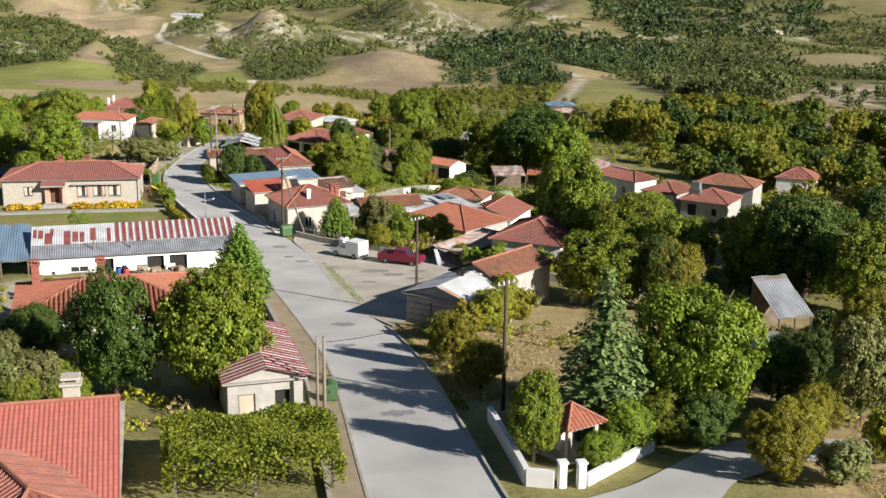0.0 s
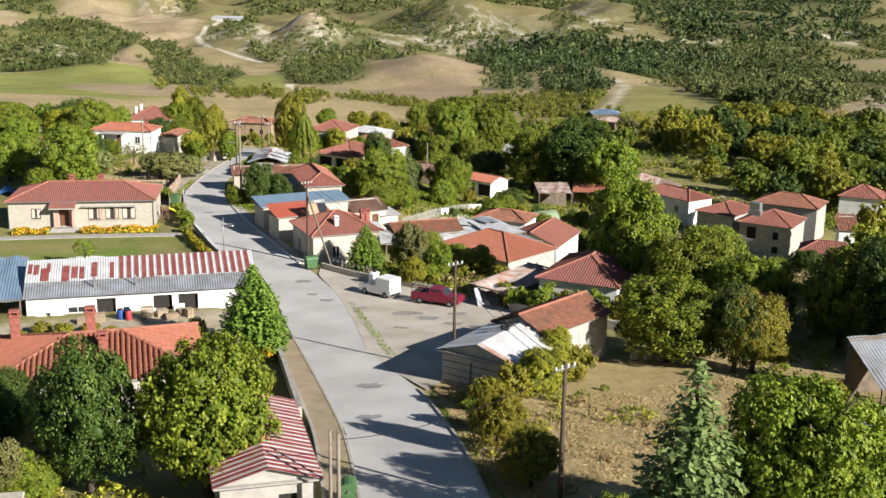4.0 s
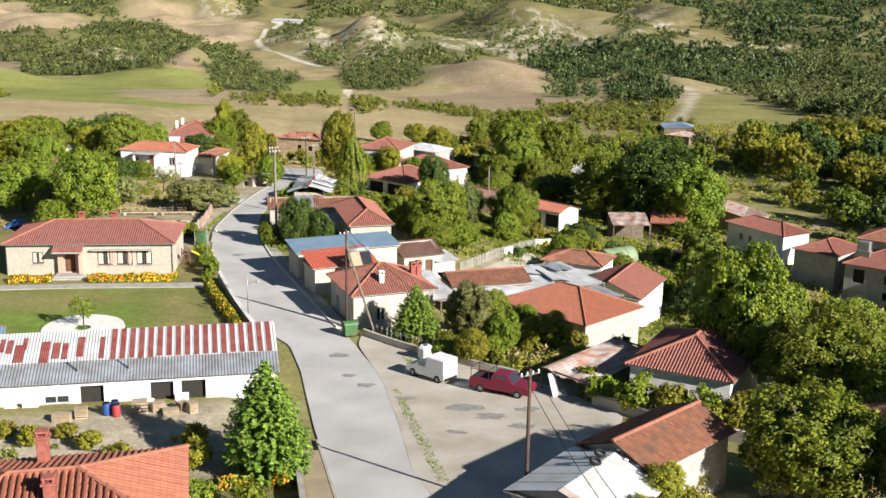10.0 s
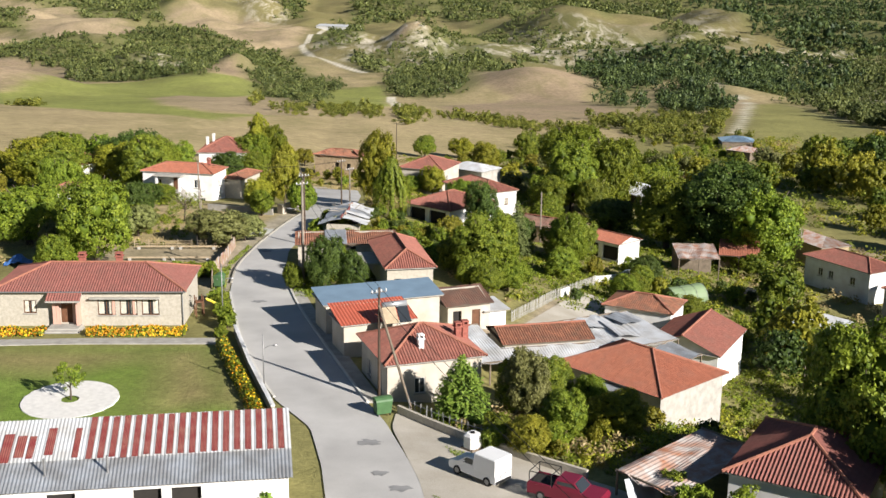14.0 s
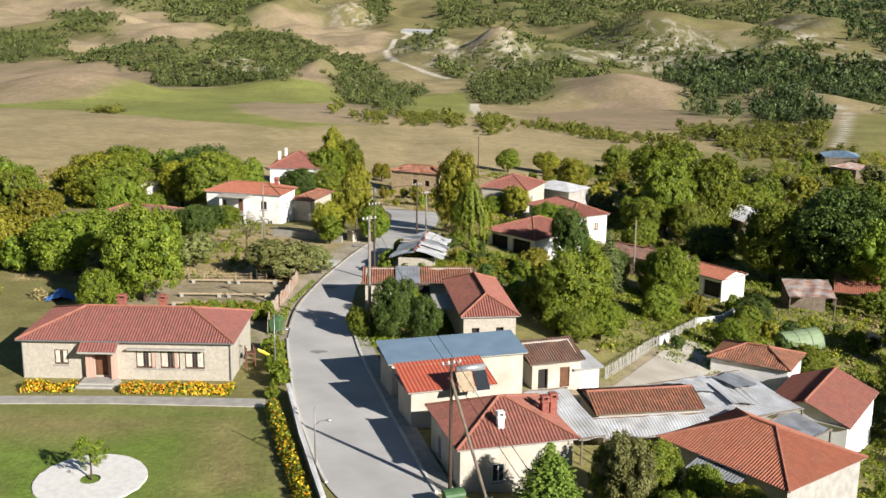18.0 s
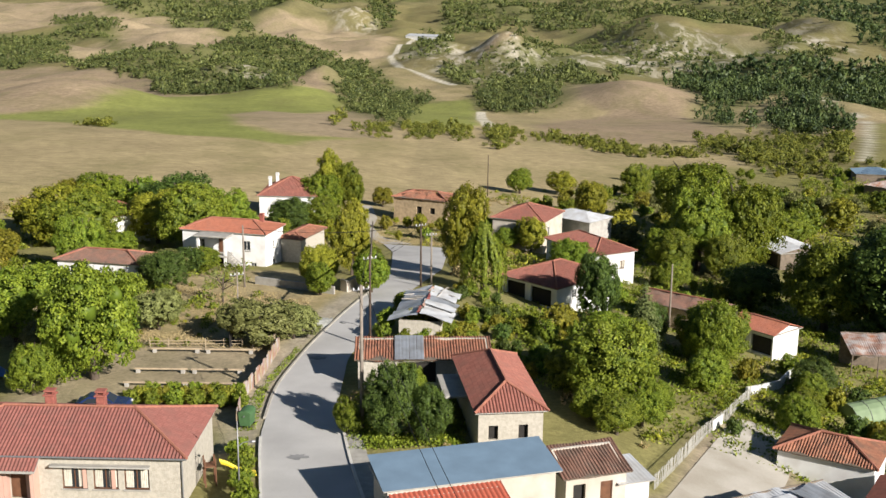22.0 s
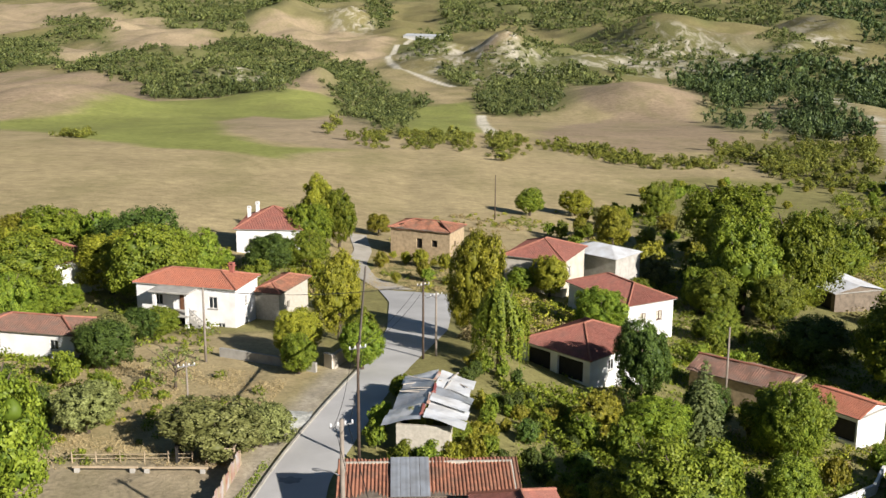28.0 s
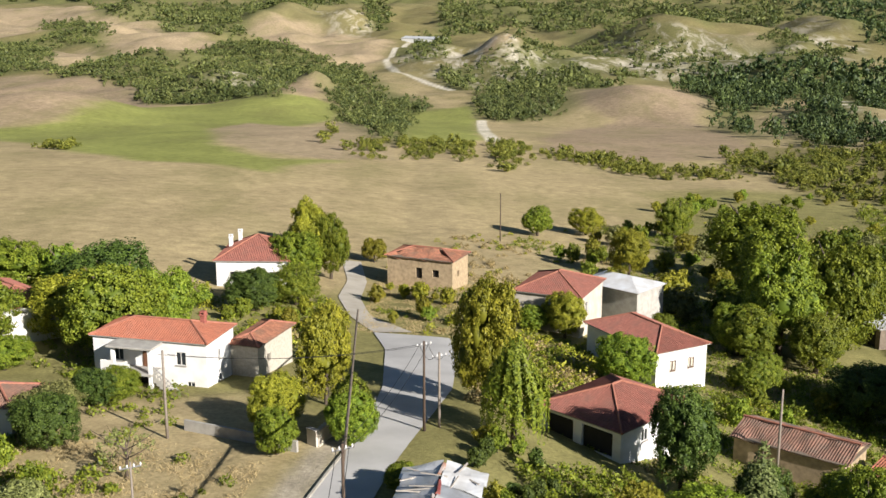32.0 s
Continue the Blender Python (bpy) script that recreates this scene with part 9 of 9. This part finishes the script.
for i, (x, y, w, h, t) in enumerate(((-12.4, -19.2, 1.0, 0.9, 8), (-11.2, -18.9, 0.9, 0.6, 20), (-16.2, -19.8, 0.8, 0.7, 5), (-9.6, -18.6, 0.7, 0.5, 40), (-10.3, -19.6, 1.1, 0.35, 12), (-17.4, -20.2, 1.2, 0.5, 0), (-8.9, -19.3, 0.6, 0.7, 30))):
    crate = thing("wooden_crate", pose(x, y, gz(x, y), 0, 0, t), "pale slatted wooden crate before the shed", "crate", "crates by the shed")
    for k in range(4):
        part("slat", Mesh().soft(-w / 2, w / 2, -0.35, -0.32, k * h / 4 + 0.02, (k + 0.8) * h / 4, 0.008), PALE_WOOD, crate)
        part("slat", Mesh().soft(-w / 2, w / 2, 0.32, 0.35, k * h / 4 + 0.02, (k + 0.8) * h / 4, 0.008), PALE_WOOD, crate)
    part("crate_top", Mesh().soft(-w / 2, w / 2, -0.35, 0.35, h, h + 0.03, 0.01), PALE_WOOD, crate)
    part("crate_end", Mesh().soft(-w / 2, -w / 2 + 0.03, -0.31, 0.31, 0, h - 0.01, 0.01), PALE_WOOD, crate)
    part("crate_end", Mesh().soft(w / 2 - 0.03, w / 2, -0.31, 0.31, 0, h - 0.01, 0.01), PALE_WOOD, crate)
heap = thing("rubble_heap", pose(-12.6, 67.5, gz(-12.6, 67.5)), "pale heap of sand and rubble beside the street", "rubble")
rng = np.random.RandomState(9)
hm = Mesh()
g_ = 14
hm.add([((i - g_ / 2) * 0.36, (j - g_ / 2) * 0.32, max(-0.3, 0.75 * math.exp(-((i - g_ / 2) ** 2 + (j - g_ / 2) ** 2) / 22) - 0.12 + 0.12 * rng.rand())) for j in range(g_ + 1) for i in range(g_ + 1)], [(j * 15 + i, j * 15 + i + 1, (j + 1) * 15 + i + 1, (j + 1) * 15 + i) for j in range(g_) for i in range(g_)])
part("heap", hm, mat("rubble", (0.42, 0.42, 0.38), 0.95, 0.2, 2, 12, 0.5), heap)
tarp = thing("blue_tarp", pose(-37.2, 50.0, gz(-37.2, 50), 0, 0, 10), "crumpled blue tarpaulin over a pile", "tarpaulin")
tm = Mesh()
tm.add([((i - 6) * 0.25, (j - 4) * 0.25, max(0.02, 1.1 * math.exp(-((i - 6) ** 2 + (j - 4) ** 2) / 14) + 0.18 * rng.rand())) for j in range(9) for i in range(13)], [(j * 13 + i, j * 13 + i + 1, (j + 1) * 13 + i + 1, (j + 1) * 13 + i) for j in range(8) for i in range(12)])
part("sheet", tm, mat("tarpaulin", (0.08, 0.2, 0.5), 0.5, 0.1, 2, 10, 0.1), tarp)

for x, y, h, r in ((-20.5, -22.6, 1.3, 1.0), (-18.6, -23.8, 1.6, 1.1), (-16.6, -22.9, 1.2, 0.9), (-21.8, -25.2, 1.5, 1.1), (-14.8, -24.6, 1.4, 1.0), (-12.6, -26.0, 1.1, 0.8)):
    put_plant("dry_bush", x, y, h, r)


def garden_chair(x, y, turn):
    home = thing("garden_chair", pose(x, y, gz(x, y), 0, 0, turn), "white plastic garden chair on the grass", "chair", "white garden chairs")
    part("seat", Mesh().soft(-0.22, 0.22, -0.22, 0.22, 0.42, 0.45, 0.02), WHITE, home)
    part("backrest", Mesh().soft(-0.22, 0.22, 0.2, 0.24, 0.46, 0.88, 0.02), WHITE, home)
    for sx in (-1, 1):
        part("armrest", Mesh().soft(sx * 0.25 - 0.03, sx * 0.25 + 0.03, -0.2, 0.22, 0.62, 0.66, 0.01), WHITE, home)
        for sy in (-1, 1):
            part("leg", Mesh().tube([(sx * 0.2, sy * 0.18, 0.42), (sx * 0.25, sy * 0.23, 0.0)], 0.022, 6), WHITE, home)


for x, y, turn in ((-5.1, -41.2, 20), (-4.2, -42.4, 130), (-5.6, -42.9, 250), (-3.6, -40.6, 60)):
    garden_chair(x, y, turn)
plastic_table = thing("garden_table", pose(-4.8, -42.0, gz(-4.8, -42.0), 0, 0, 15), "white plastic garden table on the grass", "table")
part("tabletop", Mesh().soft(-0.5, 0.5, -0.4, 0.4, 0.7, 0.74, 0.02), WHITE, plastic_table)
for sx in (-1, 1):
    for sy in (-1, 1):
        part("leg", Mesh().tube([(sx * 0.4, sy * 0.3, 0.7), (sx * 0.45, sy * 0.35, 0)], 0.03, 6), WHITE, plastic_table)
cistern = thing("water_cistern", pose(8.6, -5.2, gz(8.6, -5.2) + 0.1, 0, 0, 40), "white plastic water tank standing by the garden wall", "water tank")
part("tank", Mesh().soft(-0.55, 0.55, -0.5, 0.5, 0.15, 1.15, 0.18), WHITE, cistern)
part("pallet", Mesh().soft(-0.6, 0.6, -0.55, 0.55, -0.1, 0.15, 0.02), OLDWOOD, cistern)
part("cap", Mesh().tube([(0, 0, 1.15), (0, 0, 1.22)], 0.16, 12), RUBBER, cistern)
hive(17.9, -41.6, 25)
for x in (-2.3, -0.85):
    for sy in (-1, 1):
        part("rack_post", Mesh().tube([(x, sy * 0.78, 0.0), (x, sy * 0.78, 0.75)], 0.03, 6), RUBBER, bed)
for sy in (-1, 1):
    part("rack_rail", Mesh().tube([(-2.3, sy * 0.78, 0.74), (-0.85, sy * 0.78, 0.74)], 0.03, 6), RUBBER, bed)
for x in (-2.3, -0.85):
    part("rack_bar", Mesh().tube([(x, -0.78, 0.74), (x, 0.78, 0.74)], 0.03, 6), RUBBER, bed)


# ---- loose roof tiles on the nearest roofs ----
def cover_tiles(home, origin, along, up, first, last, wave, length, seed):
    """Half-round cover tiles on one slope: origin at the eave's end, along the eave, up the slope; first, last: hip insets at the ridge."""
    rng = random.Random(seed)
    along, up = Vector(along), Vector(up)
    w, run = along.length, up.length
    ax, ay = along.normalized(), up.normalized()
    az = ax.cross(ay)
    base = Matrix((ax, ay, az)).transposed().to_4x4()
    m = Mesh()
    arc = [(-1, 0), (-0.72, 0.62), (0, 0.95), (0.72, 0.62), (1, 0)]
    vs = [(u * r, y, v * r + lift) for y, r, lift in ((-0.03, 0.105, 0.02), (length, 0.085, 0.0)) for u, v in arc] + [(u * 0.088, -0.03, v * 0.088 + 0.02) for u, v in arc]
    m.add(vs, [(i, i + 1, i + 6, i + 5) for i in range(4)] + [(10 + i, 11 + i, i + 1, i) for i in range(4)])
    data = m.data("tile", home["tiles"] if "tiles" in home else TILE_OR)
    rows, made = int(run / length), 0
    for k in range(rows):
        s = (k + 0.3) * length / run
        for i in range(int(w / wave)):
            x = (i + 0.25) * wave
            if not first * s + 0.15 < x < w - last * s - 0.15 or made >= 300:
                continue
            made += 1
            p = Vector(origin) + ax * x + ay * (k * length) + az * 0.03
            shared("tile", data, home, Matrix.Translation(p) @ base @ pose(0, 0, rng.uniform(0, 0.012), rng.uniform(-1, 1), 0, rng.uniform(-1.5, 1.5)))


orange = bpy.data.objects["orange_tile_house"]
ow = math.hypot(13.7, 1.4)
cover_tiles(orange, (0, 0, 3.45), (ow, 0, 0), (0, 5.3, 1.59), 5.3, 5.3, 0.34, 0.52, 1)

# models that were placed nowhere
for kind, models in MODELS.items():
    for pick, model in enumerate(models):
        if (kind, pick) not in first:
            for child in list(model.children):
                bpy.data.objects.remove(child)
            bpy.data.objects.remove(model)
